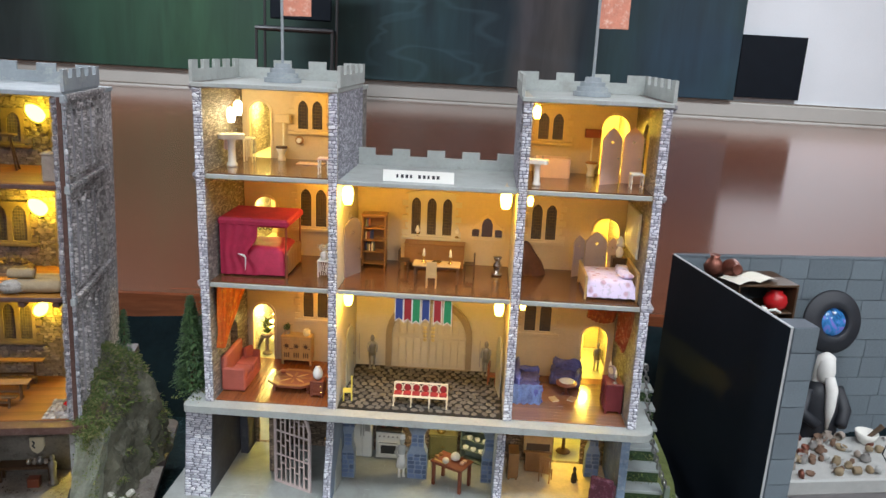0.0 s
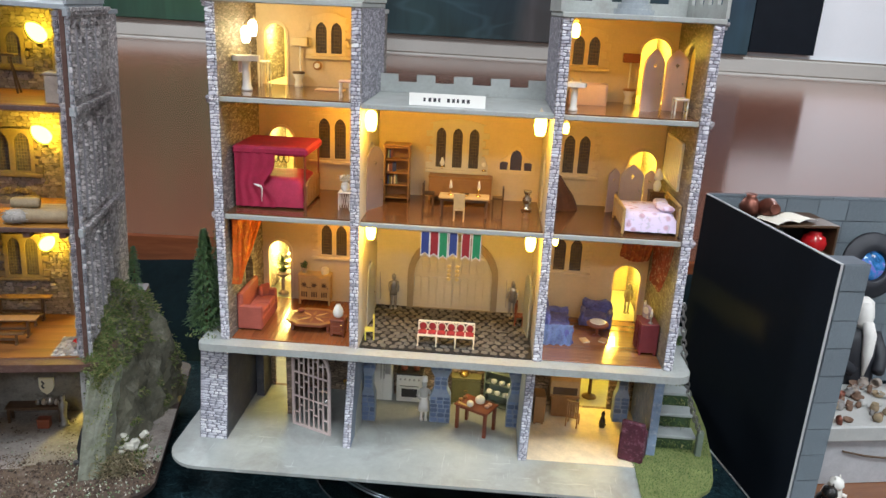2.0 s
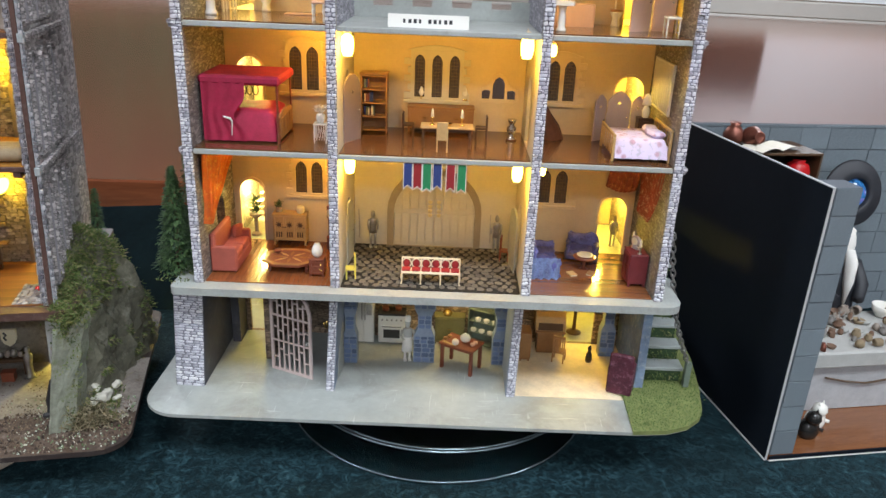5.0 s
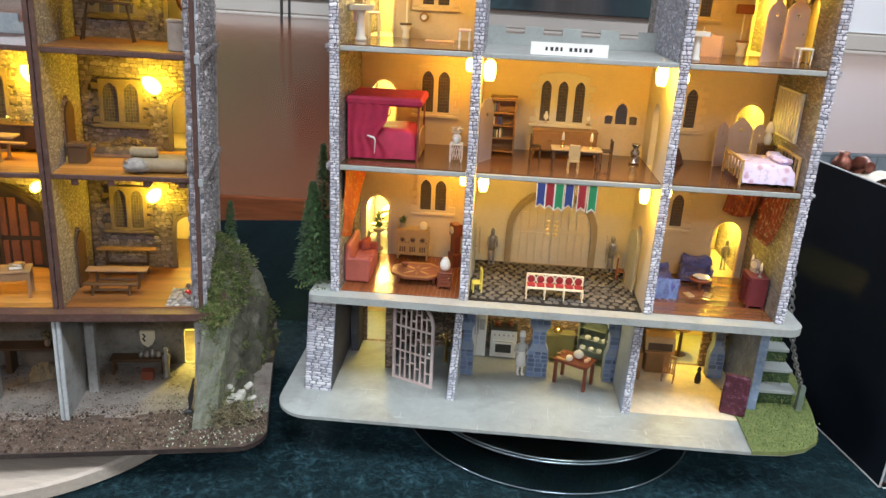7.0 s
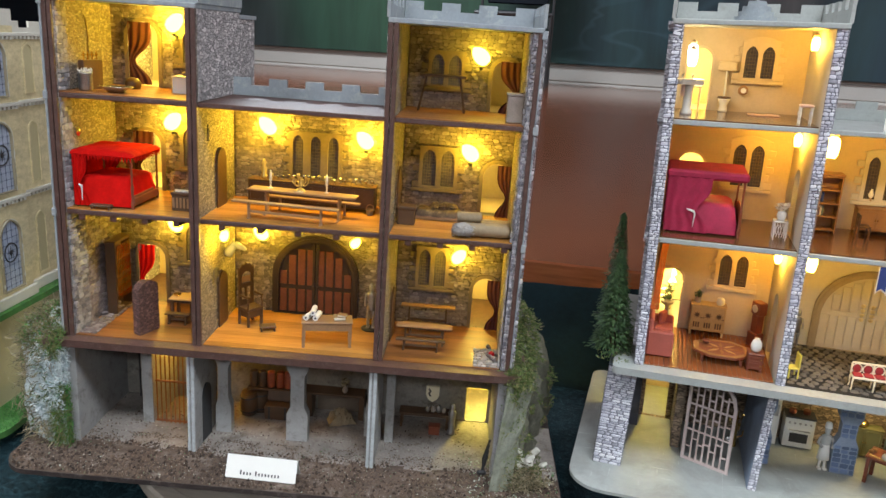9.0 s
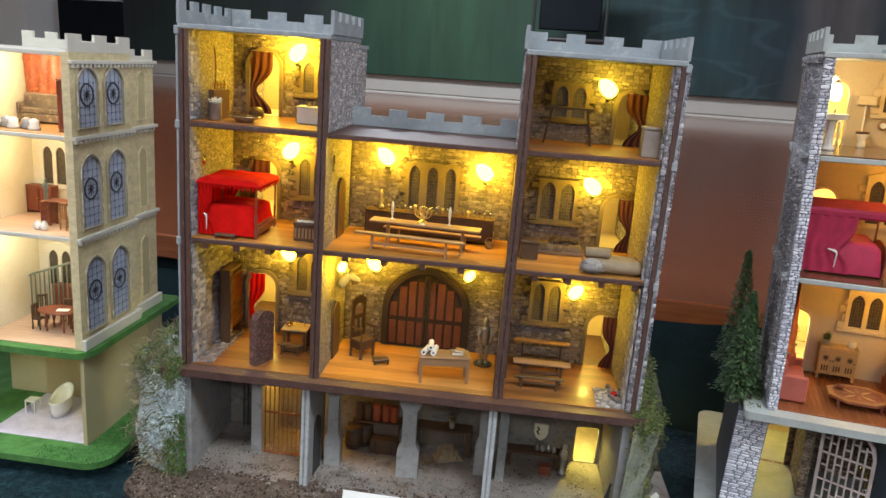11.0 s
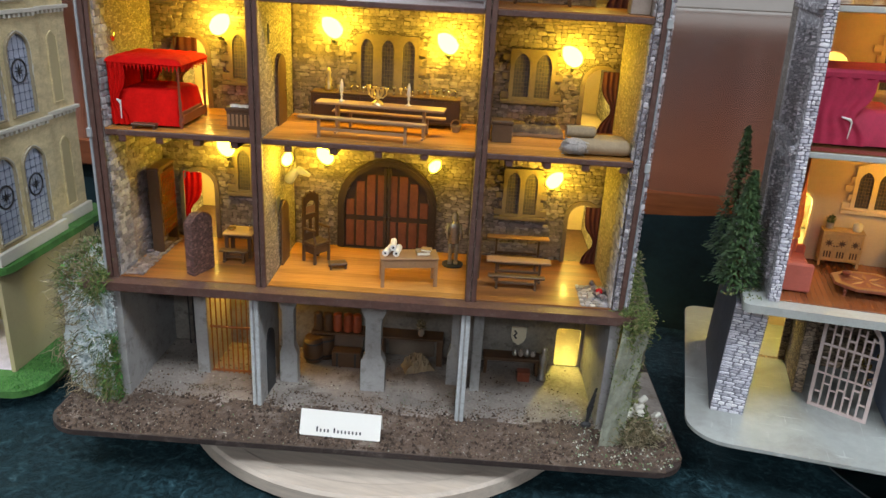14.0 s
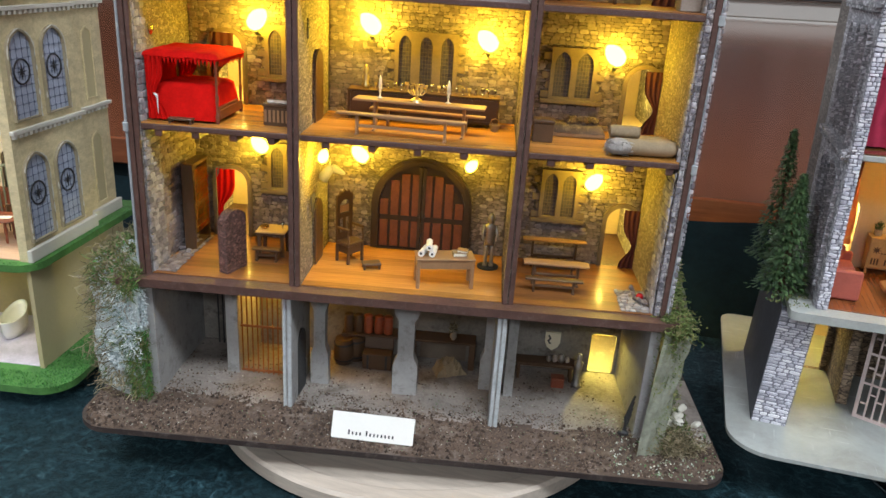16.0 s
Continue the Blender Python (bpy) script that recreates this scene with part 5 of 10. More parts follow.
for nm, (x0, x1) in (("left_wall", XL), ("left_partition", X2), ("right_partition", X3), ("right_wall", XR)):
    b = B()
    box(b, x0 + 0.3, x1 - 0.3, -0.5, 0.4, ZF1 + 0.2, ZR - 6.3)
    part("mortar_strip", b, M["mortar"], wallsK[nm])
    stones(wallsK[nm], M["grey_stone"], x0, x1, ZF1, ZR - 6, -0.3, rngk, (1.9, 5.6), (3.0, 10.5), (0.4, 3.2), tilt=15)
FLOORS = ((1, "L", "red_plank", 26, "y"), (1, "R", "chestnut_plank", 16, "x"), (2, "L", "brown_varnish", 1, "x"), (2, "C", "brown_varnish", 1, "x"), (2, "R", "brown_varnish", 1, "x"), (3, "L", "brown_varnish", 1, "x"), (3, "R", "brown_varnish", 1, "x"))
for st, bay, mat, n, al in FLOORS:
    x0, x1 = bays[bay]
    floor_strip(K, "plank", x0 + 0.6, x1 - 0.6, 3.5, DK - 0.5, (0, ZF1, ZF2, ZF3)[st], M[mat], n, al)
# base board with basement uprights
b = B()
plate(b, rounded(-360, 300, -60, 310, (48, 2, 2, 20), 8)[:9] + [(264, -58), (305, -54), (334, -42), (354, -24), (364, -3), (376, 50), (388, 130), (392, 200), (392, 310)] + rounded(-360, 300, -60, 310, (48, 2, 2, 20), 8)[27:], [], 5.5, ZB, "xy")
part("base_board", b, M["base_grey"], K)


def upright(castle, mat, x0, x1, y0, y1, stone=None, rng=None, lean=0.0, **k):
    """A basement wall; lean tilts it, in degrees, towards +x at its top."""
    b = B()
    box(b, x0, x1, y0, y1, ZB, ZF1 - 10.2 + (2 if lean else 0), 0.4)
    o = part("basement_wall", b, mat, castle)
    if lean:
        piv = Matrix.Translation((x0 * MM, 0, ZB * MM))
        o.matrix_local = piv @ Matrix.Rotation(radians(lean), 4, "Y") @ piv.inverted()
    if stone:
        b = B()
        box(b, x0 + 0.3, x1 - 0.3, y0 - 0.4, y0 + 0.3, ZB + 0.2, ZF1 - 10.6)
        part("mortar_strip", b, M["mortar"], o)
        stones(o, stone, x0, x1, ZB, ZF1 - 10.5, y0, rng, **k)
    return o


upright(K, M["dark_slate"], -332, -294, 8, 190, M["grey_stone"], rngk, 3.4, h=(2.6, 5.4), w=(6, 15), proud=(0.5, 1.8), tilt=5)
upright(K, M["slate_blue"], -133, -122, 9, 150, M["grey_stone"], rngk, 3.0, h=(2.2, 4.6), w=(3.5, 9), proud=(0.6, 2.8), tilt=12)
upright(K, M["slate_blue"], 107, 119, 12, 150, M["grey_stone"], rngk, 1.0, h=(2.2, 4.6), w=(3.5, 9), proud=(0.6, 2.8), tilt=12)
M["blue_mottle"] = paint("blue_mottle", (0.20, 0.27, 0.38), 0.7, 0.4, 40, 240, 0.4, dirt=(0.42, 0.45, 0.48))
upright(K, M["blue_mottle"], 285, 297, 44, 190)
b = B()
plate(b, rect(-293.8, 285, ZB, ZF1 - 10.2), [arch(-272, -238, ZB + 0.2, 112, 14), rect(205, 248, ZB + 0.2, 122)], 168, 174)
part("basement_back_wall", b, M["brown_stone_paper"], K)
b = B()
box(b, -292, 292, 280, 286, ZB, ZF1 - 10.2)
part("basement_outer_wall", b, M["buff_wall"], K)
for x, y, z, p, s_ in ((-102, 22, 457, 1.45, 1.5), (101, 22, 462, 1.35, 1.5), (-101, 26, 317, 1.3, 1.3), (101, 26, 315, 1.25, 1.3),
                       (-129, 80, 570, 0.9, 1.0), (-129, 90, 455, 1.3, 1.0), (-129, 88, 304, 1.2, 1.0), (133, 34, 572, 1.2, 1.0), (133, 40, 458, 1.0, 0.8), (133, 40, 316, 0.8, 0.8)):
    wall_lamp(K, FK, x, y, z, 0, p, scale=s_)
for x, z, p in ((-258, 228, 3.0), (250, 228, 1.5), (-256, 405, 1.6), (250, 405, 1.8), (-256, 550, 1.5), (250, 555, 2.2), (-256, 120, 0.9), (226, 130, 1.6)):
    warm_light(FK, x, 215, z, LAMP_W * p * 2.2, (1.0, 0.76, 0.20) if x < 0 else (1.0, 0.70, 0.08), 0.006)

# ---- the brown-framed castle ----
M["dark_base"] = paint("dark_base", (0.035, 0.024, 0.021), 0.6, 0.4, 30, 300, 0.4, dirt=(0.10, 0.08, 0.07))
DJ = 140
J = thing("dollhouse", FJ, "ruined castle dollhouse with dark wooden edges and rough stone rooms", "dollhouse", "castle dollhouses")
archJ = {("L", 1): [arch(-253, -213, ZF1 + 0.2, 255)], ("R", 1): [arch(238, 276, ZF1 + 0.2, 244)], ("L", 2): [arch(-252, -214, ZF2 + 0.2, 420)], ("R", 2): [arch(239, 276.5, ZF2 + 0.2, 411)],
         ("L", 3): [arch(-255, -214, ZF3 + 0.2, 566)], ("R", 3): [arch(240, 277, ZF3 + 0.2, 550)]}
doorJ = {"left_partition": [arch(60, 92, ZF1 + 0.2, 245), arch(60, 92, ZF2 + 0.2, 415)], "right_partition": [arch(60, 92, ZF1 + 0.2, 245), arch(60, 92, ZF2 + 0.2, 415)]}
wmJ = {"left_wall": M["j_outer"], "left_partition": M["roughcast"], "right_partition": M["roughcast"], "right_wall": M["j_outer"]}
bmJ = {(b_, s_): M["j_plaster"] for b_ in "LCR" for s_ in (1, 2, 3)}
wallsJ, _, _ = shell(J, FJ, (wmJ, M["dark_frame"], M["j_outer"], bmJ, M["j_roof"]), DJ, 270, doorJ, archJ, True)
WINJ = {("L", 1): (-182, -146, 234, 286, 2), ("R", 1): (158, 196, 226, 280, 2), ("L", 2): (-182, -146, 374, 426, 2), ("R", 2): (154, 198, 373, 424, 2),
        ("C", 2): (-28, 36, 371, 430, 3), ("R", 3): (158, 198, 512, 552, 2), ("L", 3): (-180, -146, 516, 556, 2)}
for (bay, st), (x0, x1, z0, z1, n) in WINJ.items():
    window(J, x0, x1, z0, z1, n, DJ, M["j_trim"], M["pane_brown"], True, 4.0, False)
for nm, (x0, x1) in (("left_wall", XL), ("left_partition", X2), ("right_partition", X3), ("right_wall", XR)):
    for e0, e1 in ((x0, x0 + 5.4), (x1 - 5.4, x1)):
        if e0 == XR[0]:
            stones(wallsJ[nm], M["mauve_stone"], e0, e1, ZF1 + 0.5, ZR - 6, -0.3, rngk, (3, 7), (2.6, 5.4), (0.6, 2.6), tilt=10)
            continue
        b = B()
        box(b, e0, e1, -3.5, 0, ZF1, ZR - 6, 0.5)
        part("edge_post", b, M["dark_frame"], J)
for x0, x1 in ((-295, -292.3), (291.3, 294)):
    b = B()
    box(b, x0, x1, -4, 6, ZF1, ZR - 4, 0.6)
    for z in (ZF2 - 4, ZF3 - 4, ZR - 8):
        box(b, x0 - 1.5, x1 + 1.5, -5.5, 8, z - 5, z + 5, 0.8)
    cs = part("corner_strip", b, M["j_roof"], J)
    if x0 > 0:
        stones(cs, M["mauve_stone"], x0 + 0.2, x1 + 2.6, ZF1, ZR - 4, -3.6, rngk, (3, 8), (2.6, 5), (0.4, 1.6), tilt=8)
for st, bay in ((1, "L"), (1, "C"), (1, "R"), (2, "L"), (2, "C"), (2, "R"), (3, "L"), (3, "R")):
    x0, x1 = bays[bay]
    floor_strip(J, "plank", x0 + 0.6, x1 - 0.6, 1.0, DJ - 0.5, (0, ZF1, ZF2, ZF3)[st], M["pine_plank" if bay == "C" or st == 2 else "dim_pine"], 11, "x")
b = B()
plate(b, rounded(-352, 372, -80, 300, (40, 40, 20, 20), 8), [], 3.5, ZB, "xy")
part("base_board", b, M["dark_base"], J)
for x0, x1, y0, y1 in ((-292, -281, -2, 150), (-131, -120, -6, 80), (111, 122, -8, 70), (279, 291, -4, 150)):
    o = upright(J, M["j_post"], x0, x1, y0, y1)
    if -200 < x0 < 200:
        for e0, e1 in ((x0 + 0.6, x0 + 4.2), (x1 - 4.8, x1 - 0.6)):
            b = B()
            box(b, e0, e1, y0 - 1.6, y0 - 0.1, ZB + 0.3, ZF1 - 10.5, 0.4)
            part("post_strip", b, M["pale_post"], o, "pale blue-grey painted strip")
b = B()
plate(b, rect(-281, 279, ZB, ZF1 - 10.2), [rounded(242, 275, ZB + 0.6, 67, (4, 4, 4, 4))], 142, 148)
part("basement_back_wall", b, M["j_cave"], J)
b = B()
box(b, -292, 292, 255, 260, ZB, ZF1 - 10.2)
part("basement_outer_wall", b, M["buff_wall"], J)
for x, z, p in ((-190, 290, 1.2), (-67, 288, 1.2), (213, 276, 0.95), (66, 284, 0.4), (-192, 436, 1.3), (-58, 440, 1.4), (76, 430, 1.5), (220, 424, 1.3), (-186, 566, 1.4), (224, 552, 1.2)):
    torch(J, FJ, x, DJ - 18, z, p * (2.9 if z > 500 and x < 0 else 0.5 if z > 500 else 1.8 if z > 400 and x < 90 else 1.35), -48 if x % 3 else 42, 0.95 if x == 66 else 1.3 if z < 300 else 1.5)
torch(J, FJ, -98, 52, 300, 0.9, 20, 0.9)
for x, z, p in ((-233, 240, 1.5), (252, 236, 1.2), (-233, 400, 1.4), (256, 385, 0.35), (-233, 545, 1.6), (256, 530, 0.12), (267, 58, 3.6)):
    warm_light(FJ, x, 200, z, LAMP_W * p * 1.9, (1.0, 0.72, 0.12) if z > 100 else (1.0, 0.84, 0.16), 0.006)
# turntables
b = B()
lathe(b, ((271, 0), (278, 4), (279, 21), (276, 25), (257, 25), (255, 24), (255, 0)), 0, 0, 0, 96)
tj = thing("turntable", pose(-0.757, 0.044, TABLE), "pale wooden round turntable under the brown castle", "turntable")
part("ring", b, M["turntable_wood"], tj)
b = B()
lathe(b, ((253, 20), (254.5, 23), (60.5, 23.2), (60.5, 20)), 0, 0, 0, 96)
part("disc", b, M["turntable_wood"], tj)
b = B()
lathe(b, ((60, 23.3), (60, 51), (10, 51), (10, 23.3)), 0, 0, 0, 40)
part("hub", b, M["turntable_wood"], tj)
M["acrylic_rim"] = paint("acrylic_rim", (0.26, 0.32, 0.35), 0.12, 0.1, 30, 300, 0.05, metal=0.7, spec=0.9)
tt = thing("turntable", pose(0, 0, TABLE), "clear acrylic round turntable with bright polished rims under the grey castle", "turntable")
for nm, r, z, th, rims in (("lower_disc", 221, 3.6, 3.0, ((0.4, -0.8, 1.2),)), ("upper_disc", 216, 50, 5.0, ((0.6, -4.4, 1.5), (0.2, -0.4, 1.0)))):
    b = B()
    lathe(b, ((60, z - th), (r, z - th), (r, z), (60, z)), 16, 145, 0, 96)
    d = part(nm, b, M["acrylic"], tt)
    for dr_, dz, w_ in rims:
        b = B()
        tube(b, [(16 + (r + dr_) * math.cos(a), 145 + (r + dr_) * math.sin(a), z + dz) for a in [i * math.pi / 60 for i in range(121)]], w_, 6)
        part("rim", b, M["acrylic_rim"], d, "polished bright rim", smooth=True)
b = B()
lathe(b, ((70, 0.4), (70, 68), (30, 68), (30, 0.4)), 16, 145, 0, 40)
part("hub", b, M["black_board"], tt)

# ---- the yellow castle ----
Y = thing("dollhouse", FY, "yellow sandstone castle dollhouse with traceried side windows", "dollhouse", "castle dollhouses")
DY, RY = 150, 240
ZY = (10, 165, 335, 479, 592)
for (x0, x1) in ((114, 126), (279, 291)):
    b = B()
    plate(b, rect(0, DY + 4, 165, 592), [], x0, x1, "yz")
    part("wall", b, M["y_wall"] if x1 > 200 else M["y_room"], Y)
for z0, z1 in ((10, 155), (165, 329), (335, 473), (479, 586)):
    b = B()
    box(b, 126, 279, DY - 6, DY, z0, z1)
    part("back_wall", b, M["mustard_wall" if z0 == 10 else "y_room"], Y)
for z in (335, 479, 592):
    b = B()
    box(b, -120, 279, 0.5, DY, z - 6, z, 0.6)
    part("floor_board", b, M["y_trim"], Y)
b = B()
box(b, -120, 114, DY - 6, DY, 165, 479)
part("back_wall", b, M["y_room"], Y)
b = B()
box(b, 120, 281, DY + 4.2, RY, 165, 575)
part("stair_tower", b, M["y_wall"], Y)
for z in (330, 474, 577):
    for x0, x1, y0, y1 in ((291.2, 297, -2, DY + 6), (281.2, 287, DY + 6.2, RY + 4)):
        b = B()
        box(b, x0, x1, y0, y1, z, z + 5, 0.5)
        yy = y0 + 3
        while yy < y1 - 5:
            box(b, x0, x1 - 1, yy, yy + 5, z - 5, z - 0.2, 0.4)
            yy += 10
        part("string_course", b, M["y_trim"], Y)
for x0, x1, y0, y1 in ((291.2, 298, -2, DY + 6), (281.2, 288, DY + 6.2, RY + 4)):
    b = B()
    box(b, x0, x1, y0, y1, 165, 182, 1)
    part("plinth", b, M["y_trim"], Y)
for z0, z1 in ((190, 300), (346, 450), (490, 572)):
    for y0, y1 in ((13, 59), (79, 125)):
        lancets(Y, 291, (y0, y1), z0, z1, M["y_recess_shade"], M["pale_pane"], 1, 4.5)
    lancets(Y, 281, (190, 212), z0, z1 - 8, M["y_wall"], M["y_base"])
for z0, z1 in ((190, 300), (346, 450), (490, 572)):
    for y0, y1 in ((13, 59), (79, 125)):
        yc, zc = (y0 + y1) / 2, (z0 + z1) / 2 + 4
        # thin lattice with a knot at each crossing, and a star in a ring
        top = lambda dy: z1 - 24 + math.sqrt(529 - dy * dy)
        bars = [((yc + dy, yc + dy), (z0, top(dy))) for dy in (-16.5, -5.5, 5.5, 16.5)]
        levels = [z0 + 6 + 11 * k for k in range(int((z1 - z0 - 18) / 11) + 1)]
        bars += [((y0, y1), (zz, zz)) for zz in levels]
        for (ya, yb), (za, zb) in bars:
            b = B()
            tube(b, [(292.0, ya, za), (292.0, yb, zb)], 0.36, 4)
            part("glazing_bar", b, M["slate_lead"], Y)
        b = B()
        for zz in levels:
            for dy in (-16.5, -5.5, 5.5, 16.5):
                box(b, 291.9, 292.6, yc + dy - 1.1, yc + dy + 1.1, zz - 1.5, zz + 1.5, 0.2)
        part("lattice", b, M["slate_lead"], Y)
        b = B()
        tube(b, [(292.4, yc + 15 * math.cos(a), zc + 15 * math.sin(a)) for a in [i * math.pi / 12 for i in range(25)]], 1.15, 5)
        part("tracery", b, M["iron"], Y)
        for k in range(4):
            a = k * math.pi / 4 + math.pi / 2
            rad = 10 if k % 2 == 0 else 6
            b = B()
            tube(b, [(292.4, yc - rad * math.cos(a), zc - rad * math.sin(a)), (292.4, yc, zc), (292.4, yc + rad * math.cos(a), zc + rad * math.sin(a))], [0.3, 1.3, 0.3], 4)
            part("tracery", b, M["iron"], Y)
        # chipped white edge of the reveal
        b = B()
        edge = arch(y0 - 2.2, y1 + 2.2, z0 - 2, z1 + 3, 25, 10, 0.2)
        pts = []
        for (ya, za), (yb, zb) in zip(edge[1:], edge[2:] + edge[:1]):
            m_ = max(1, int(math.hypot(yb - ya, zb - za) / 6))
            pts += [(295.0, ya + (yb - ya) * k / m_, za + (zb - za) * k / m_) for k in range(m_)]
        tube(b, [(x, y + 0.8 * noise.noise((y / 5, z / 5, 1)), z) for x, y, z in pts], [max(0.15, (0.9 if y > yc else 0.1) + 1.9 * noise.noise((y / 7, z / 7, 4))) for x, y, z in pts], 6)
        part("chipped_edge", b, M["y_trim"], Y)
battlement(Y, "yz", 0, DY + 4, 287, 592.2, M["y_trim"], 3, 24, 14)
battlement(Y, "yz", DY + 8, RY, 277, 575.2, M["y_trim"], 2, 24, 14)
battlement(Y, "xz", 116, 290, DY, 592.2, M["y_trim"], 5, 24, 14)
for x0, x1, y0, y1 in ((285, 291, 0, RY - 6), (60, 285, DY - 6, DY)):
    b = B()
    box(b, x0, x1, y0, y1, 10, 155, 0.3)
    part("basement_wall", b, M["y_base"], Y)
b = B()
plate(b, rounded(-330, 305, -14, RY + 40, (4, 30, 4, 4)), [], 155.2, 164.8, "xy")
part("main_floor_board", b, M["lawn_green"], Y)
b = B()
plate(b, rounded(-330, 345, -48, RY + 60, (4, 40, 4, 4)), [], 0, 10, "xy")
part("base_board", b, M["lawn_green"], Y)
for z, p, c in ((575, 3.8, (1.0, 0.84, 0.52)), (455, 1.8, (1.0, 0.78, 0.45)), (310, 1.5, (1.0, 0.88, 0.62)), (140, 0.9, (1.0, 0.85, 0.5))):
    warm_light(FY, 190, 50, z, LAMP_W * p, c, 0.006)

b = B()
lathe(b, ((118, 0.5), (120, 2), (120, 17), (118, 19), (20, 19), (20, 0.5)), 0, 0, 0, 48)
single("turntable", b, M["black_board"], pose(-1.52, -0.02, TABLE), "low dark round turntable under the yellow castle", "turntable")
# ---- the grey block room ----
R = thing("room_box", FB, "open room box with grey block walls and black side", "room box")
b = B()
box(b, -4, -0.2, 0, 356, 1.5, 389, 0.2)
sp = part("side_panel", b, M["black_board"], R, "smooth black outer side panel")
for q in ((-4, 0, 0, 356, 389.1, 390.3), (-4, -1.2, -1.4, -0.1, 0, 390.3), (-5.5, -4.1, -1.4, 356, 0, 1.8)):
    b = B()
    box(b, *q)
    part("edge_trim", b, M["edge_grey"], sp, "thin white board edge")
b = B()
box(b, 0.2, 520, -4.4, -2.2, 0, 2.2)
part("front_trim", b, M["card"], R, "thin white board edge")
b = B()
box(b, 0.2, 520, -4.2, -2.2, 2.3, 7.6)
part("front_strip", b, M["black_board"], R)
b = B()
box(b, 0.2, 520, 350, 358, 0, 391)
bw = part("back_wall", b, M["block_joint"], R)
b = B()
box(b, 0.4, 36, 0, 34, 8, 390)
pl = part("pillar", b, M["block_joint"], R)
b = B()
box(b, 0.4, 520, -2, 349.8, 0, 8)
part("floor_board", b, M["chestnut_plank"], R)
rb = random.Random(4)
stones(bw, M["block_grey"], 1, 520, 8, 391, 350, rb, h=(34, 42), w=(48, 88), proud=(1.6, 1.9))
stones(pl, M["block_grey"], 0.6, 36, 8, 390, 0, rb, h=(38, 39), w=None, proud=(1.4, 2.0))

# ---- grey castle: hall ----
F1, F2, F3 = ZF1 + 1.45, ZF2 + 1.45, ZF3 + 1.45
rc = random.Random(21)
b = B()
box(b, X2[1] + 0.4, X3[0] - 0.4, 2, DK - 0.4, ZF1, ZF1 + 1.2)
cob = part("cobbled_floor", b, M["cobble_joint"], K)
cob_mesh = []
for k in range(6):
    b = B()
    n = rc.choice((5, 6, 6, 7))
    rr = [rc.uniform(0.82, 1.08) for _ in range(n)]
    low = [b.verts.new((rr[i] * math.cos(2 * math.pi * i / n) * 0.5, rr[i] * math.sin(2 * math.pi * i / n) * 0.5, 0)) for i in range(n)]
    top = [b.verts.new((v.co.x * 0.78, v.co.y * 0.78, 1)) for v in low]
    for i in range(n):
        b.faces.new((low[i], low[(i + 1) % n], top[(i + 1) % n], top[i]))
    b.faces.new(top)
    me = bpy.data.meshes.new("cobble")
    b.to_mesh(me)
    b.free()
    me.materials.append(M["cobble"])
    cob_mesh.append(me)
rows, per = 14, 18
for j in range(rows):
    for i in range(per):
        x = -110 + 223 * (i + 0.5 + (0.5 if j % 2 else 0)) / (per + 0.5) + rc.uniform(-1.3, 1.3)
        y = 6 + 142 * (j + 0.5) / rows + rc.uniform(-1.2, 1.2)
        if x > 111:
            continue
        o = new("cobble", cob_mesh[rc.randrange(6)])
        o.parent = cob
        o.matrix_local = pose(x * MM, y * MM, (ZF1 + 1.2) * MM, 0, 0, rc.uniform(0, 360)) @ Matrix.Diagonal((rc.uniform(10.4, 13.4) * MM, rc.uniform(8.7, 10.5) * MM, rc.uniform(1.0, 1.8) * MM, 1))


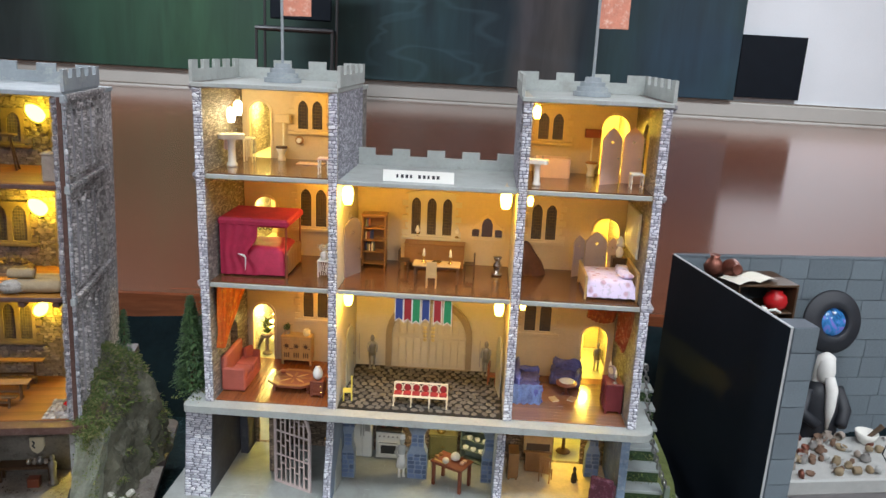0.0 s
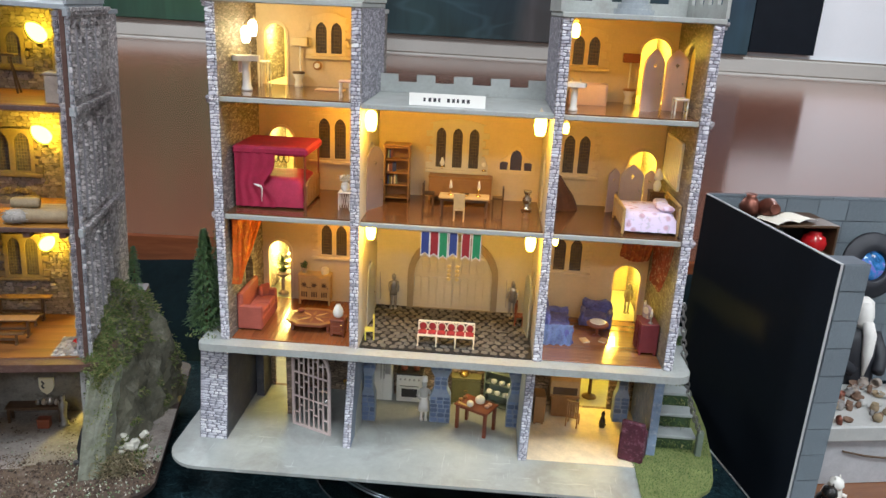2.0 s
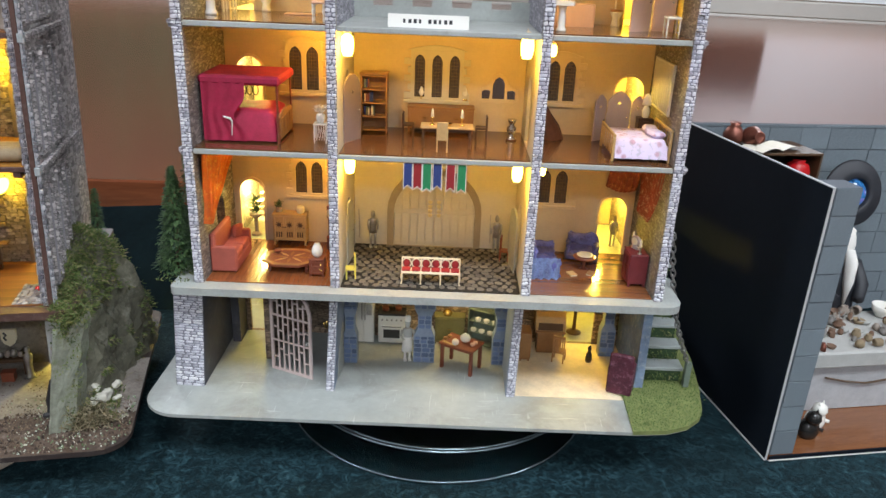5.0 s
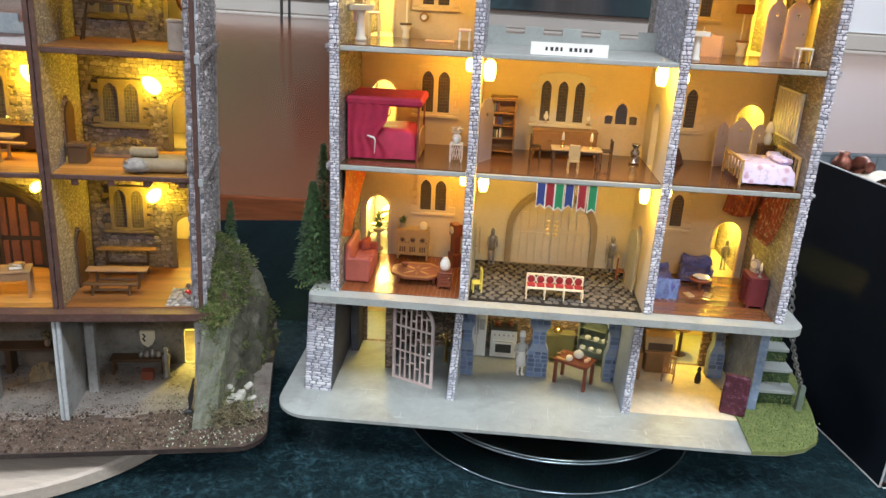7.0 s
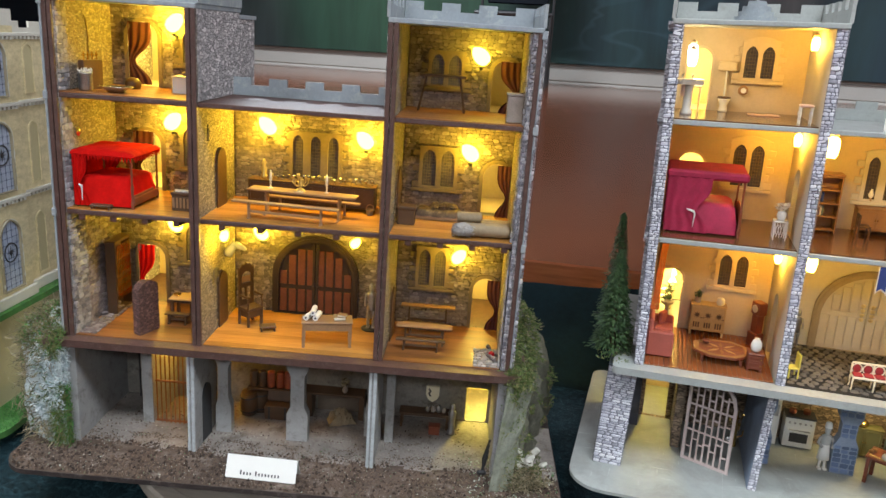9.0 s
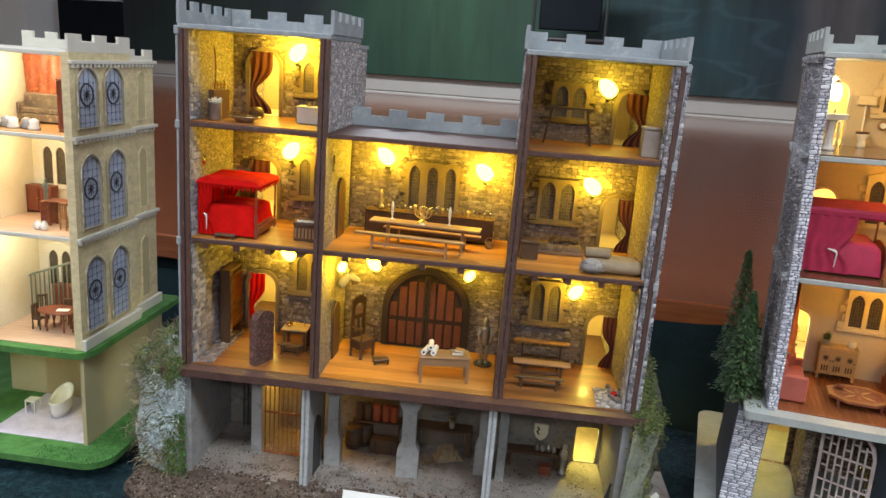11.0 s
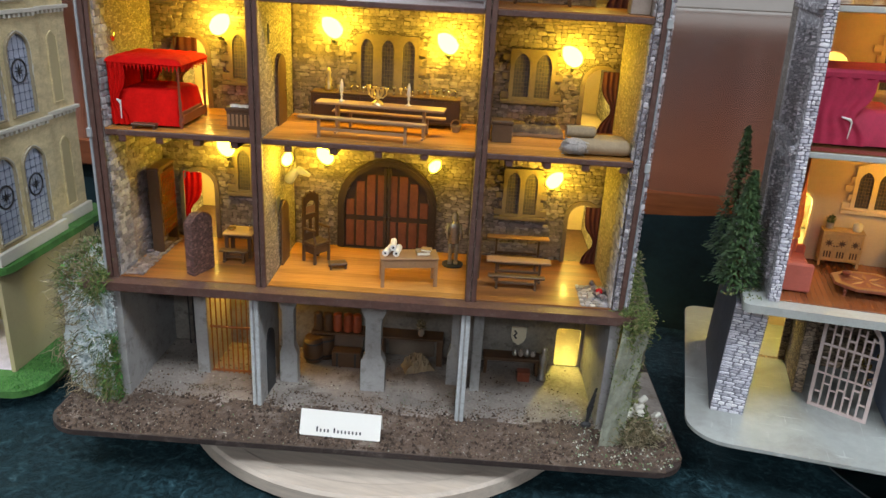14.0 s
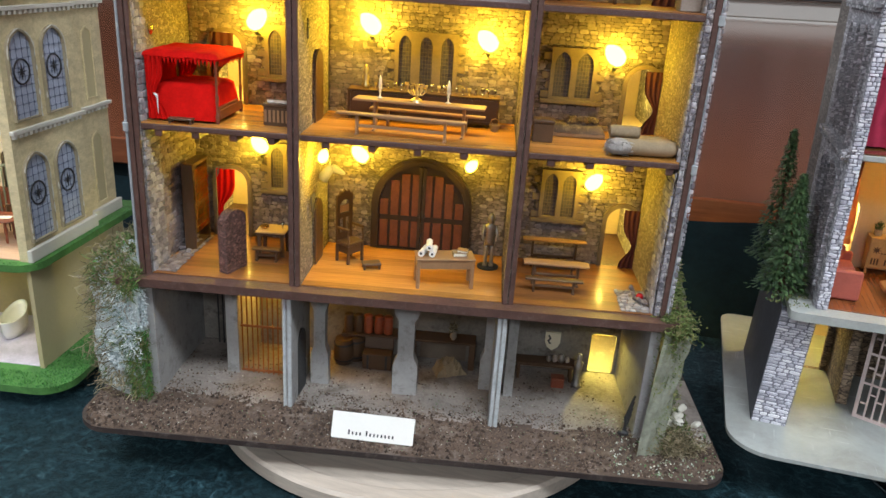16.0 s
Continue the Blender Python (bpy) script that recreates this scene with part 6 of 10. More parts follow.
def great_door(m, castle, x0, x1, z0, z1, y, leaf, surround, label, planks=4, banded=False, rise=None):
    """Double door of planks under a moulded arch."""
    t = thing("double_door", m, label, "door")
    w = (x1 - x0) / 2
    b = B()
    plate(b, arch(x0 - 9, x1 + 9, z0, z1 + 9, (rise or w) + 6, 16, 0.06), [arch(x0, x1, z0 + 0.2, z1, rise or w, 16, 0.06)], y - 5, y - 0.2)
    part("door_arch", b, surround, t)
    b = B()
    plate(b, arch(x0 - 5.5, x1 + 5.5, z0, z1 + 5.5, (rise or w) + 4, 16, 0.06), [arch(x0, x1, z0 + 0.2, z1, rise or w, 16, 0.06)], y - 6.6, y - 5.1)
    part("door_moulding", b, surround, t)
    c = (x0 + x1) / 2
    out = arch(x0, x1, z0, z1, rise or w, 24, 0.06)

    def top(x):
        pts = sorted(out[2:])
        for (xa, za), (xb, zb) in zip(pts, pts[1:]):
            if xa <= x <= xb and xb > xa:
                return za + (zb - za) * (x - xa) / (xb - xa)
        return z1
    for s in (-1, 1):
        b = B()
        xa, xb = (x0, c - 0.4) if s < 0 else (c + 0.4, x1)
        plate(b, [(xa, z0), (xb, z0)] + [(xb + (xa - xb) * k / 8, top(xb + (xa - xb) * k / 8) - 0.1) for k in range(9)], [], y - 2.2, y - 0.3)
        d = part("leaf", b, surround if banded else leaf, t)
        pw = (xb - xa) / planks
        for k in range(planks):
            for za, zb in ((z0 + 3, z0 + (z1 - z0) * (0.34 if banded else 0.46)), (z0 + (z1 - z0) * (0.40 if banded else 0.52), None)):
                gap = 1.5 if banded else 0.7
                p0, p1 = xa + k * pw + gap, xa + (k + 1) * pw - gap
                t0, t1 = top(p0), top(p1)
                lim = min(min(t0, t1) - 4, z1 - 13 if banded else z1)
                zt_ = zb if zb else lim
                if zt_ - za < 6:
                    continue
                b = B()
                box(b, p0, p1, y - 3.6, y - 2.25, za, zt_, 0.5)
                part("plank", b, leaf, d)
        b = B()
        hx = c + s * 6
        if not banded:
            for zz in (z0 + (z1 - z0) * 0.44, z0 + (z1 - z0) * 0.5, z0 + (z1 - z0) * 0.56, z0 + (z1 - z0) * 0.62):
                lathe(b, ((2.6, 0), (3.0, 0.6), (1, 1.2)), 0, 0, 0, 8, m=Matrix.Translation((hx * MM, (y - 3.7) * MM, zz * MM)) @ Matrix.Rotation(radians(90), 4, "X"))
                tube(b, [(hx - 3, y - 4.2, zz + 1.5), (hx, y - 4.6, zz + 2.6), (hx + 3, y - 4.2, zz + 1.5)], 0.6, 5)
            part("door_plate", b, M["brass"], d, "ornate gilt door plate")
        else:
            tube(b, [(c + s * 3 + 2 * math.cos(a), y - 4.6, z0 + 46 + 2 * math.sin(a)) for a in [i * 0.7 for i in range(10)]], 0.5, 5)
            part("ring_handle", b, M["iron"], d)
            b = B()
            xs = sorted((c + s * 0.5, c + s * 4.5))
            box(b, xs[0], xs[1], y - 4.6, y - 2.25, z0 + 0.5, z1 - 3, 0.4)
            part("meeting_stile", b, surround, d)
    return t


great_door(FK, K, -56, 58, F1 + 1, 274, DK, M["grey_door"], M["door_arch"], "closed grey planked double door under a moulded stone arch", 5)
# row of pennants
cols = ("navy_cloth", "red_cloth", "green_cloth", "navy_cloth", "red_cloth", "green_cloth")
for k, (c, x) in enumerate(zip(cols, (-35, -23.8, -12.6, -0.4, 15.2, 28.3))):
    t = thing("pennant", at(FK, x, 2 + (k % 2), 328.5), "swallow-tailed %s pennant with white edges hung from the floor above" % {"navy_cloth": "blue", "red_cloth": "red", "green_cloth": "green"}[c], "pennant", "pennants over the hall")
    h = 33 + (k % 3) * 1.5
    b = B()
    plate(b, [(0, 0), (11.2, 0), (11.2, -h), (5.6, -h + 5.4), (0, -h)], [], 0, 0.6)
    part("border", b, M["white_cloth"], t)
    b = B()
    plate(b, [(1, -0.4), (10.2, -0.4), (10.2, -h + 3), (5.6, -h + 6.8), (1, -h + 3)], [], -0.4, -0.05)
    part("field", b, M[c], t)
figure(at(FK, -83.8, 136.4, F1 + 1, 15), 54, M["pewter"], "small standing suit of armour statuette in dark pewter", "armour_statuette")
o = figure(at(FK, 89, 138, F1 + 1, -15), 54, M["pewter"], "small standing suit of armour statuette in dark pewter", "armour_statuette")
for x in (-102, 80):
    b = B()
    tube(b, [(x, 128, F1 + 18), (x - 1, 132, F1 + 58)], 0.7, 6)
    single("sword", b, M["pewter"], FK, "thin upright pewter sword beside the armour", "sword")
# settee
t = thing("settee", at(FK, 1, 23, F1 + 1.2) @ Matrix.Scale(0.95, 4), "long cream carved settee with six red backs", "settee")
b = B()
box(b, -39, 39, -9, 7, 15, 18, 0.8)
part("seat", b, M["cream_paint"], t)
for x in (-38, -13, 13, 38):
    for y in (-8, 6):
        b = B()
        tube(b, [(x, y, 15), (x * 1.02, y - 1, 9), (x, y, 4), (x * 1.02, y, 0)], [1.4, 1, 0.8, 1], 6)
        part("leg", b, M["cream_paint"], t)
b = B()
box(b, -39, 39, 5, 7, 31, 33.4, 0.6)
for x in (-38.5, -13, 13, 38.5):
    box(b, x - 0.9, x + 0.9, 5, 7, 18, 31.4, 0.3)
for k in range(6):
    cx = -32.5 + 13 * k
    tube(b, [(cx + 6 * math.cos(a), 5.4, 24.6 + 6.6 * math.sin(a)) for a in [i * math.pi / 8 for i in range(17)]], 0.8, 5)
part("back_frame", b, M["cream_paint"], t)
for k in range(6):
    cx = -32.5 + 13 * k
    b = B()
    lathe(b, ((4.4, 0), (4.6, 0.8), (2.6, 1.6)), 0, 0, 0, 12, 1.25, m=Matrix.Translation((cx * MM, 6.4 * MM, 24.6 * MM)) @ Matrix.Rotation(radians(90), 4, "X"))
    part("back_pad", b, M["red_cloth"], t, "padded red oval back")
    b = B()
    box(b, cx - 5.6, cx + 5.6, -8, 4.5, 18.1, 20.4, 0.9)
    part("seat_pad", b, M["red_cloth"], t)
chair(at(FK, -101, 28, F1 + 1.2, -80), 14, 13, 14, 32, M["yellow_paint"], "pale yellow painted wooden chair on the cobbles", name="chair", slats=2)
chair(at(FK, 99.6, 107.6, F1 + 1.2, 80), 14, 13, 15, 34, M["red_wood"], "red-brown wooden chair beside the partition", name="chair")
gothic_door("arched_door", at(FK, 111, 66, F1, 98), 40, 84, M["grey_paint"], "grey arched door standing open into the hall", False, 0.1)
gothic_door("arched_door", at(FK, -110.6, 70, F1, 84), 38, 86, M["grey_paint"], "grey arched door standing open into the hall", False, 0.1)
# ---- grey castle: red parlour ----
armchair(at(FK, -263, 66, F1, 90), 74, 33, 52, M["rose_cloth"], "terracotta pink two-seat sofa by the stone wall", "sofa", seats=2, cat="sofa")
b = B()
box(b, -9, 9, -3, 3, 0, 18, 2.4)
single("cushion", b, M["rose_cloth"], at(FK, -261.7, 94, F1 + 25, 60), "terracotta square cushion leaning on the sofa", "cushion")
t = thing("octagonal_table", at(FK, -184, 60, F1), "low octagonal red-brown table with a bright border and a star inlay", "table")


def octagon(a, c, k=0.46):
    return [(a, -c * k), (a, c * k), (a * k, c), (-a * k, c), (-a, c * k), (-a, -c * k), (-a * k, -c), (a * k, -c)]


b = B()
plate(b, octagon(35, 29), [], 10, 12.7, "xy")
part("tabletop", b, M["red_wood"], t)
b = B()
plate(b, octagon(34.4, 28.4), [octagon(28, 23)], 12.75, 13.5, "xy")
part("border", b, M["oak"], t, "bright orange-brown border")
for k in range(8):
    a, a2, a3 = (radians(45 * k + d) for d in (0, 11, -11))
    b = B()
    plate(b, [(4 * math.cos(a), 3 * math.sin(a)), (13 * math.cos(a3), 11 * math.sin(a3)), (25 * math.cos(a), 21 * math.sin(a)), (13 * math.cos(a2), 11 * math.sin(a2))], [], 12.75, 13.2, "xy")
    part("inlay", b, M["pale_oak"] if k % 2 else M["oak"], t)
legs(t, M["red_wood"], -24, 24, -20, 20, 9.9, 2, True)
vase(at(FK, -203, 70, F1 + 13.6), ((2, 0), (4, 2), (5, 4), (4.6, 5)), M["red_wood"], "small red-brown bowl on the table", "bowl", "bowl")
cabinet(at(FK, -200.1, 141.2, F1), 48, 20, 46, M["pale_oak"], "carved oak sideboard with pierced star doors", "sideboard", 3, 1, "dark_oak", 7, "", True)
vase(at(FK, -185.4, 139.6, F1 + 46.1), ((4, 0), (5.5, 2), (5.5, 8), (4, 10)), M["cream_paint"], "cream pottery jar on the sideboard")
t = thing("potted_plant", at(FK, -215.9, 141.2, F1 + 46.1), "small potted plant on the sideboard", "plant")
b = B()
lathe(b, POT, 0, 0, 0, 10)
part("pot", b, M["clay"], t)
tufts("foliage", None, lambda r: ((r.uniform(-3, 3), r.uniform(-3, 3), r.uniform(7, 16)), (r.uniform(-1, 1), r.uniform(-1, 1), 1)), 60, M["needles"], "sprigs", "", (4, 8), 5, t)
cabinet(at(FK, -145, 38, F1), 20, 22, 24, M["red_wood"], "small red-brown chest of drawers", "chest_of_drawers", 1, 2)
vase(at(FK, -145, 38, F1 + 24.1), ((4, 0), (6.5, 3), (7.2, 9), (5, 15), (3, 17), (3.6, 18)), M["white_china"], "white china ginger jar on the chest")
t = thing("longcase_clock", at(FK, -136.8, 120.4, F1, -60), "red-brown longcase clock with a pale dial", "clock")
for nm, x0, x1, y0, y1, z0, z1 in (("base", -9, 9, -7, 7, 0, 20), ("case", -6.5, 6.5, -5, 5, 20.1, 46), ("hood", -8.5, 8.5, -6.5, 6.5, 46.1, 64)):
    b = B()
    box(b, x0, x1, y0, y1, z0, z1, 0.8)
    part(nm, b, M["red_wood"], t)
b = B()
lathe(b, ((5.4, 0), (5.6, 0.7), (5, 0.9)), 0, 0, 0, 16, m=Matrix.Translation((0, -6.6 * MM, 55 * MM)) @ Matrix.Rotation(radians(90), 4, "X"))
part("dial", b, M["cream_paint"], t)
drape("wall_drape", at(FK, -275, 12, 328, 86), 136, 92, M["orange_silk"], "orange silk drape gathered to a point on the stone wall", 7, 4.5, lambda v: (0.04 * v, 1 - 0.93 * v))
t = thing("potted_plant", at(FK, -256, 169, F1), "leafy plant on a pedestal in the lit arch", "plant")
b = B()
lathe(b, ((8, 0), (7, 3), (3, 6), (3, 26), (9, 30), (9, 33), (3, 33.5)), 0, 0, 0, 12)
part("pedestal", b, M["clay"], t)
tufts("foliage", None, lambda r: ((r.uniform(-4, 4), r.uniform(-4, 4), r.uniform(33, 58)), (r.uniform(-1, 1), r.uniform(-1, 1), 1)), 150, M["needles"], "sprigs", "", (5, 11), 6, t)
# ---- grey castle: blue parlour ----
armchair(at(FK, 149.9, 91.6, F1, 90), 74, 36, 38, M["blue_cloth"], "blue crushed-velvet sofa with a rumpled throw", "sofa", seats=2, cat="sofa", rumple=4.2)
armchair(at(FK, 209.8, 131.6, F1, -12), 44, 32, 33, M["blue_cloth"], "blue crushed-velvet armchair near the arch", "armchair", rumple=3.8)
drape("throw", at(FK, 129, 50, F1 + 29, 4), 40, 29, M["pale_blue_cloth"], "blue rumpled throw hanging over the sofa end", 4, 2.5)
t = thing("tea_table", at(FK, 206.9, 91.6, F1), "small round wooden tea table on the planks", "table")
b = B()
lathe(b, ((6, 0), (2, 2), (1.8, 14), (15, 16), (15.5, 18), (15, 18.6)), 0, 0, 0, 18)
part("pedestal", b, M["red_wood"], t)
vase(at(FK, 206.9, 91.6, F1 + 18.8), ((4, 0), (11, 1.6), (11.4, 2.2), (10, 2)), M["white_china"], "white china tray on the tea table", "tray", "tray", 20)
for k, (x, y, tn) in enumerate(((188, 70, 20), (214, 74, -30))):
    book(at(FK, x, y, F1, tn), 10, 14, 2, "pale_oak" if k == 0 else "oak", "flat tan book lying on the floor")
cabinet(at(FK, 265, 53, F1, -88), 34, 24, 44, M["maroon_paint"], "maroon painted sideboard against the side wall", "sideboard", 2, 1, "gold", 4)
t = thing("mantel_clock", at(FK, 264, 60, F1 + 44.1, -60), "small pink round mantel clock", "clock")
b = B()
lathe(b, ((7, 0), (7.4, 2), (7, 4)), 0, 0, 0, 18, m=Matrix.Translation((0, 2 * MM, 11 * MM)) @ Matrix.Rotation(radians(90), 4, "X"))
box(b, -6, 6, -2, 3, 0, 4, 0.5)
part("case", b, M["mauve_door"], t)
b = B()
lathe(b, ((5, 0), (5, 0.5)), 0, 0, 0, 18, m=Matrix.Translation((0, -2.1 * MM, 11 * MM)) @ Matrix.Rotation(radians(90), 4, "X"))
part("dial", b, M["cream_paint"], t)
candlestick(at(FK, 262, 67, F1 + 44.1), 22, M["gold"])
candlestick(at(FK, 266, 42, F1 + 44.1), 20, M["pewter"])
drape("wall_drape", at(FK, 226, 141, 327, -26), 56, 56, M["autumn_silk"], "russet patterned drape bunched between the arch and the side wall", 7, 2.2, lambda v: (0.30 - 0.16 * v, 1 - 0.12 * v * v), 0.10)
drape("wall_drape", at(FK, 276.2, 126, 327, -88), 96, 84, M["red_lace"], "dark red and white lace drape hung along the side wall", 9, 1.8, lambda v: (0.02 * v, 1 - 0.45 * v * v))
figure(at(FK, 262, 181, F1 + 1, 10), 46, M["pewter"], "bronze garden statuette in the lit arch", "bronze_statuette")
stair(K, 244, 232, ZF1, 150, M["buff_trim"], 9, 34, 170, 170)
stair(K, -250, 232, ZF1, 150, M["buff_trim"], 9, 34, 200, 170)
# ---- grey castle: crimson bedroom ----
four_poster(at(FK, -277, 34, F2), 92, 80, 77, M["crimson"], M["red_wood"], "crimson velvet four-poster bed with a padded canopy", False, 0.56, 0.16, 0.9, M["oak"])
t = thing("plant_stand", at(FK, -139, 52, F2), "white openwork plant stand by the partition", "stand")
legs(t, M["white_china"], -7, 7, -7, 7, 22, 0.9, True)
b = B()
box(b, -8.5, 8.5, -8.5, 8.5, 22.1, 24, 0.6)
part("top", b, M["white_china"], t)
for a in (0, 90, 180, 270):
    b = B()
    for k in range(5):
        tube(b, [(-7 + 3 * k, -8, 4), (-4 + 3 * k if k < 4 else 5, -8, 21)], 0.5, 5)
    part("side_panel", b, M["white_china"], t, m=pose(0, 0, 0, 0, 0, a))
t = thing("flower_vase", at(FK, -139, 52, F2 + 24.1), "small vase of white flowers", "flowers")
b = B()
lathe(b, JAR, 0, 0, 0, 10)
part("vase", b, M["white_china"], t)
tufts("bouquet", None, lambda r: ((r.uniform(-7, 5), r.uniform(-4, 4), r.uniform(13, 20)), (r.uniform(-1, 1), r.uniform(-1, 1), 0.6)), 90, M["white_china"], "white petals", "", (3, 6), 8, t)
b = B()
for x in (-260, -252, -244):
    tube(b, [(x + 3.6 * math.cos(a), 158, 378 + 7 * math.sin(a)) for a in [i * 0.4 for i in range(17)]], 0.8, 5)
tube(b, [(-270, 158, 386), (-236, 158, 386)], 1, 6)
single("balustrade", b, M["iron"], FK, "black scrolled iron balustrade in the lit arch", "railing")
# ---- grey castle: dining hall ----
t = shelves(at(FK, -81.2, 123.6, F2), 34, 22, 74, M["oak"], "tall oak bookcase with cupboards and few books")
for z, n_, s_ in ((21.5, 6, 3), (39, 5, 4), (57, 3, 9)):
    books_row(at(FK, -81.2, 122, F2 + z), 26, 13, "books in the tall bookcase", s_, n_)
cabinet(at(FK, 5.1, 139.6, F2), 88, 26, 34, M["oak"], "long orange-brown serving dresser under the window", "dresser", 4, 1, "gold", 5)
table(at(FK, 14, 58, F2), 64, 28, 26, M["dark_oak"], "dining table with a pale yellow top", top=M["pale_oak"], turned=True)
t = chair(at(FK, 9, 32, F2, 180), 14, 13, 16, 36, M["pale_oak"], "pale wooden dining chair with a solid back facing the table", group="chairs round the table")
b = B()
box(b, -6, 6, 5, 6.6, 17, 33, 0.3)
part("back_panel", b, M["pale_oak"], t)
chair(at(FK, -35.8, 102, F2, 90), 17, 15, 17, 31, M["dark_oak"], "dark wooden dining chair at the table end", group="chairs round the table")
chair(at(FK, 57.9, 98, F2, -90), 17, 15, 17, 31, M["dark_oak"], "dark wooden dining chair at the table end", group="chairs round the table")
for x, y in ((-4, 58), (32, 58)):
    candlestick(at(FK, x, y, F2 + 26.1), 20, M["gold"])
vase(at(FK, 14, 56, F2 + 26.1) @ Matrix.Scale(0.8, 4), ((3, 0), (6, 1), (8, 3), (8.4, 3.4), (4, 2)), M["gold"], "small gilt fruit bowl on the table", "bowl", "bowl")
for x in (-22, 36):
    t = thing("oil_lamp", at(FK, x, 152, F2 + 34.1), "small glass oil lamp on the dresser", "lamp")
    b = B()
    lathe(b, ((4, 0), (4, 1), (1.4, 3), (4, 7), (2, 10)), 0, 0, 0, 12)
    part("font", b, M["gold"], t, smooth=True)
    b = B()
    lathe(b, ((2, 10.1), (4, 14), (2, 20), (1.8, 22)), 0, 0, 0, 12)
    part("chimney", b, M["white_china"], t, smooth=True)
vase(at(FK, 96.7, 103.6, F2) @ Matrix.Scale(0.93, 4), ((7, 0), (8, 3), (3, 6), (6, 13), (7, 17), (3, 22), (6, 27), (6.4, 29), (4, 29)), M["silver"], "polished silver urn on the floor", "urn", "urn")
t = thing("wall_mirror", at(FK, 80, DK - 3.2, 373), "ornate three-part wall mirror in a carved frame", "mirror")
prof = [(-27, 6), (-20, 2), (-8, 3), (0, 1), (8, 3), (20, 2), (27, 6), (25, 20), (17, 23), (12, 27), (8, 36), (0, 41), (-8, 36), (-12, 27), (-17, 23), (-25, 20)]
inn = [[(-22, 7), (-12, 7), (-11, 18), (-18, 19), (-22, 17)], [(-8, 7), (8, 7), (8, 26), (5, 33), (0, 36), (-5, 33), (-8, 26)], [(12, 7), (22, 7), (22, 17), (18, 19), (11, 18)]]
b = B()
plate(b, prof, inn, 0, 3)
part("frame", b, M["buff_trim"], t)
b = B()
plate(b, [(x * 0.94, 2.2 + z * 0.92) for x, z in prof], [], 2.2, 2.9)
part("glass", b, M["mirror"], t)
gothic_door("arched_door", at(FK, -110.4, 50, F2, 62), 35, 82, M["grape_door"], "mauve arched door standing open into the dining hall", True, 0.12)
# ---- grey castle: lilac bedroom ----
t = thing("bed", at(FK, 209.5, 19, F2), "single bed with a lilac flowered bedspread", "bed")
for x0, x1, h in ((0, 3, 32), (66, 69, 39)):
    b = B()
    box(b, x0, x1, -1, 77, h - 4, h, 0.8)
    board = part("footboard" if h == 32 else "headboard", b, M["pale_oak"], t)
    for y in (12, 24, 36, 48, 60):
        b = B()
        box(b, x0 + 0.6, x1 - 0.6, y, y + 3, 6, h - 4.1, 0.3)
        part("slat", b, M["pale_oak"], board)
    for y in (-1, 73):
        b = B()
        box(b, x0, x1, y, y + 4, 0, h - 4.1, 0.5)
        part("bedpost", b, M["pale_oak"], board)
b = B()
n = 16
g = {}
for i in range(n + 1):
    for j in range(n + 1):
        u, v = i / n, j / n
        e = min(1, min(v, 1 - v) * 7, (1 - u) * 9 + 0.3, u * 9 + 0.3)
        wob = 1.6 * math.sin(i * 1.9)
        g[i, j] = b.verts.new(Vector((3.4 + 62 * u, -2 + 80 * v + (wob if j in (0, n) else 0), (26 * math.sqrt(max(0, 1 - (1 - e) ** 2)) + 1.0 * noise.noise((u * 6, v * 6, 2))) if 0 < j < n else 4)) * MM)
for i in range(n):
    for j in range(n):
        b.faces.new((g[i, j], g[i + 1, j], g[i + 1, j + 1], g[i, j + 1]))
part("bedspread", b, M["lilac_cloth"], t, smooth=True)
for y, tn in ((22, 10), (48, -8)):
    b = B()
    box(b, -9, 9, -13, 13, 0, 7, 3)
    single("pillow", b, M["lilac_cloth"], at(FK, 209.5 + 54, 19 + y, F2 + 26.5, tn), "plump lilac flowered pillow on the bed", "pillow", "pillows on the lilac bed")
cabinet(at(FK, 265.8, 107.6, F2), 20, 18, 36, M["dark_oak"], "dark wooden bedside cabinet", "bedside_cabinet", 1, 2)
t = thing("table_lamp", at(FK, 265.8, 106.8, F2 + 36.1), "white china table lamp on the cabinet", "lamp")
b = B()
lathe(b, ((4, 0), (5, 4), (5.4, 9), (3, 14), (1.4, 16)), 0, 0, 0, 12)
part("base", b, M["white_china"], t, smooth=True)
b = B()
lathe(b, ((6, 16), (5.4, 22), (3, 28), (1, 30)), 0, 0, 0, 12)
part("shade", b, M["white_china"], t, smooth=True)
b = B()
n = 40
rings = []
for z, r in ((0, 21), (8, 20.5), (18, 19), (26, 16), (33, 12.5), (38, 11), (42, 9.5), (45, 7), (46.5, 2)):
    rings.append([b.verts.new(Vector((-0.3 * z + r * math.cos(2 * math.pi * i / n) * (1 + 0.07 * math.sin(i * 1.7 + z / 9) * (1 - z / 80)), r * 0.9 * math.sin(2 * math.pi * i / n) * (1 + 0.09 * math.sin(i * 2.1 + z / 14)), z + 1.6 * noise.noise((i / 3, z / 9, 4)) * (z > 0))) * MM) for i in range(n)])
for r0_, r1_ in zip(rings, rings[1:]):
    for i in range(n):
        b.faces.new((r0_[i], r0_[(i + 1) % n], r1_[(i + 1) % n], r1_[i]))
b.faces.new(rings[-1])
single("shrouded_chair", b, M["wicker"], at(FK, 145.6, 128.4, F2), "low chair in the corner hidden under a dark brown patterned shawl", "chair", smooth=True)
# side arch filled with a yellow panel in place of its bright glow
b = B()
plate(b, arch(61, 99, F3, 559), [], 284, 286, "yz")
part("door_panel", b, M["glow_yellow"], K, "pale yellow painted arched door in the side wall")
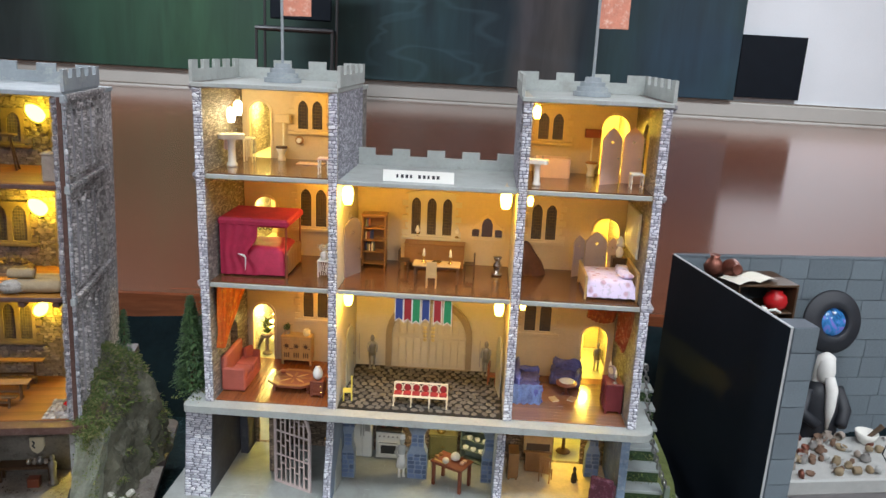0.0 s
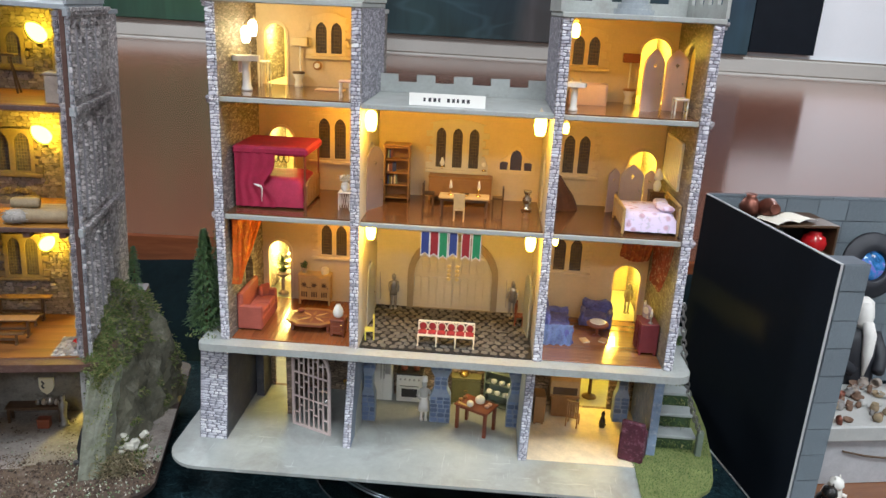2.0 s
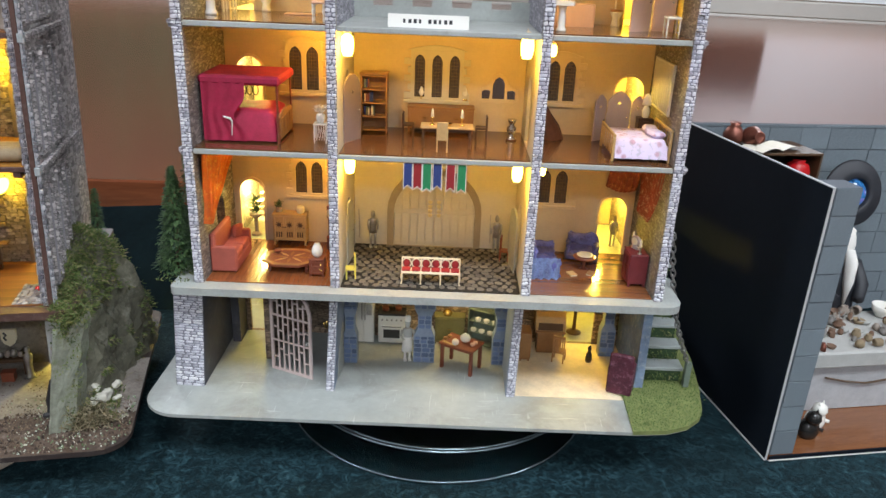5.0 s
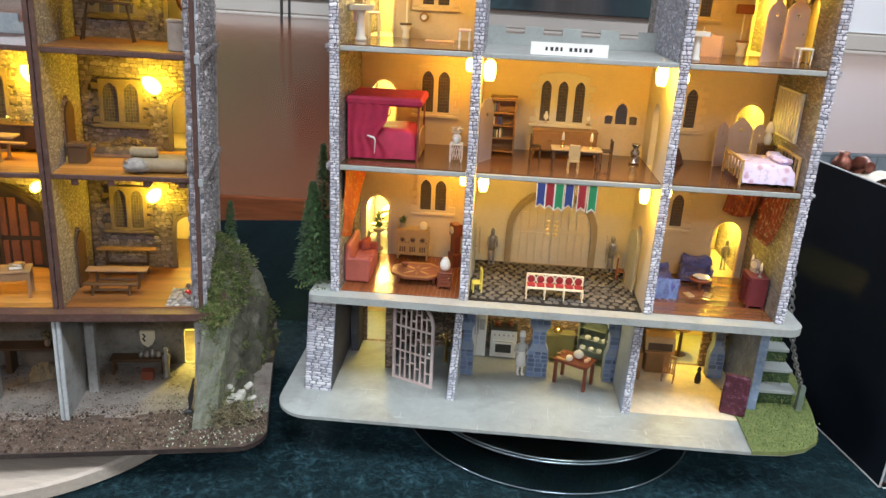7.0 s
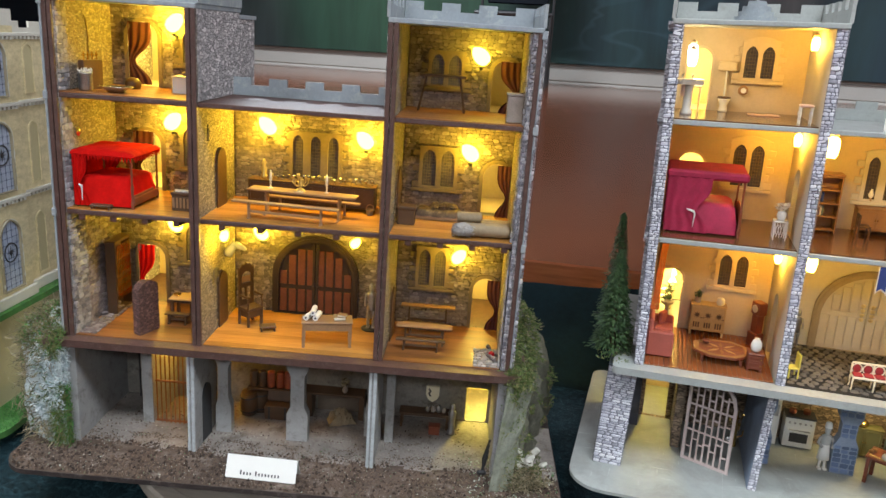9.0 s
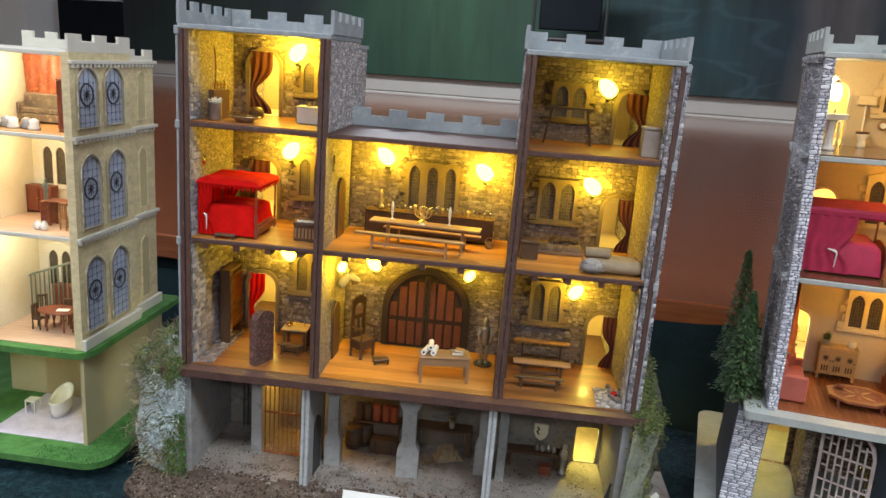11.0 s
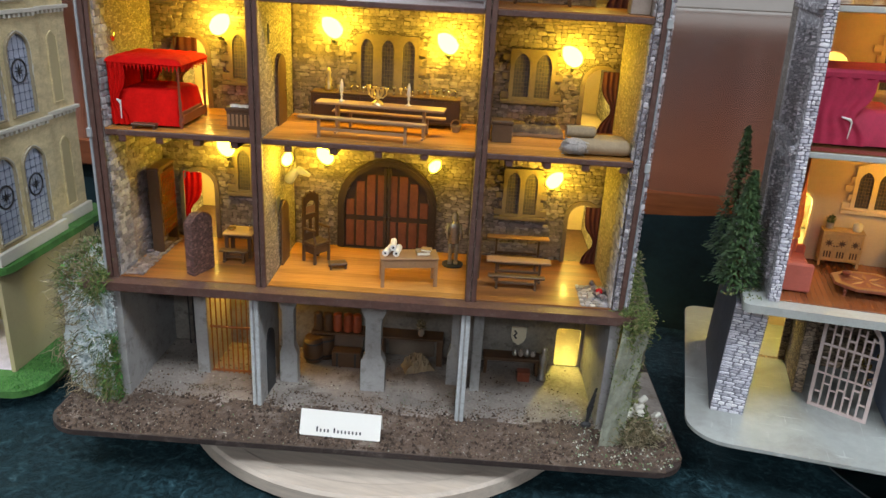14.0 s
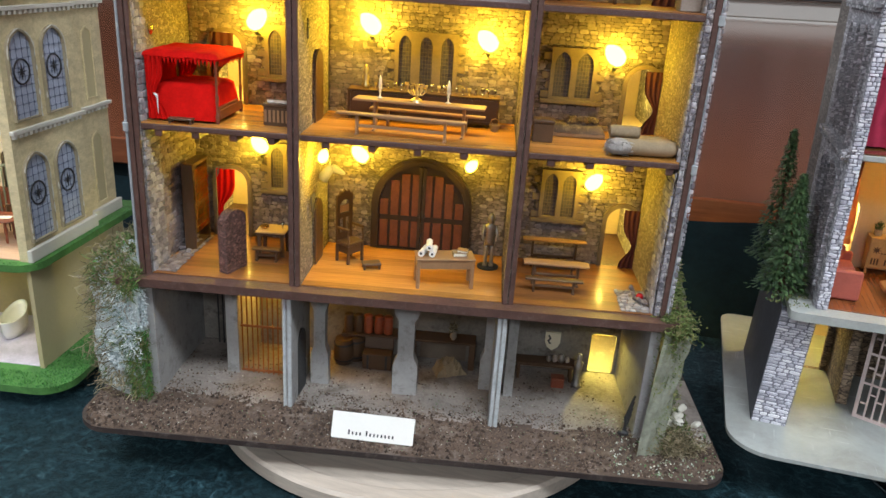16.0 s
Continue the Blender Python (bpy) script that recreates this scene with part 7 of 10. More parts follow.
for x, y, tn, w_, h_ in ((204, 118, 30, 18, 60), (221, 127.5, 4, 31, 66), (253, 129, -48, 17, 60)):
    gothic_door("folding_screen", at(FK, x, y, F2, tn), w_, h_, M["mauve_door"], "pointed folding screen panel with a pierced quatrefoil", True, 0.75)
t = thing("wall_lattice", at(FK, 278.4, 130, F2 + 50, -90), "tall pale grey slatted panel hung on the stone wall", "panel")
b = B()
plate(b, rect(0, 84, 0, 60), [rect(2.5, 81.5, 2.5, 57.5)], -3, 0)
part("frame", b, M["y_trim"], t)
for k in range(9):
    b = B()
    box(b, 5 + 8.8 * k, 9.4 + 8.8 * k, -2.4, -0.4, 2.6, 57.4, 0.4)
    part("slat", b, M["y_trim"], t)
b = B()
box(b, 2.6, 81.4, -0.3, 0.8, 2.6, 57.4)
part("back_panel", b, M["dark_oak"], t)
# ---- grey castle: bathrooms ----
basin(at(FK, -266, 62, F3, 20) @ Matrix.Scale(1.3, 4), "white china pedestal washbasin by the wall")
stool(at(FK, -256.7, 107.6, F3), 15, 34, M["cream_paint"], "cream turned-leg stool by the basin")
toilet(at(FK, -219, 139.6, F3), "old white toilet with a dark lid and high cistern")
b = B()
box(b, -19, 19, -10, 10, 0, 1.6, 0.6)
single("bath_mat", b, M["pink_china"], at(FK, -171, 110.8, F3), "thick pink bath mat on the dark floor", "mat")
stool(at(FK, -135, 32, F3), 15, 22, M["white_china"], "white stool with a pink padded seat", M["pink_china"])
t = thing("roll_holder", at(FK, -196, DK - 3, F3 + 28), "toilet roll in a round wooden holder", "roll holder")
b = B()
lathe(b, ((6, 0), (6.4, 1.2), (5, 2)), 0, 0, 0, 16, m=Matrix.Rotation(radians(90), 4, "X"))
part("plate", b, M["oak"], t)
b = B()
lathe(b, ((3.4, 0), (3.4, 5)), 0, 0, 0, 12, m=Matrix.Translation((0, -2.2 * MM, 0)) @ Matrix.Rotation(radians(90), 4, "X"))
part("roll", b, M["white_china"], t)
# two glowing shades: one a lamp, one standing for its reflection in a mirror
for y, z in ((92, 555), (64, 548)):
    wall_lamp(K, FK, -266, y, z, 0, 0.3, "white_bulb", (1.0, 0.78, 0.35), 1.2)
drape("towel", at(FK, -275, 58, F3 + 40, 20), 12, 18, M["pink_china"], "pink hand towel hanging from the basin", 2, 1.2)
t = thing("bathtub", at(FK, 165, 112.4, F3), "pink panelled bathtub by the wall", "bathtub")
b = B()
plate(b, rounded(-26, 22, -14, 14, 4), [rounded(-22, 18, -11, 11, 4)], 0, 26, "xy")
plate(b, rounded(-22, 18, -11, 11, 4), [], 4, 6, "xy")
part("tub", b, M["pink_china"], t)
basin(at(FK, 138, 32, F3, -15), "white china washbasin on thin legs")
toilet(at(FK, 219.3, 138, F3), "white toilet with a wooden seat and cistern", True, "oak")
for k, (x, y, tn) in enumerate(((222, 60, 34), (252, 84, -8))):
    gothic_door("folding_screen", at(FK, x, y, F3, tn), 33 - 7 * k, 74, M["pink_china"], "pointed pink folding screen panel with a pierced quatrefoil", True, 0.75)
stool(at(FK, 266, 46, F3), 17, 20, M["white_china"], "small white carved stool by the arch")
# ---- grey castle: undercroft ----
t = thing("barred_gate", at(FK, -216, 60, ZB, -24), "pale wooden barred gate standing open", "gate")
b = B()
gw, gh = 66, 130
outer = [(0, 0), (gw, 0), (gw, gh - 34), (gw - 4, gh - 18), (gw - 14, gh - 6), (gw - 26, gh), (0, gh)]
innr = [(4, 4), (gw - 4, 4), (gw - 4, gh - 34), (gw - 8, gh - 20), (gw - 16, gh - 10), (gw - 26, gh - 4), (4, gh - 4)]
plate(b, outer, [innr], 0, 3)
part("gate_frame", b, M["gate_wood"], t)
for k in range(6):
    x = 4 + 58 * (k + 1) / 7
    b = B()
    box(b, x - 1.1, x + 1.1, 0.5, 2.5, 4, gh - (6 if x < 40 else 10 + (x - 40) * 0.8), 0.2)
    part("bar", b, M["gate_wood"], t)
for z in (46, 84):
    b = B()
    box(b, 4, gw - 4, -0.2, 0.45, z, z + 3, 0.1)
    part("rail", b, M["gate_wood"], t)
for k in range(7):
    for z in ((20, 66, 104), (30, 58, 96))[k % 2]:
        b = B()
        box(b, 5.2 + 8.28 * k, 11.2 + 8.28 * k, 0.6, 2.4, z + (k % 3) * 3, z + 2.4 + (k % 3) * 3, 0.2)
        part("cross_piece", b, M["gate_wood"], t)
b = B()
lathe(b, ((2, 0), (3, 1.5), (1.2, 3.4)), 0, 0, 0, 10, m=Matrix.Translation((60 * MM, 0, 54 * MM)) @ Matrix.Rotation(radians(90), 4, "X"))
part("knob", b, M["silver"], t)
upright(K, M["brown_stone_paper"], -230, -218, 84, 167.6)
upright(K, M["dark_slate"], -290, -278, 130, 167.6)


def waisted_pillar(castle, x, y, w, mat, stone=None, d=16, head=60):
    """A post with a broad foot and head and a narrow waist."""
    b = B()
    zt_ = ZF1 - 10.3
    out = [(x - w / 2, ZB), (x + w / 2, ZB), (x + w / 2, ZB + 42), (x + w * 0.32, ZB + 54), (x + w * 0.32, zt_ - head - 10), (x + w / 2, zt_ - head), (x + w / 2, zt_), (x - w / 2, zt_), (x - w / 2, zt_ - head), (x - w * 0.32, zt_ - head - 10), (x - w * 0.32, ZB + 54), (x - w / 2, ZB + 42)]
    plate(b, out, [], y, y + d)
    p = part("pillar", b, mat, castle)
    if stone:
        rp = random.Random(int(x))
        stones(p, stone, x - w / 2 + 0.4, x + w / 2 - 0.4, ZB + 1, ZB + 42, y, rp, h=(6, 8), w=(8, 13), proud=(0.7, 1.1))
        stones(p, stone, x - w * 0.32 + 0.4, x + w * 0.32 - 0.4, ZB + 54, zt_ - head - 10, y, rp, h=(6, 8), w=(8, 11), proud=(0.7, 1.1))
        stones(p, stone, x - w / 2 + 0.4, x + w / 2 - 0.4, zt_ - head, zt_ - 1, y, rp, h=(6, 8), w=(8, 13), proud=(0.7, 1.1))


waisted_pillar(K, -6, 92, 30, M["slate_blue"], M["blue_brick"])
waisted_pillar(K, 102, 94, 22, M["slate_blue"], M["blue_brick"])
waisted_pillar(K, -110, 82, 20, M["slate_blue"], M["blue_brick"])
waisted_pillar(K, 262, 130, 22, M["slate_blue"], M["blue_brick"])
t = thing("fridge", at(FK, -98, 154, ZB + 0.1), "white double-door fridge freezer", "fridge")
b = B()
box(b, -15, 15, -9, 11, 0, 92, 1)
part("body", b, M["steel_white"], t)
for x0, x1 in ((-14.6, -0.3), (0.3, 14.6)):
    b = B()
    box(b, x0, x1, -11.2, -9.1, 1, 91, 0.8)
    d = part("door", b, M["steel_white"], t)
    b = B()
    xx = x1 - 2 if x1 < 0 else x0 + 2
    box(b, xx - 0.7, xx + 0.7, -13, -11.4, 38, 66, 0.4)
    part("handle", b, M["pewter"], d)
    if x0 > 0:
        b = B()
        box(b, 4, 12, -11.9, -11.3, 46, 64, 0.3)
        part("dispenser", b, M["pewter"], d)
t = thing("cooker", at(FK, -56, 152, ZB + 0.1), "white kitchen range cooker with knobs", "cooker")
b = B()
box(b, -20, 20, -12, 12, 3, 48, 0.8)
part("body", b, M["steel_white"], t)
b = B()
box(b, -20.5, 20.5, -13, 12.5, 48.1, 51, 0.6)
part("hob", b, M["iron"], t)
b = B()
box(b, -17, 17, -13.4, -12.1, 8, 32, 0.5)
d = part("oven_door", b, M["steel_white"], t)
b = B()
box(b, -12, 12, -13.9, -13.45, 12, 26)
part("oven_window", b, M["iron"], d)
b = B()
tube(b, [(-14, -15, 31), (14, -15, 31)], 0.8, 6)
part("handle", b, M["silver"], d)
for k in range(5):
    b = B()
    lathe(b, ((1.6, 0), (1.4, 1.4)), 0, 0, 0, 10, m=Matrix.Translation(((-14 + 7 * k) * MM, -12.1 * MM, 41 * MM)) @ Matrix.Rotation(radians(90), 4, "X"))
    part("knob", b, M["pewter"], t)
for x, y in ((-10, 0), (9, 2)):
    vase(at(FK, -56 + x, 152 + y, ZB + 51.3), ((4.5, 0), (5, 0.6), (5, 6), (4.4, 6)), M["copper"], "small copper pan on the cooker", "saucepan", "pan")
# cook doll, one plain mesh
b = B()
for x in (-3.4, 3.4):
    lathe(b, ((2.2, 0), (1.6, 3), (2, 20)), x, 0, 0, 8)
    box(b, x - 2.2, x + 2.2, -6, 2, 0, 2.6, 0.6)
lathe(b, ((8.4, 15), (7.4, 26), (6, 38), (7, 46), (6.6, 50), (2, 53)), 0, 0, 0, 14, 0.75)
lathe(b, ((2, 52), (3.8, 56), (3.8, 60), (4.8, 63), (4, 70), (1, 71)), 0, 0, 0, 12)
for k in (-1, 1):
    tube(b, [(7 * k, 0, 48), (10 * k, -1, 40), (6 * k, -7, 36)], [2.2, 2, 1.6], 7)
o = single("cook_doll", b, M["white_cloth"], at(FK, -30, 98, ZB + 0.1, 10), "doll in a grey top and white apron standing in the kitchen", "doll", smooth=True)
o.data.materials.append(M["figure_grey"])
for f in o.data.polygons:
    f.material_index = 1 if 0.036 < f.center.z < 0.062 else 0
table(at(FK, 47, 83, ZB + 0.1, -29), 54, 36, 40, M["red_wood"], "red-brown kitchen table set at an angle", "kitchen_table", r=2.2)
vase(at(FK, 52, 86, ZB + 40.2) @ Matrix.Scale(0.78, 4), ((5, 0), (9, 3), (10, 8), (7, 13), (3, 15), (1.5, 17)), M["white_china"], "round white tureen with a lid", "tureen", "tureen")
vase(at(FK, 38, 76, ZB + 40.2), ((3, 0), (5, 2), (5, 6), (3, 8)), M["white_china"], "small white jug on the kitchen table", "jug", "jug")
for k, (x, y) in enumerate(((30, 96), (24, 90), (62, 74), (66, 80))):
    vase(at(FK, x, y, ZB + 40.2), ((2, 0), (3.4, 1.5), (3.2, 3.4), (1, 4)), M["oak" if k < 2 else "pink_china"], "small bread roll or pie on the table", "pastry", "food")
b = B()
box(b, -11, 11, -2, 2, 0, 0.8, 0.2)
single("bread_board", b, M["pale_oak"], at(FK, 30, 78, ZB + 40.2, -35), "thin wooden bread board", "board")
t = shelves(at(FK, 80, 150, ZB + 0.1, -25), 44, 16, 78, M["sage"], "grey-green kitchen dresser with shelves of crockery", 4, "kitchen_dresser")
for k in range(6):
    vase(at(FK, 66 + 6 * k, 152 - 2.6 * k, ZB + (22.4, 41)[k % 2]), ((3, 0), (4.4, 2), (4.4, 5), (2, 6)), M["white_china"], "small white pot on the dresser shelf", "pot", "pot")
cabinet(at(FK, 30, 156, ZB + 0.1), 46, 18, 46, M["olive"], "olive painted kitchen cupboard", "kitchen_cupboard", 2, 1)
vase(at(FK, 26, 154, ZB + 46.2), ((5, 0), (7, 3), (7.2, 5), (5, 8), (1, 10)), M["gold"], "brass kettle on the cupboard", "kettle", "kettle")
# unseen fill light added to brighten the kitchen; no lamp hangs here
warm_light(FK, 30, 120, 120, LAMP_W * 1.1, (1.0, 0.75, 0.3), 0.004)
t = thing("gilt_tree", at(FK, -142, 118, ZB + 0.1), "small gilt candelabra tree in the corner", "candelabra")
b = B()
tube(b, [(0, 0, 0), (0, 0, 56)], [3, 0.8], 8)
part("stem", b, M["gold"], t)
for k in range(6):
    b = B()
    a = k * 1.05
    z = 14 + 6 * k
    tube(b, [(0, 0, z), (9 * math.cos(a), 9 * math.sin(a), z + 4), (10 * math.cos(a), 10 * math.sin(a), z + 8)], 0.8, 5)
    lathe(b, ((1.6, 0), (2, 3), (0.8, 5)), 10 * math.cos(a), 10 * math.sin(a), z + 8, 6)
    part("branch", b, M["gold"], t)
gothic_door("arched_door", at(FK, -120, 40, ZB + 0.1, 86), 34, 80, M["grey_paint"], "small grey arched door on the partition", False, 0.1)
t = thing("roll_top_desk", at(FK, 178, 142, ZB + 0.1), "orange-brown wooden roll-top desk", "desk")
b = B()
box(b, -18, 18, -8, 10, 0, 34, 0.6)
part("pedestal", b, M["oak"], t)
b = B()
box(b, -22, 22, -12, 10, 34.1, 37, 0.5)
part("worktop", b, M["oak"], t)
b = B()
plate(b, [(-8, 37.2), (10, 37.2), (10, 64), (2, 64), (-4, 58), (-8, 48)], [], -22, 22, "yz")
part("roll_top", b, M["pale_oak"], t)
b = B()
box(b, -18, 18, -9, -8.1, 38, 50, 0.2)
part("letter_rack", b, M["dark_oak"], t)
chair(at(FK, 190, 112, ZB + 0.1, 160), 18, 16, 18, 44, M["oak"], "orange-brown wooden spindle chair by the desk", name="chair", slats=4)
cabinet(at(FK, 140, 120, ZB + 0.1, 90), 28, 16, 46, M["oak"], "orange-brown wooden cupboard by the partition", "cupboard", 2)
b = B()
lathe(b, ((4.5, 0), (5, 6), (4, 13), (2.4, 18), (2.6, 20), (3, 23), (1.4, 26)), 0, 0, 0, 12)
for k in (-1, 1):
    lathe(b, ((1, 0), (0.3, 3)), k * 1.5, 0, 24.5, 5)
tube(b, [(0, 4, 2), (5, 6, 2), (8, 2, 1.5)], 0.9, 6)
single("cat_ornament", b, M["black_glaze"], at(FK, 234, 113, ZB + 0.1, 20), "black seated ornament on the cream floor", "ornament", smooth=True)
armchair(at(FK, 264, 38, ZB + 0.1, 158), 33, 27, 62, M["plum_cloth"], "plum patterned armchair turned to the wall", "armchair")
b = B()
plate(b, rect(119, 284, 14, 166), [], ZB + 0.1, ZB + 0.8, "xy")
single("floor_covering", b, M["fur_cream"], FK, "cream mottled floor covering", "rug")
t = thing("pedestal_table", at(FK, 226, 205, ZB + 0.1), "small dark round pedestal table in the lit doorway", "table")
b = B()
lathe(b, ((12, 0), (10, 2), (3, 5), (2.4, 40), (14, 44), (14, 46)), 0, 0, 0, 16)
part("pedestal", b, M["dark_oak"], t)
wall_lamp(K, FK, 250, 140, 138, 0, 0.6, scale=0.6)
# ---- grey castle: steps, chain, lawn, trees, flags ----
for k in range(6):
    z, y = ZB + 24 + 21 * k, 64 + 24 * k
    b = B()
    box(b, 300, 356, y, y + 26, z - 5, z, 0.8)
    part("step", b, M["tread"], K)
    b = B()
    box(b, 301, 353, y + 2, y + 200 - 24 * k, z - 26, z - 5.2)
    part("riser", b, M["leaf_dark"], K)
tufts("moss_growth", None, lambda r: ((r.uniform(303, 354), 64 + 24 * (k_ := r.randrange(6)) + r.uniform(-4, 3), ZB + 24 + 21 * k_ - r.uniform(6, 24)), (0, -1, 0.3)), 900, M["moss_leaf"], "green moss between the steps", "", (2, 5), 12, K)
b = B()
plate(b, [(262, -58.5), (264.2, -58.8), (305, -54.8), (334.8, -42.6), (355, -24.4), (365, -3.2), (377, 50), (389, 130), (393, 200), (393, 306), (302, 306), (302, 60), (266, 26)], [], ZB - 3, ZB + 2.5, "xy")
part("lawn", b, M["lawn_pale"], K)
tufts("grass_blades", None, lambda r: ((r.uniform(272, 380), r.uniform(-26, 92), ZB + 2), (0, 0, 1)), 10, M["grass"], "short grass", "", (1.5, 3), 13, K)


def in_lawn(x, y):
    return x > 263 and y > -57 + max(0, x - 290) ** 2 * 0.0075 and x < 364 + y * 0.2


vs = []
rg = random.Random(9)
b = B()
for k in range(8000):
    x, y = rg.uniform(262, 386), rg.uniform(-60, 96)
    if not in_lawn(x, y):
        continue
    p = Vector((x, y, ZB + 2.2))
    d = Vector((rg.uniform(-0.6, 0.6), rg.uniform(-0.6, 0.6), 1)).normalized() * rg.uniform(1.5, 3.2)
    s = Vector((rg.uniform(-1, 1), rg.uniform(-1, 1), 0)).normalized() * 0.5
    b.faces.new([b.verts.new(q * MM) for q in (p - s, p + s, p + d)])
tagged(part("turf", b, M["grass"], K), "short pale green turf", kind="stuff")
t = thing("chain", FK, "thin grey metal chain hanging from the castle wall to a post", "chain")
P0, P1 = Vector((304, 38, 238)), Vector((358, 54, 45))
links = 27
for k in range(links):
    u = k / (links - 1)
    p = P0.lerp(P1, u) + Vector((-16 * math.sin(math.pi * u) * 0.4, 0, -10 * math.sin(math.pi * u)))
    b = B()
    ax = (P1 - P0).normalized()
    sd = Vector((0, 1, 0)) if k % 2 else ax.cross(Vector((0, 1, 0))).normalized()
    tube(b, [tuple(p + ax * 6.0 * math.cos(a) + sd * 3.0 * math.sin(a)) for a in [i * math.pi / 5 for i in range(11)]], 1.1, 5)
    part("link", b, M["pewter"], t)
b = B()
tube(b, [(291, 38, 241), (302, 38, 241), (305, 38, 238), (303, 38, 235)], 1.3, 6)
part("hook", b, M["pewter"], t)
b = B()
box(b, 354, 362, 50, 58, ZB + 2, 50, 0.6)
single("chain_post", b, M["sage"], FK, "short mossy wooden post holding the chain", "post")
conifer(at(FK, -324, 40, ZF1), 136, 39, "dark green model conifer on the castle board", 3, 3200)
conifer(at(FK, -330, 128, ZF1), 168, 34, "dark green model conifer on the castle board", 5, 2200)
tufts("moss_patch", FK, lambda r: ((r.uniform(-340, -298), r.uniform(-10, 160), ZF1 + r.uniform(0, 3)), (0, 0, 1)), 500, M["moss_leaf"], "green moss round the foot of the conifers", "moss", (2, 4), 15)
for x in (-200, 204):
    t = thing("flagpole", at(FK, x, 78, ZR + 0.3), "red patterned flag on a grey pole with a stepped base", "flag", "flags on the towers")
    b = B()
    lathe(b, ((24, 0), (24, 6), (20, 6.2), (20, 12), (16, 12.2), (16, 18), (11, 18.2), (10, 24), (3, 24.2)), 0, 0, 0, 20)
    part("base", b, M["j_roof"], t)
    b = B()
    tube(b, [(0, 0, 24), (0, 0, 122)], 1.9, 8)
    part("pole", b, M["j_roof"], t)
    b = B()
    gq = [[b.verts.new(Vector((2 + 36 * i / 8, 1.2 * math.sin(i * 0.8), 84 + 37 * j / 4)) * MM) for i in range(9)] for j in range(5)]
    gr = [[b.verts.new(Vector((2 + 36 * i / 8, 0.8 + 1.2 * math.sin(i * 0.8), 84 + 37 * j / 4)) * MM) for i in range(9)] for j in range(5)]
    for gg in (gq, gr):
        for j in range(4):
            for i in range(8):
                b.faces.new((gg[j][i], gg[j][i + 1], gg[j + 1][i + 1], gg[j + 1][i]))
    part("flag_cloth", b, M["flag_red"], t)
name_card(at(FK, -11, 14, ZF3 + 0.2), 90, 14.5, letters(-28, 5, 4.4, 9, 5.8, 4), "white name card with dark lettering standing on the terrace", 6)
M["dry_moss"] = islands("dry_moss", ((0, (0.06, 0.055, 0.025)), (0.5, (0.19, 0.155, 0.085)), (1, (0.40, 0.34, 0.23))), 0.9, 300, 0.1, 0.1)

# ---- brown castle: rough stone facing of the rooms ----
OUTLINE = ((-0.5, -0.3), (-0.3, -0.5), (0.1, -0.5), (0.4, -0.46), (0.5, -0.2), (0.48, 0.3), (0.28, 0.5), (-0.1, 0.5), (-0.4, 0.44), (-0.5, 0.12))


def facing(castle, x0, x1, z0, z1, y, holes, seed, axis="xz", size=(4.5, 12), rows=(2.7, 5.2), proud=(0.3, 1.5), mat="j_stone"):
    """Irregular courses of small blocks on a wall, left out at its openings; joined, past counting."""
    rng = random.Random(seed)
    vs, fs = [], []
    z = z0
    while z < z1 - 2.4:
        h = min(rng.uniform(*rows), z1 - z)
        x = x0 + rng.uniform(-6, 0)
        while x < x1 - 2:
            w = rng.uniform(*size)
            a, c = max(x, x0), min(x + w, x1)
            x += w
            if c - a < 3:
                continue
            if any(a < q1 and c > q0 and z < r1 and z + h > r0 for q0, q1, r0, r1 in holes):
                continue
            p, zo, hf = rng.uniform(*proud), rng.uniform(-0.6, 0.6), rng.uniform(0.9, 1.2)
            ring = [(sx * rng.uniform(0.9, 1.08), sz * rng.uniform(0.9, 1.12)) for sx, sz in OUTLINE]
            i, m_ = len(vs), len(OUTLINE)
            for d, s in ((0, 1.0), (p * 0.7, 0.95), (p, 0.78)):
                for sx, sz in ring:
                    u = (a + c) / 2 + sx * ((c - a) - 0.2) * s
                    v = z + h / 2 + zo + sz * (h - 0.2) * s * hf
                    dd = d * (1 + 0.25 * sx * p)
                    vs.append((u * MM, (y - dd) * MM, v * MM) if axis == "xz" else (u * MM, v * MM, (y + dd) * MM) if axis == "xy" else ((y + (dd if axis == "yz+" else -dd)) * MM, u * MM, v * MM))
            for k in range(m_):
                n = (k + 1) % m_
                fs += [(i + k, i + n, i + m_ + n, i + m_ + k), (i + m_ + k, i + m_ + n, i + 2 * m_ + n, i + 2 * m_ + k)]
            fs.append(tuple(range(i + 2 * m_, i + 3 * m_)))
        z += h
    me = bpy.data.meshes.new("stone_facing")
    me.from_pydata(vs, [], fs)
    me.materials.append(M[mat])
    o = new("stone_facing", me)
    o.parent = castle
    return tagged(o, "irregular small stone blocks facing the room", kind="stuff")


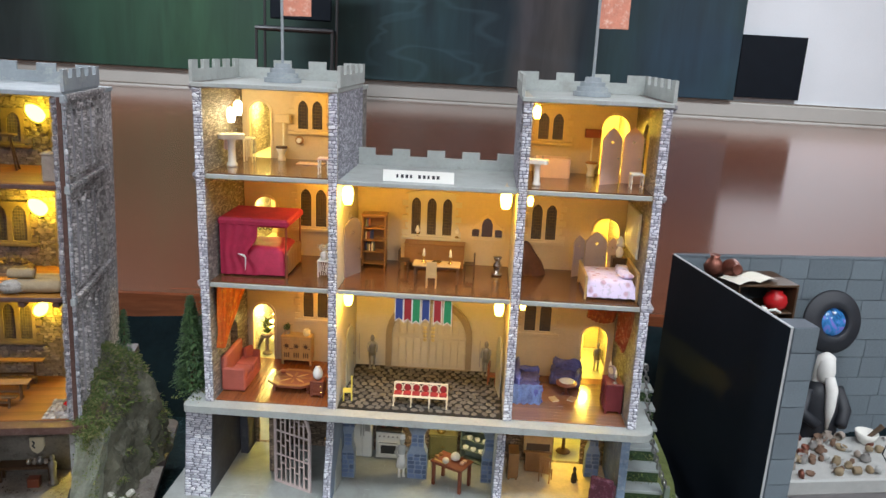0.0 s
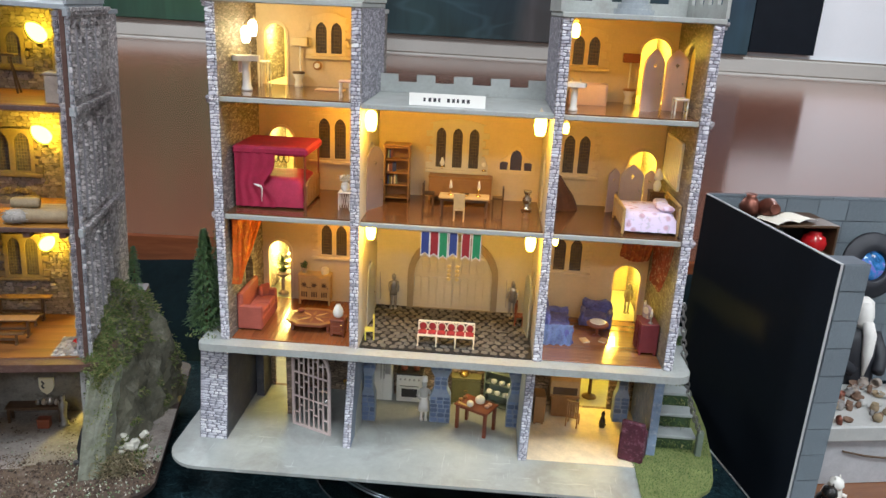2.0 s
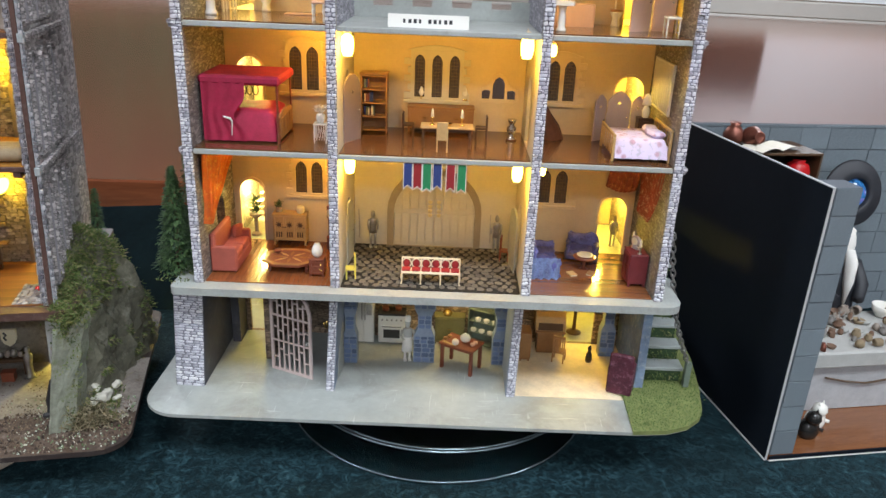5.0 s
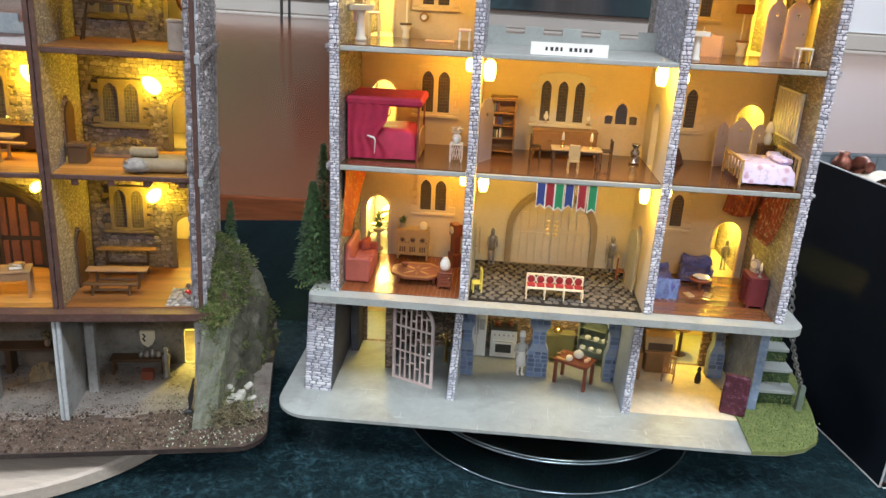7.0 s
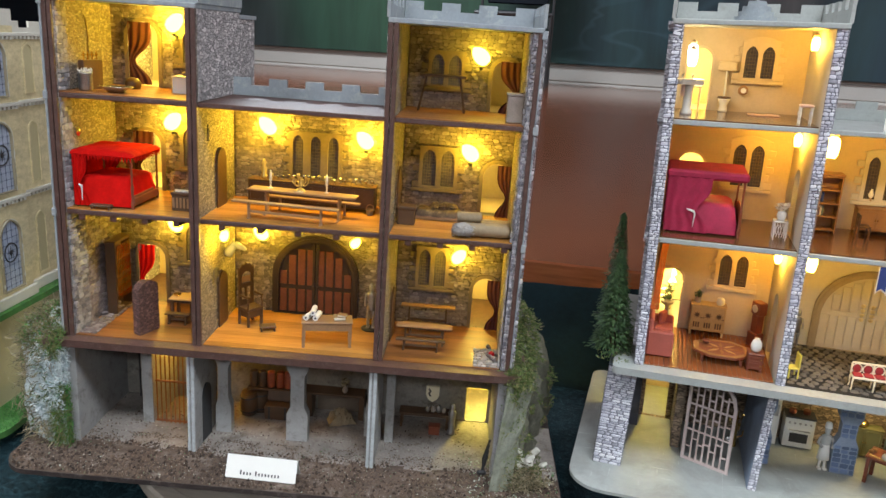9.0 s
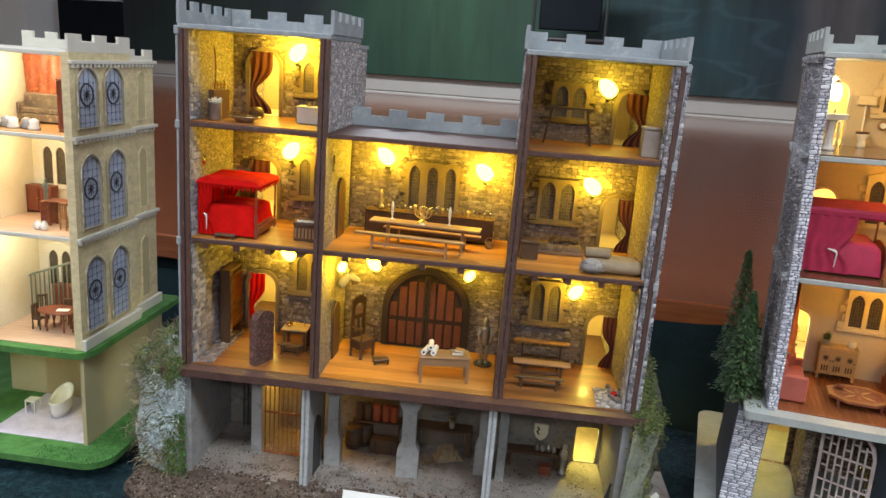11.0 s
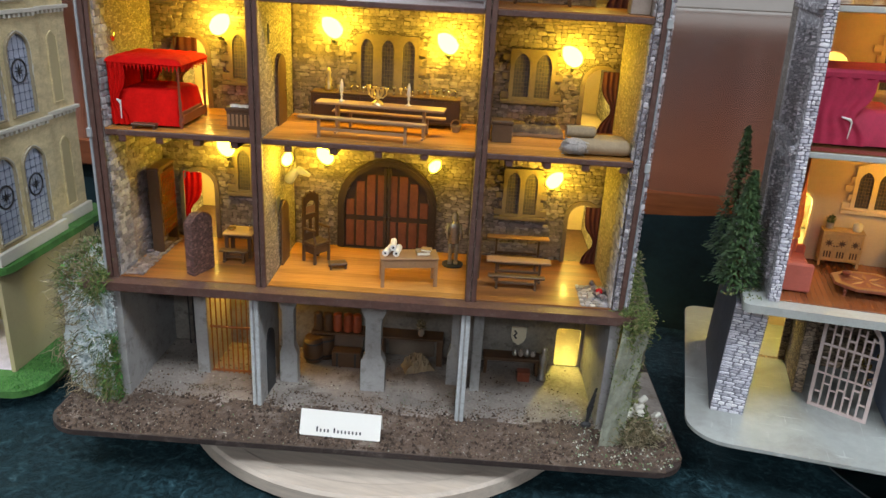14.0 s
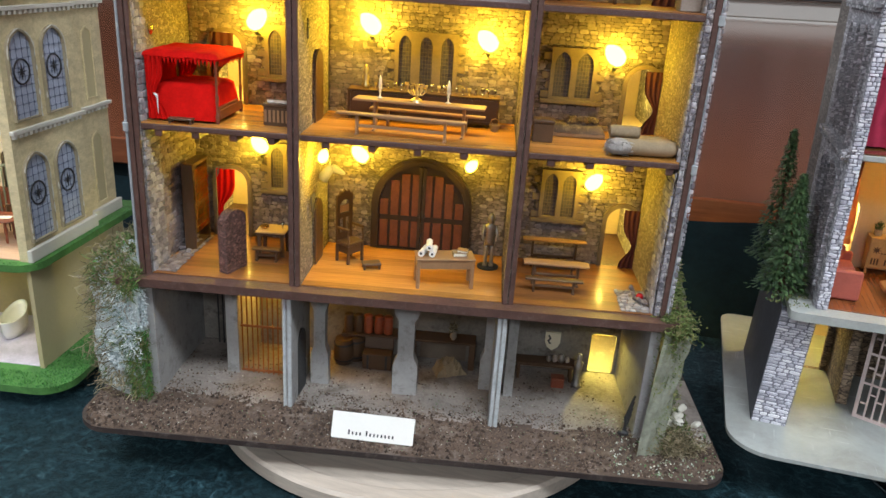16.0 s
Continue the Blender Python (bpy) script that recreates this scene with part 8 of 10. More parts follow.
sd = 40
for (bay, (x0, x1)) in bays.items():
    for st in (1, 2, 3):
        if bay == "C" and st == 3:
            continue
        z0, z1 = zt[st]
        hs = []
        if (bay, st) in WINJ:
            a, c, e, f, n = WINJ[bay, st]
            hs += [(a - 9, c + 9, e - 3, f + 6), (a - 15, c + 15, e - 9, e - 3)]
        for o_ in archJ.get((bay, st), []):
            hs.append((min(p[0] for p in o_) - 3, max(p[0] for p in o_) + 3, 0, max(p[1] for p in o_) + 2))
        if (bay, st) == ("C", 1):
            hs.append((-60, 78, 0, 282))
        facing(J, x0 + 1, x1 - 1, z0 + 1.5, z1, DJ, hs, sd)
        # plastered side walls, with ragged stonework left bare at the front of the outer ones
        for xw, sg in ((x0, 1), (x1, -1)):
            if (bay, sg) in (("L", 1), ("R", -1)):
                b = B()
                box(b, min(xw, xw + sg * 1.2), max(xw, xw + sg * 1.2), 22 if st == 1 or sg > 0 else 7, DJ - 0.6, z0 + 1.6, z1)
                part("inner_lining", b, M["roughcast"], J)
                if (bay, st) == ("L", 1):
                    facing(J, 40, DJ - 2, z0 + 1.5, z1, xw + 1.2, [], sd + 5, "yz+", (7, 15), (4.2, 7.6), (0.5, 2.2))
                front = 40 if st == 1 else 26 if sg > 0 else 8
                facing(J, 1, front, z0 + 1.5, z1, xw + sg * (1.2 if st == 1 else 0.4), [], sd + 3, "yz+" if sg > 0 else "yz-", (6, 13), (4.4, 8), (0.8, 2.4), "pale_stone")
        sd += 7
for bay, st in (("L", 1), ("R", 1), ("L", 2), ("R", 2), ("L", 3), ("R", 3)):
    o_ = archJ[bay, st][0]
    a, c = min(p[0] for p in o_), max(p[0] for p in o_)
    zz = max(p[1] for p in o_)
    b = B()
    plate(b, arch(a - 5, c + 5, o_[0][1], zz + 5, (c - a) / 2 + 4, 10), [arch(a, c, o_[0][1] + 0.1, zz, None, 10)], DJ - 4.5, DJ - 0.2)
    part("door_arch", b, M["j_trim"], J)
for bay, st in (("L", 1), ("R", 1), ("L", 2), ("R", 2), ("L", 3), ("R", 3)):
    o_ = archK[bay, st][0]
    a, c = min(p[0] for p in o_), max(p[0] for p in o_)
    zz = max(p[1] for p in o_)
    b = B()
    plate(b, arch(a - 3, c + 3, o_[0][1], zz + 3.5, (c - a) / 2 + 2, 10), [arch(a, c, o_[0][1] + 0.1, zz, None, 10)], DK - 2.2, DK - 0.2)
    part("door_arch", b, M["buff_trim"], K)
# traceried outer side walls and string courses of both stone castles
for castle, dep, rear in ((J, DJ, 270), (K, DK, 285)):
    for sgn, x in ((1, 291), (-1, -292)):
        xx = x + sgn * 0.2
        for z0, z1 in ((186, 310), (346, 456), (490, 572)):
            for y0 in (20, 62, 104):
                lancets(castle, xx, (y0, y0 + 22), z0, z1, M["k_outer"] if castle is K else M["j_outer"], M["lancet_pane"], sgn, 4.2)
        for z in (330, 474, 584):
            b = B()
            a0, a1 = sorted((xx, xx + sgn * 6))
            box(b, a0, a1, 4, dep + (45 if castle is J and sgn > 0 else 22), z, z + 5, 0.6)
            yy = 8
            while yy < dep + (38 if castle is J and sgn > 0 else 16):
                box(b, a0, a1 - 0.8 if sgn > 0 else a1, yy, yy + 4, z - 4, z - 0.1, 0.3)
                yy += 9
            part("string_course", b, M["k_outer"] if castle is K else M["j_outer"], castle)
for x0, x1 in ((-292.15, -291.55), (290.55, 291.15)):
    b = B()
    box(b, x0, x1, 0.6, DK + 23.6, ZF1 + 0.4, ZR - 6.4)
    part("outer_cladding", b, M["k_outer"], K)
b = B()
box(b, 286.5, 290.4, DJ + 24.2, DJ + 46, ZF1, ZR - 6)
part("wall", b, M["j_outer"], J)
for z0, z1, k in ((ZF1 + 1, 329, 1), (336, 473, 2), (480, 583, 3)):
    hs = [(y0 - 3, y0 + 25, zz - 3, zt_ + 4) for zz, zt_ in ((186, 310), (346, 456), (490, 572)) for y0 in (20, 62, 104)]
    facing(J, 4, DJ + 45, z0, z1, 290.6, hs, 70 + k, "yz+", (5, 13), (3.4, 7), (0.5, 2.4), "outer_stone")
for castle, F, x, inner in ((J, FJ, X2[1], 1), (J, FJ, X3[0], -1), (K, FK, X2[1], 1), (K, FK, X3[0], -1)):
    b = B()
    a0, a1 = sorted((x, x + inner * 1.6))
    box(b, a0, a1, 3, (DJ if castle is J else DK) + 20, ZF3 + 0.5, ZR - 6.4)
    part("tower_face", b, M["j_outer"] if castle is J else M["tower_stone"], castle)

# ---- brown castle: great hall ----
G1, G2, G3 = F1, F2, F3
great_door(FJ, J, -46, 62, G1, 278, DJ, M["red_door"], M["door_black"], "closed dark double door with iron bands and red-brown planks", 4, True)


def throne(m, label):
    t = thing("throne", m, label, "throne")
    for x in (-12.5, 12.5):
        for y in (-10.5, 10.5):
            b = B()
            box(b, x - 1.7, x + 1.7, y - 1.7, y + 1.7, 0, 20, 0.4)
            lathe(b, ((2.3, 0), (2.5, 2), (1.8, 3.6)), x, y, 0, 8)
            part("leg", b, M["dark_oak"], t)
    b = B()
    box(b, -14.5, 14.5, -12.5, 12.5, 20.1, 23.4, 0.7)
    part("seat", b, M["dark_oak"], t)
    b = B()
    plate(b, rect(-12, 12, -10.4, 10.4), [rect(-10.6, 10.6, -9, 9)], 11, 20, "xy")
    part("apron", b, M["dark_oak"], t)
    b = B()
    crest = [(13.5 - 27 * k / 12, 71 + 5 * math.sin(math.pi * k / 12) + (2.2 if k % 3 == 0 else 0)) for k in range(13)]
    plate(b, [(-13.5, 23.5), (13.5, 23.5)] + crest, [rect(-9, -1.4, 31, 47), rect(1.4, 9, 31, 47), arch(-9, 9, 52, 67, 7, 8)], 9.4, 12.4)
    part("backrest", b, M["dark_oak"], t)
    b = B()
    box(b, -8, 8, 10.2, 11.6, 53, 61, 0.4)
    part("back_panel", b, M["worn_oak"], t)
    for x in (-13, 13):
        b = B()
        box(b, x - 1.8, x + 1.8, -12.6, 9.2, 37, 39.6, 0.7)
        part("armrest", b, M["dark_oak"], t)
        b = B()
        tube(b, [(x, -10.5, 23.5), (x, -11.6, 29), (x, -9.8, 33), (x, -10.5, 37)], [1.5, 1.1, 1.1, 1.5], 7)
        part("arm_support", b, M["dark_oak"], t)
    return t


throne(at(FJ, -72, 84, G1, 55) @ Matrix.Diagonal((0.92, 0.92, 1.12, 1)), "tall carved dark wooden throne")
t = thing("footstool", at(FJ, -42, 64, G1, 20), "low dark wooden footstool", "stool")
b = B()
box(b, -11, 11, -7, 7, 5, 8, 0.8)
part("top", b, M["dark_oak"], t)
legs(t, M["dark_oak"], -9, 9, -5, 5, 5, 1.2)
t = table(at(FJ, 46, 35, G1, 11), 67, 30, 36, M["worn_oak"], "plain worn wooden table", r=2, th=2, over=1)
b = B()
plate(b, rect(-32, 32, -13.5, 13.5), [rect(-30.6, 30.6, -12.1, 12.1)], 24, 33.9, "xy")
part("apron", b, M["worn_oak"], t)
for k, (x, y, z) in enumerate(((22, 33, 3.8), (33, 34, 3.8), (28, 33.6, 11.0))):
    t = thing("scroll", at(FJ, x, y, G1 + 36.1 + z, -12 + 8 * k), "white rolled parchment scroll on the table", "scroll", "scrolls on the table")
    b = B()
    lathe(b, ((1.6, -11), (3.7, -11), (3.7, 11), (1.6, 11), (1.4, -10.5)), 0, 0, 0, 16, m=Matrix.Rotation(radians(90), 4, "X"))
    part("roll", b, M["white_cloth"], t, smooth=False)
    b = B()
    lathe(b, ((1.5, -10.8), (1.5, 10.8)), 0, 0, 0, 10, m=Matrix.Rotation(radians(90), 4, "X"))
    part("core", b, M["ink"], t)
book(at(FJ, 62, 38, G1 + 36.1, 15), 16, 12, 4.5, "sacking", "thick tan book on the table")
book(at(FJ, 66, 37, G1 + 40.7, -10), 12, 9, 3, "worn_oak", "small brown book on a larger book")
b_ = figure(at(FJ, 96, 100, G1 + 2.2), 66, M["pewter"], "tall pewter suit of armour statuette on a round base", "armour_statuette")
b = B()
lathe(b, ((13, 0), (13.4, 1.4), (12, 2.1)), 0, 0, 0, 18)
single("round_plinth", b, M["iron"], at(FJ, 96, 100, G1), "dark round plinth under the armour", "plinth")
# mounted head trophy
b = B()
lathe(b, ((7, 0), (6, 8), (5, 16), (4.4, 20)), 0, 0, 0, 10, 0.8, m=Matrix.Rotation(radians(35), 4, "Y"))
lathe(b, ((4.4, 0), (5, 5), (3, 14), (2.2, 17), (0.6, 18)), 0, 0, 0, 10, 0.8, m=Matrix.Translation((11 * MM, 0, 16 * MM)) @ Matrix.Rotation(radians(115), 4, "Y"))
for k in (-1, 1):
    lathe(b, ((1.4, 0), (0.4, 7)), 9, 2 * k, 18, 6)
single("wall_trophy", b, M["figure_pale"], at(FJ, -108.5, 96, 262), "pale plain head trophy mounted on the stone wall", "trophy", smooth=True)
t = thing("shield", at(FJ, -108.5, 44, 248, 90), "small dark heater shield on the wall", "shield")
b = B()
plate(b, [(-7, 10), (7, 10), (7, 0), (4, -7), (0, -11), (-4, -7), (-7, 0)], [], -1.4, 0)
part("plate", b, M["pewter"], t)
for x, y, z0 in ((-111, 60, G1), (-111, 60, G2)):
    gothic_door("arched_door", at(FJ, x + 3.2, y, z0, 88), 32, 78, M["dark_oak"], "dark arched wooden door in the stone partition", False, 0.15)
gothic_door("arched_door", at(FJ, X3[1] + 3.4, 60, G2, 88), 32, 72, M["dark_oak"], "dark arched wooden door in the stone partition", False, 0.15)
gothic_door("arched_door", at(FJ, X3[1] + 3.4, 60, G1, 88), 32, 74, M["dark_oak"], "dark arched wooden door in the stone partition", False, 0.15)
for x in [-262 + 40 * k for k in range(4)] + [-84 + 48 * k for k in range(4)] + [150 + 40 * k for k in range(4)]:
    b = B()
    box(b, x - 4, x + 4, 2, DJ - 3, zt[1][1] - 7, zt[1][1] - 0.2, 0.5)
    part("ceiling_beam", b, M["dark_frame"], J)
# ---- brown castle: chapel room ----
t = thing("stone_screen", at(FJ, -202, 12, G1, -22), "rough stone-clad door leaf standing ajar in the room", "door")
b = B()
plate(b, arch(0, 34, 0, 73, 13, 10, 0.2), [], 0, 5, "yz")
part("leaf", b, M["red_stone"], t)
b = B()
plate(b, arch(0.5, 33.5, 0, 72, 13, 10, 0.2), [], -7, -0.2, "yz")
part("stone_side", b, M["red_stone"], t, "reddish rough stone side")
t = shelves(at(FJ, -264, 96, G1, 90), 46, 14, 104, M["dark_oak"], "tall dark dresser with gilt vessels by the side wall", 4, "tall_dresser")
# gold bars stand for the light that shows through the pierced front
for k in range(9):
    b = B()
    box(b, -20 + 4.6 * k, -18.6 + 4.6 * k, -8.6, -7.4, 22, 100, 0.2)
    part("lattice_bar", b, M["gold"], t, "thin gilt bar")
for k in range(7):
    b = B()
    box(b, -20, 18.6, -9.2, -8.7, 28 + 11 * k, 29.2 + 11 * k, 0.2)
    part("lattice_bar", b, M["gold"], t, "thin gilt bar")
facing(J, -277, -254, 4, 128, G1 + 0.5, [], 901, "xy", (5, 12), (4, 7), (0.8, 1.8))
facing(J, 244, 277, 2, 62, G1 + 0.5, [], 902, "xy", (5, 11), (4, 7), (0.8, 1.8), "pale_stone")
for k in range(7):
    vase(at(FJ, -262, 80 + 11 * (k % 4), G1 + (29.5 if k < 4 else 54.4)), CUP, M["gold"], "small gilt goblet on the dresser", "goblet", "goblet", 10)
curtain_pair(at(FJ, -252, DJ - 5, 254), 30, 86, M["scarlet"], "red curtain tied back across the arch")
# yellow light on the tabletop is put in as a pale oak colour
table(at(FJ, -166, 86, G1), 36, 30, 32, M["dark_oak"], "dark wooden table with a yellow-lit top", top=M["pale_oak"], r=2)
trestle(at(FJ, -167, 60, G1), 34, 10, 16, M["dark_oak"], "low dark wooden bench", group="benches")
vase(at(FJ, -176, 84, G1 + 32.1), ((3, 0), (5, 2), (5.4, 3.4), (3, 3)), M["gold"], "small brass dish on the table", "dish", "dish")
vase(at(FJ, -155, 88, G1 + 32.1), CUP, M["silver"], "small silver goblet on the table", "goblet", "goblet", 10)
b = B()
for k in range(22):
    rr_ = random.Random(k)
    box(b, -2.6, 2.6, -2.6, 2.6, 0, 3.4, 0.6, Matrix.Translation(((-276 + rr_.uniform(0, 14)) * MM, (62 + rr_.uniform(0, 40)) * MM, (G1 + 2 + rr_.uniform(0, 14 * rr_.random())) * MM)) @ Euler((rr_.uniform(-1, 1), rr_.uniform(-1, 1), rr_.uniform(-1, 1))).to_matrix().to_4x4())
tagged(single("rubble_pile", b, M["j_stone"], FJ, "heap of fallen stones by the ruined wall", "rubble"), kind="stuff")
# ---- brown castle: refectory ----
trestle(at(FJ, 176, 118, G1), 78, 12, 36, M["dark_oak"], "plain worn wooden trestle table against the wall", "trestle_table", "trestle tables", "table", M["worn_oak"])
trestle(at(FJ, 175, 64, G1), 76, 16, 27, M["dark_oak"], "plain worn wooden trestle table", "trestle_table", "trestle tables", "table", M["worn_oak"])
trestle(at(FJ, 172, 38, G1), 66, 9, 17, M["dark_oak"], "plain worn wooden bench", group="benches")
trestle(at(FJ, 176, 98, G1), 66, 9, 17, M["dark_oak"], "plain worn wooden bench", group="benches")
curtain_pair(at(FJ, 277, DJ - 5.5, 242, 180), 24, 76, M["dark_curtain"], "dark red curtain tied back across the arch")
b = B()
for k in range(16):
    rr_ = random.Random(k + 400)
    box(b, -2.6, 2.6, -2.6, 2.6, 0, 3.4, 0.6, Matrix.Translation(((262 + rr_.uniform(0, 13)) * MM, (12 + rr_.uniform(0, 50)) * MM, (G1 + 2.2 + rr_.uniform(0, 3)) * MM)) @ Euler((rr_.uniform(-1, 1), rr_.uniform(-1, 1), rr_.uniform(-1, 1))).to_matrix().to_4x4())
tagged(single("rubble_pile", b, M["j_stone"], FJ, "fallen pale stones along the ruined wall", "rubble"), kind="stuff")
vase(at(FJ, 268, 30, G1 + 4), ((2, 0), (4, 2), (4, 5), (2, 7)), M["red_glaze"], "small red pot among the stones", "pot", "pot")
# ---- brown castle: red bedroom ----
four_poster(at(FJ, -277, 14, G2), 77, 80, 71, M["scarlet"], M["red_wood"], "scarlet four-poster bed with a fringed canopy", True, 0.24, 0.3)
t = thing("bed_step", at(FJ, -238, 6, G2), "small dark step beside the bed", "step")
b = B()
box(b, -13, 13, -5, 5, 4, 6, 0.4)
part("tread", b, M["dark_oak"], t)
legs(t, M["dark_oak"], -11, 11, -3.5, 3.5, 4, 1)
t = thing("chest", at(FJ, -143, 38, G2), "carved dark wooden chest", "chest")
b = B()
box(b, -14, 14, -10, 10, 0, 20, 0.6)
part("body", b, M["dark_oak"], t)
b = B()
box(b, -15, 15, -11, 11, 20.1, 24, 0.8)
part("lid", b, M["dark_oak"], t)
for k in range(6):
    b = B()
    box(b, -13 + 4.6 * k, -10.4 + 4.6 * k, -10.8, -10.1, 4, 17, 0.2)
    part("carved_rib", b, M["worn_oak"], t)
drape("folded_linen", at(FJ, -154, 32, G2 + 27), 22, 3, M["white_cloth"], "folded white linen on the chest", 3, 1)
chair(at(FJ, -142, 112, G2, 20), 18, 16, 18, 46, M["dark_oak"], "dark carved wooden chair by the stone wall", name="chair")
curtain_pair(at(FJ, -252, DJ - 5, 419), 36, 80, M["dark_curtain"], "dark red curtain tied back across the arch")
t = thing("shield", at(FJ, -278, 36, 428, 90), "small silver round shield on the wall", "shield")
b = B()
lathe(b, ((6, 0), (6.4, 1), (3, 2.6), (0.5, 3)), 0, 0, 0, 14, m=Matrix.Rotation(radians(90), 4, "X"))
part("boss", b, M["silver"], t)
# ---- brown castle: banquet hall ----
t = trestle(at(FJ, 8, 46, G2, -5), 142, 24, 34, M["worn_oak"], "long plain wooden banquet table", "banquet_table", "", "table")
trestle(at(FJ, -8, 15, G2, -5), 138, 10, 23, M["worn_oak"], "long plain wooden bench", group="benches")
trestle(at(FJ, 14, 74, G2, -5), 130, 10, 19, M["worn_oak"], "long plain wooden bench", group="benches")
cabinet(at(FJ, 6, 115, G2), 176, 24, 34, M["dark_oak"], "long dark sideboard laden with silver cups", "sideboard", 6, 1, "iron", 3)
rs = random.Random(3)
for k in range(20):
    x = -50 + 7.2 * k + rs.uniform(-1, 1)
    if x > 92:
        break
    vase(at(FJ, x, 113 + rs.uniform(-6, 6), G2 + 34.1) @ Matrix.Scale(rs.uniform(0.8, 1.35), 4), CUP, M["silver"] if k % 5 else M["brass"], "small silver goblet on the sideboard" if k % 5 else "small gilt goblet on the sideboard", "goblet", "goblet", 10)
vase(at(FJ, -62, 114, G2 + 34.1) @ Matrix.Scale(0.7, 4), ((6, 0), (7, 6), (4, 9), (6, 18), (3, 24), (4.5, 30), (2, 38)), M["brass"], "tall gilt statuette-like vase", "vase", "vase")
for x, y in ((-36, 52), (38, 48)):
    candlestick(at(FJ, x, y, G2 + 34.1), 24, M["cream_paint"], "pale candlestick with a tall white candle")
t = thing("candelabra", at(FJ, 4, 47, G2 + 34.1), "ornate gilt candelabra on the table", "candelabra")
b = B()
lathe(b, ((7, 0), (6, 2), (1.4, 5), (2.4, 9), (1.2, 14), (3, 18)), 0, 0, 0, 12)
part("stem", b, M["brass"], t)
for k in range(6):
    a = k * math.pi / 3
    b = B()
    tube(b, [(0, 0, 8), (6 * math.cos(a), 6 * math.sin(a), 7), (10 * math.cos(a), 10 * math.sin(a), 11), (10 * math.cos(a), 10 * math.sin(a), 16)], 0.8, 5)
    lathe(b, ((1, 0), (2.2, 2.4), (1, 2.6)), 10 * math.cos(a), 10 * math.sin(a), 15, 7)
    part("arm", b, M["brass"], t)
t = thing("basket", at(FJ, 90, 88, G2) @ Matrix.Scale(0.75, 4), "pale ribbed basket on the floor", "basket")
b = B()
lathe(b, ((5, 0), (7, 5), (8.6, 10), (7.8, 10), (6, 4)), 0, 0, 0, 16)
part("body", b, M["sacking"], t)
b = B()
tube(b, [(-8, 0, 10), (-5, 0, 17), (0, 0, 19), (5, 0, 17), (8, 0, 10)], 0.8, 6)
part("handle", b, M["worn_oak"], t)
figure(at(FJ, -108, 26, 430, 90) @ Matrix.Scale(0.5, 4), 40, M["iron"], "small dark iron figure hung on the wall", "wall_figure")
# ---- brown castle: dormitory ----


def bedroll(m, w, d, mat, label, name="bedroll"):
    t = thing(name, m, label, "bedding")
    b = B()
    box(b, -w / 2, w / 2, -d / 2, d / 2, 0, 5, 1)
    part("pallet", b, M["worn_oak"], t)
    b = B()
    n = 12
    g = {}
    for i in range(n + 1):
        for j in range(n + 1):
            u, v = i / n, j / n
            e = min(1, min(v, 1 - v) * 4, min(u, 1 - u) * 8)
            g[i, j] = b.verts.new(Vector((-w / 2 + w * u, -d / 2 + d * v, 5 + 9 * math.sqrt(max(0, 1 - (1 - e) ** 2)) + 2 * noise.noise((u * 5, v * 4, w)))) * MM)
    for i in range(n):
        for j in range(n):
            b.faces.new((g[i, j], g[i + 1, j], g[i + 1, j + 1], g[i, j + 1]))
    part("blanket", b, mat, t, smooth=True)
    return t


bedroll(at(FJ, 182, 100, G2), 64, 30, M["brown_cloth"], "dark patterned bedroll by the wall")


def rolled_blanket(m, w, r, label):
    """A blanket rolled along x, its end showing the turns."""
    t = thing("rolled_blanket", m, label, "blanket", "rolled blankets")
    b = B()
    n, seg = 14, 20
    rows_ = []
    for i in range(n + 1):
        x = -w / 2 + w * i / n
        k = 1 if 0 < i < n else 0.9
        rows_.append([b.verts.new(Vector((x, r * 1.15 * k * math.cos(2 * math.pi * j / seg) * (1 + 0.05 * noise.noise((i / 2, j / 3, w))), r + r * 0.92 * k * math.sin(2 * math.pi * j / seg) * (1 + 0.06 * noise.noise((i / 2, j / 3, w + 4))))) * MM) for j in range(seg)])
    for p_, q_ in zip(rows_, rows_[1:]):
        for j in range(seg):
            b.faces.new((p_[j], p_[(j + 1) % seg], q_[(j + 1) % seg], q_[j]))
    b.faces.new(rows_[0])
    b.faces.new(rows_[-1])
    part("roll", b, M["sacking"], t, smooth=True)
    for s in (-1, 1):
        b = B()
        tube(b, [(s * (w / 2 + 0.3), (0.8 + r * 0.85 * k / 26) * math.cos(k * 0.62), r + (0.8 + r * 0.72 * k / 26) * math.sin(k * 0.62)) for k in range(27)], 0.5, 4)
        part("end_fold", b, M["sacking"], t)
    return t


rolled_blanket(at(FJ, 244, 18, G2, 2), 62, 9, "long pale woven blanket rolled up on the planks")
rolled_blanket(at(FJ, 246, 38, G2, -1), 58, 8, "long pale woven blanket rolled up on the planks")
rolled_blanket(at(FJ, 224, 29, G2 + 15, 3), 30, 7, "short pale woven blanket rolled up on the others")
rolled_blanket(at(FJ, 252, 58, G2, 1), 50, 7, "pale woven blanket rolled up by the wall")
t = thing("fur_rug", at(FJ, 217, 12, G2 + 10), "shaggy grey fur thrown over the rolled blankets", "fur")
b = B()
lathe(b, ((12, -6), (14, 0), (11, 5), (4, 8)), 0, 0, 0, 16, 0.9)
part("hide", b, M["grey_fur"], t, smooth=True)
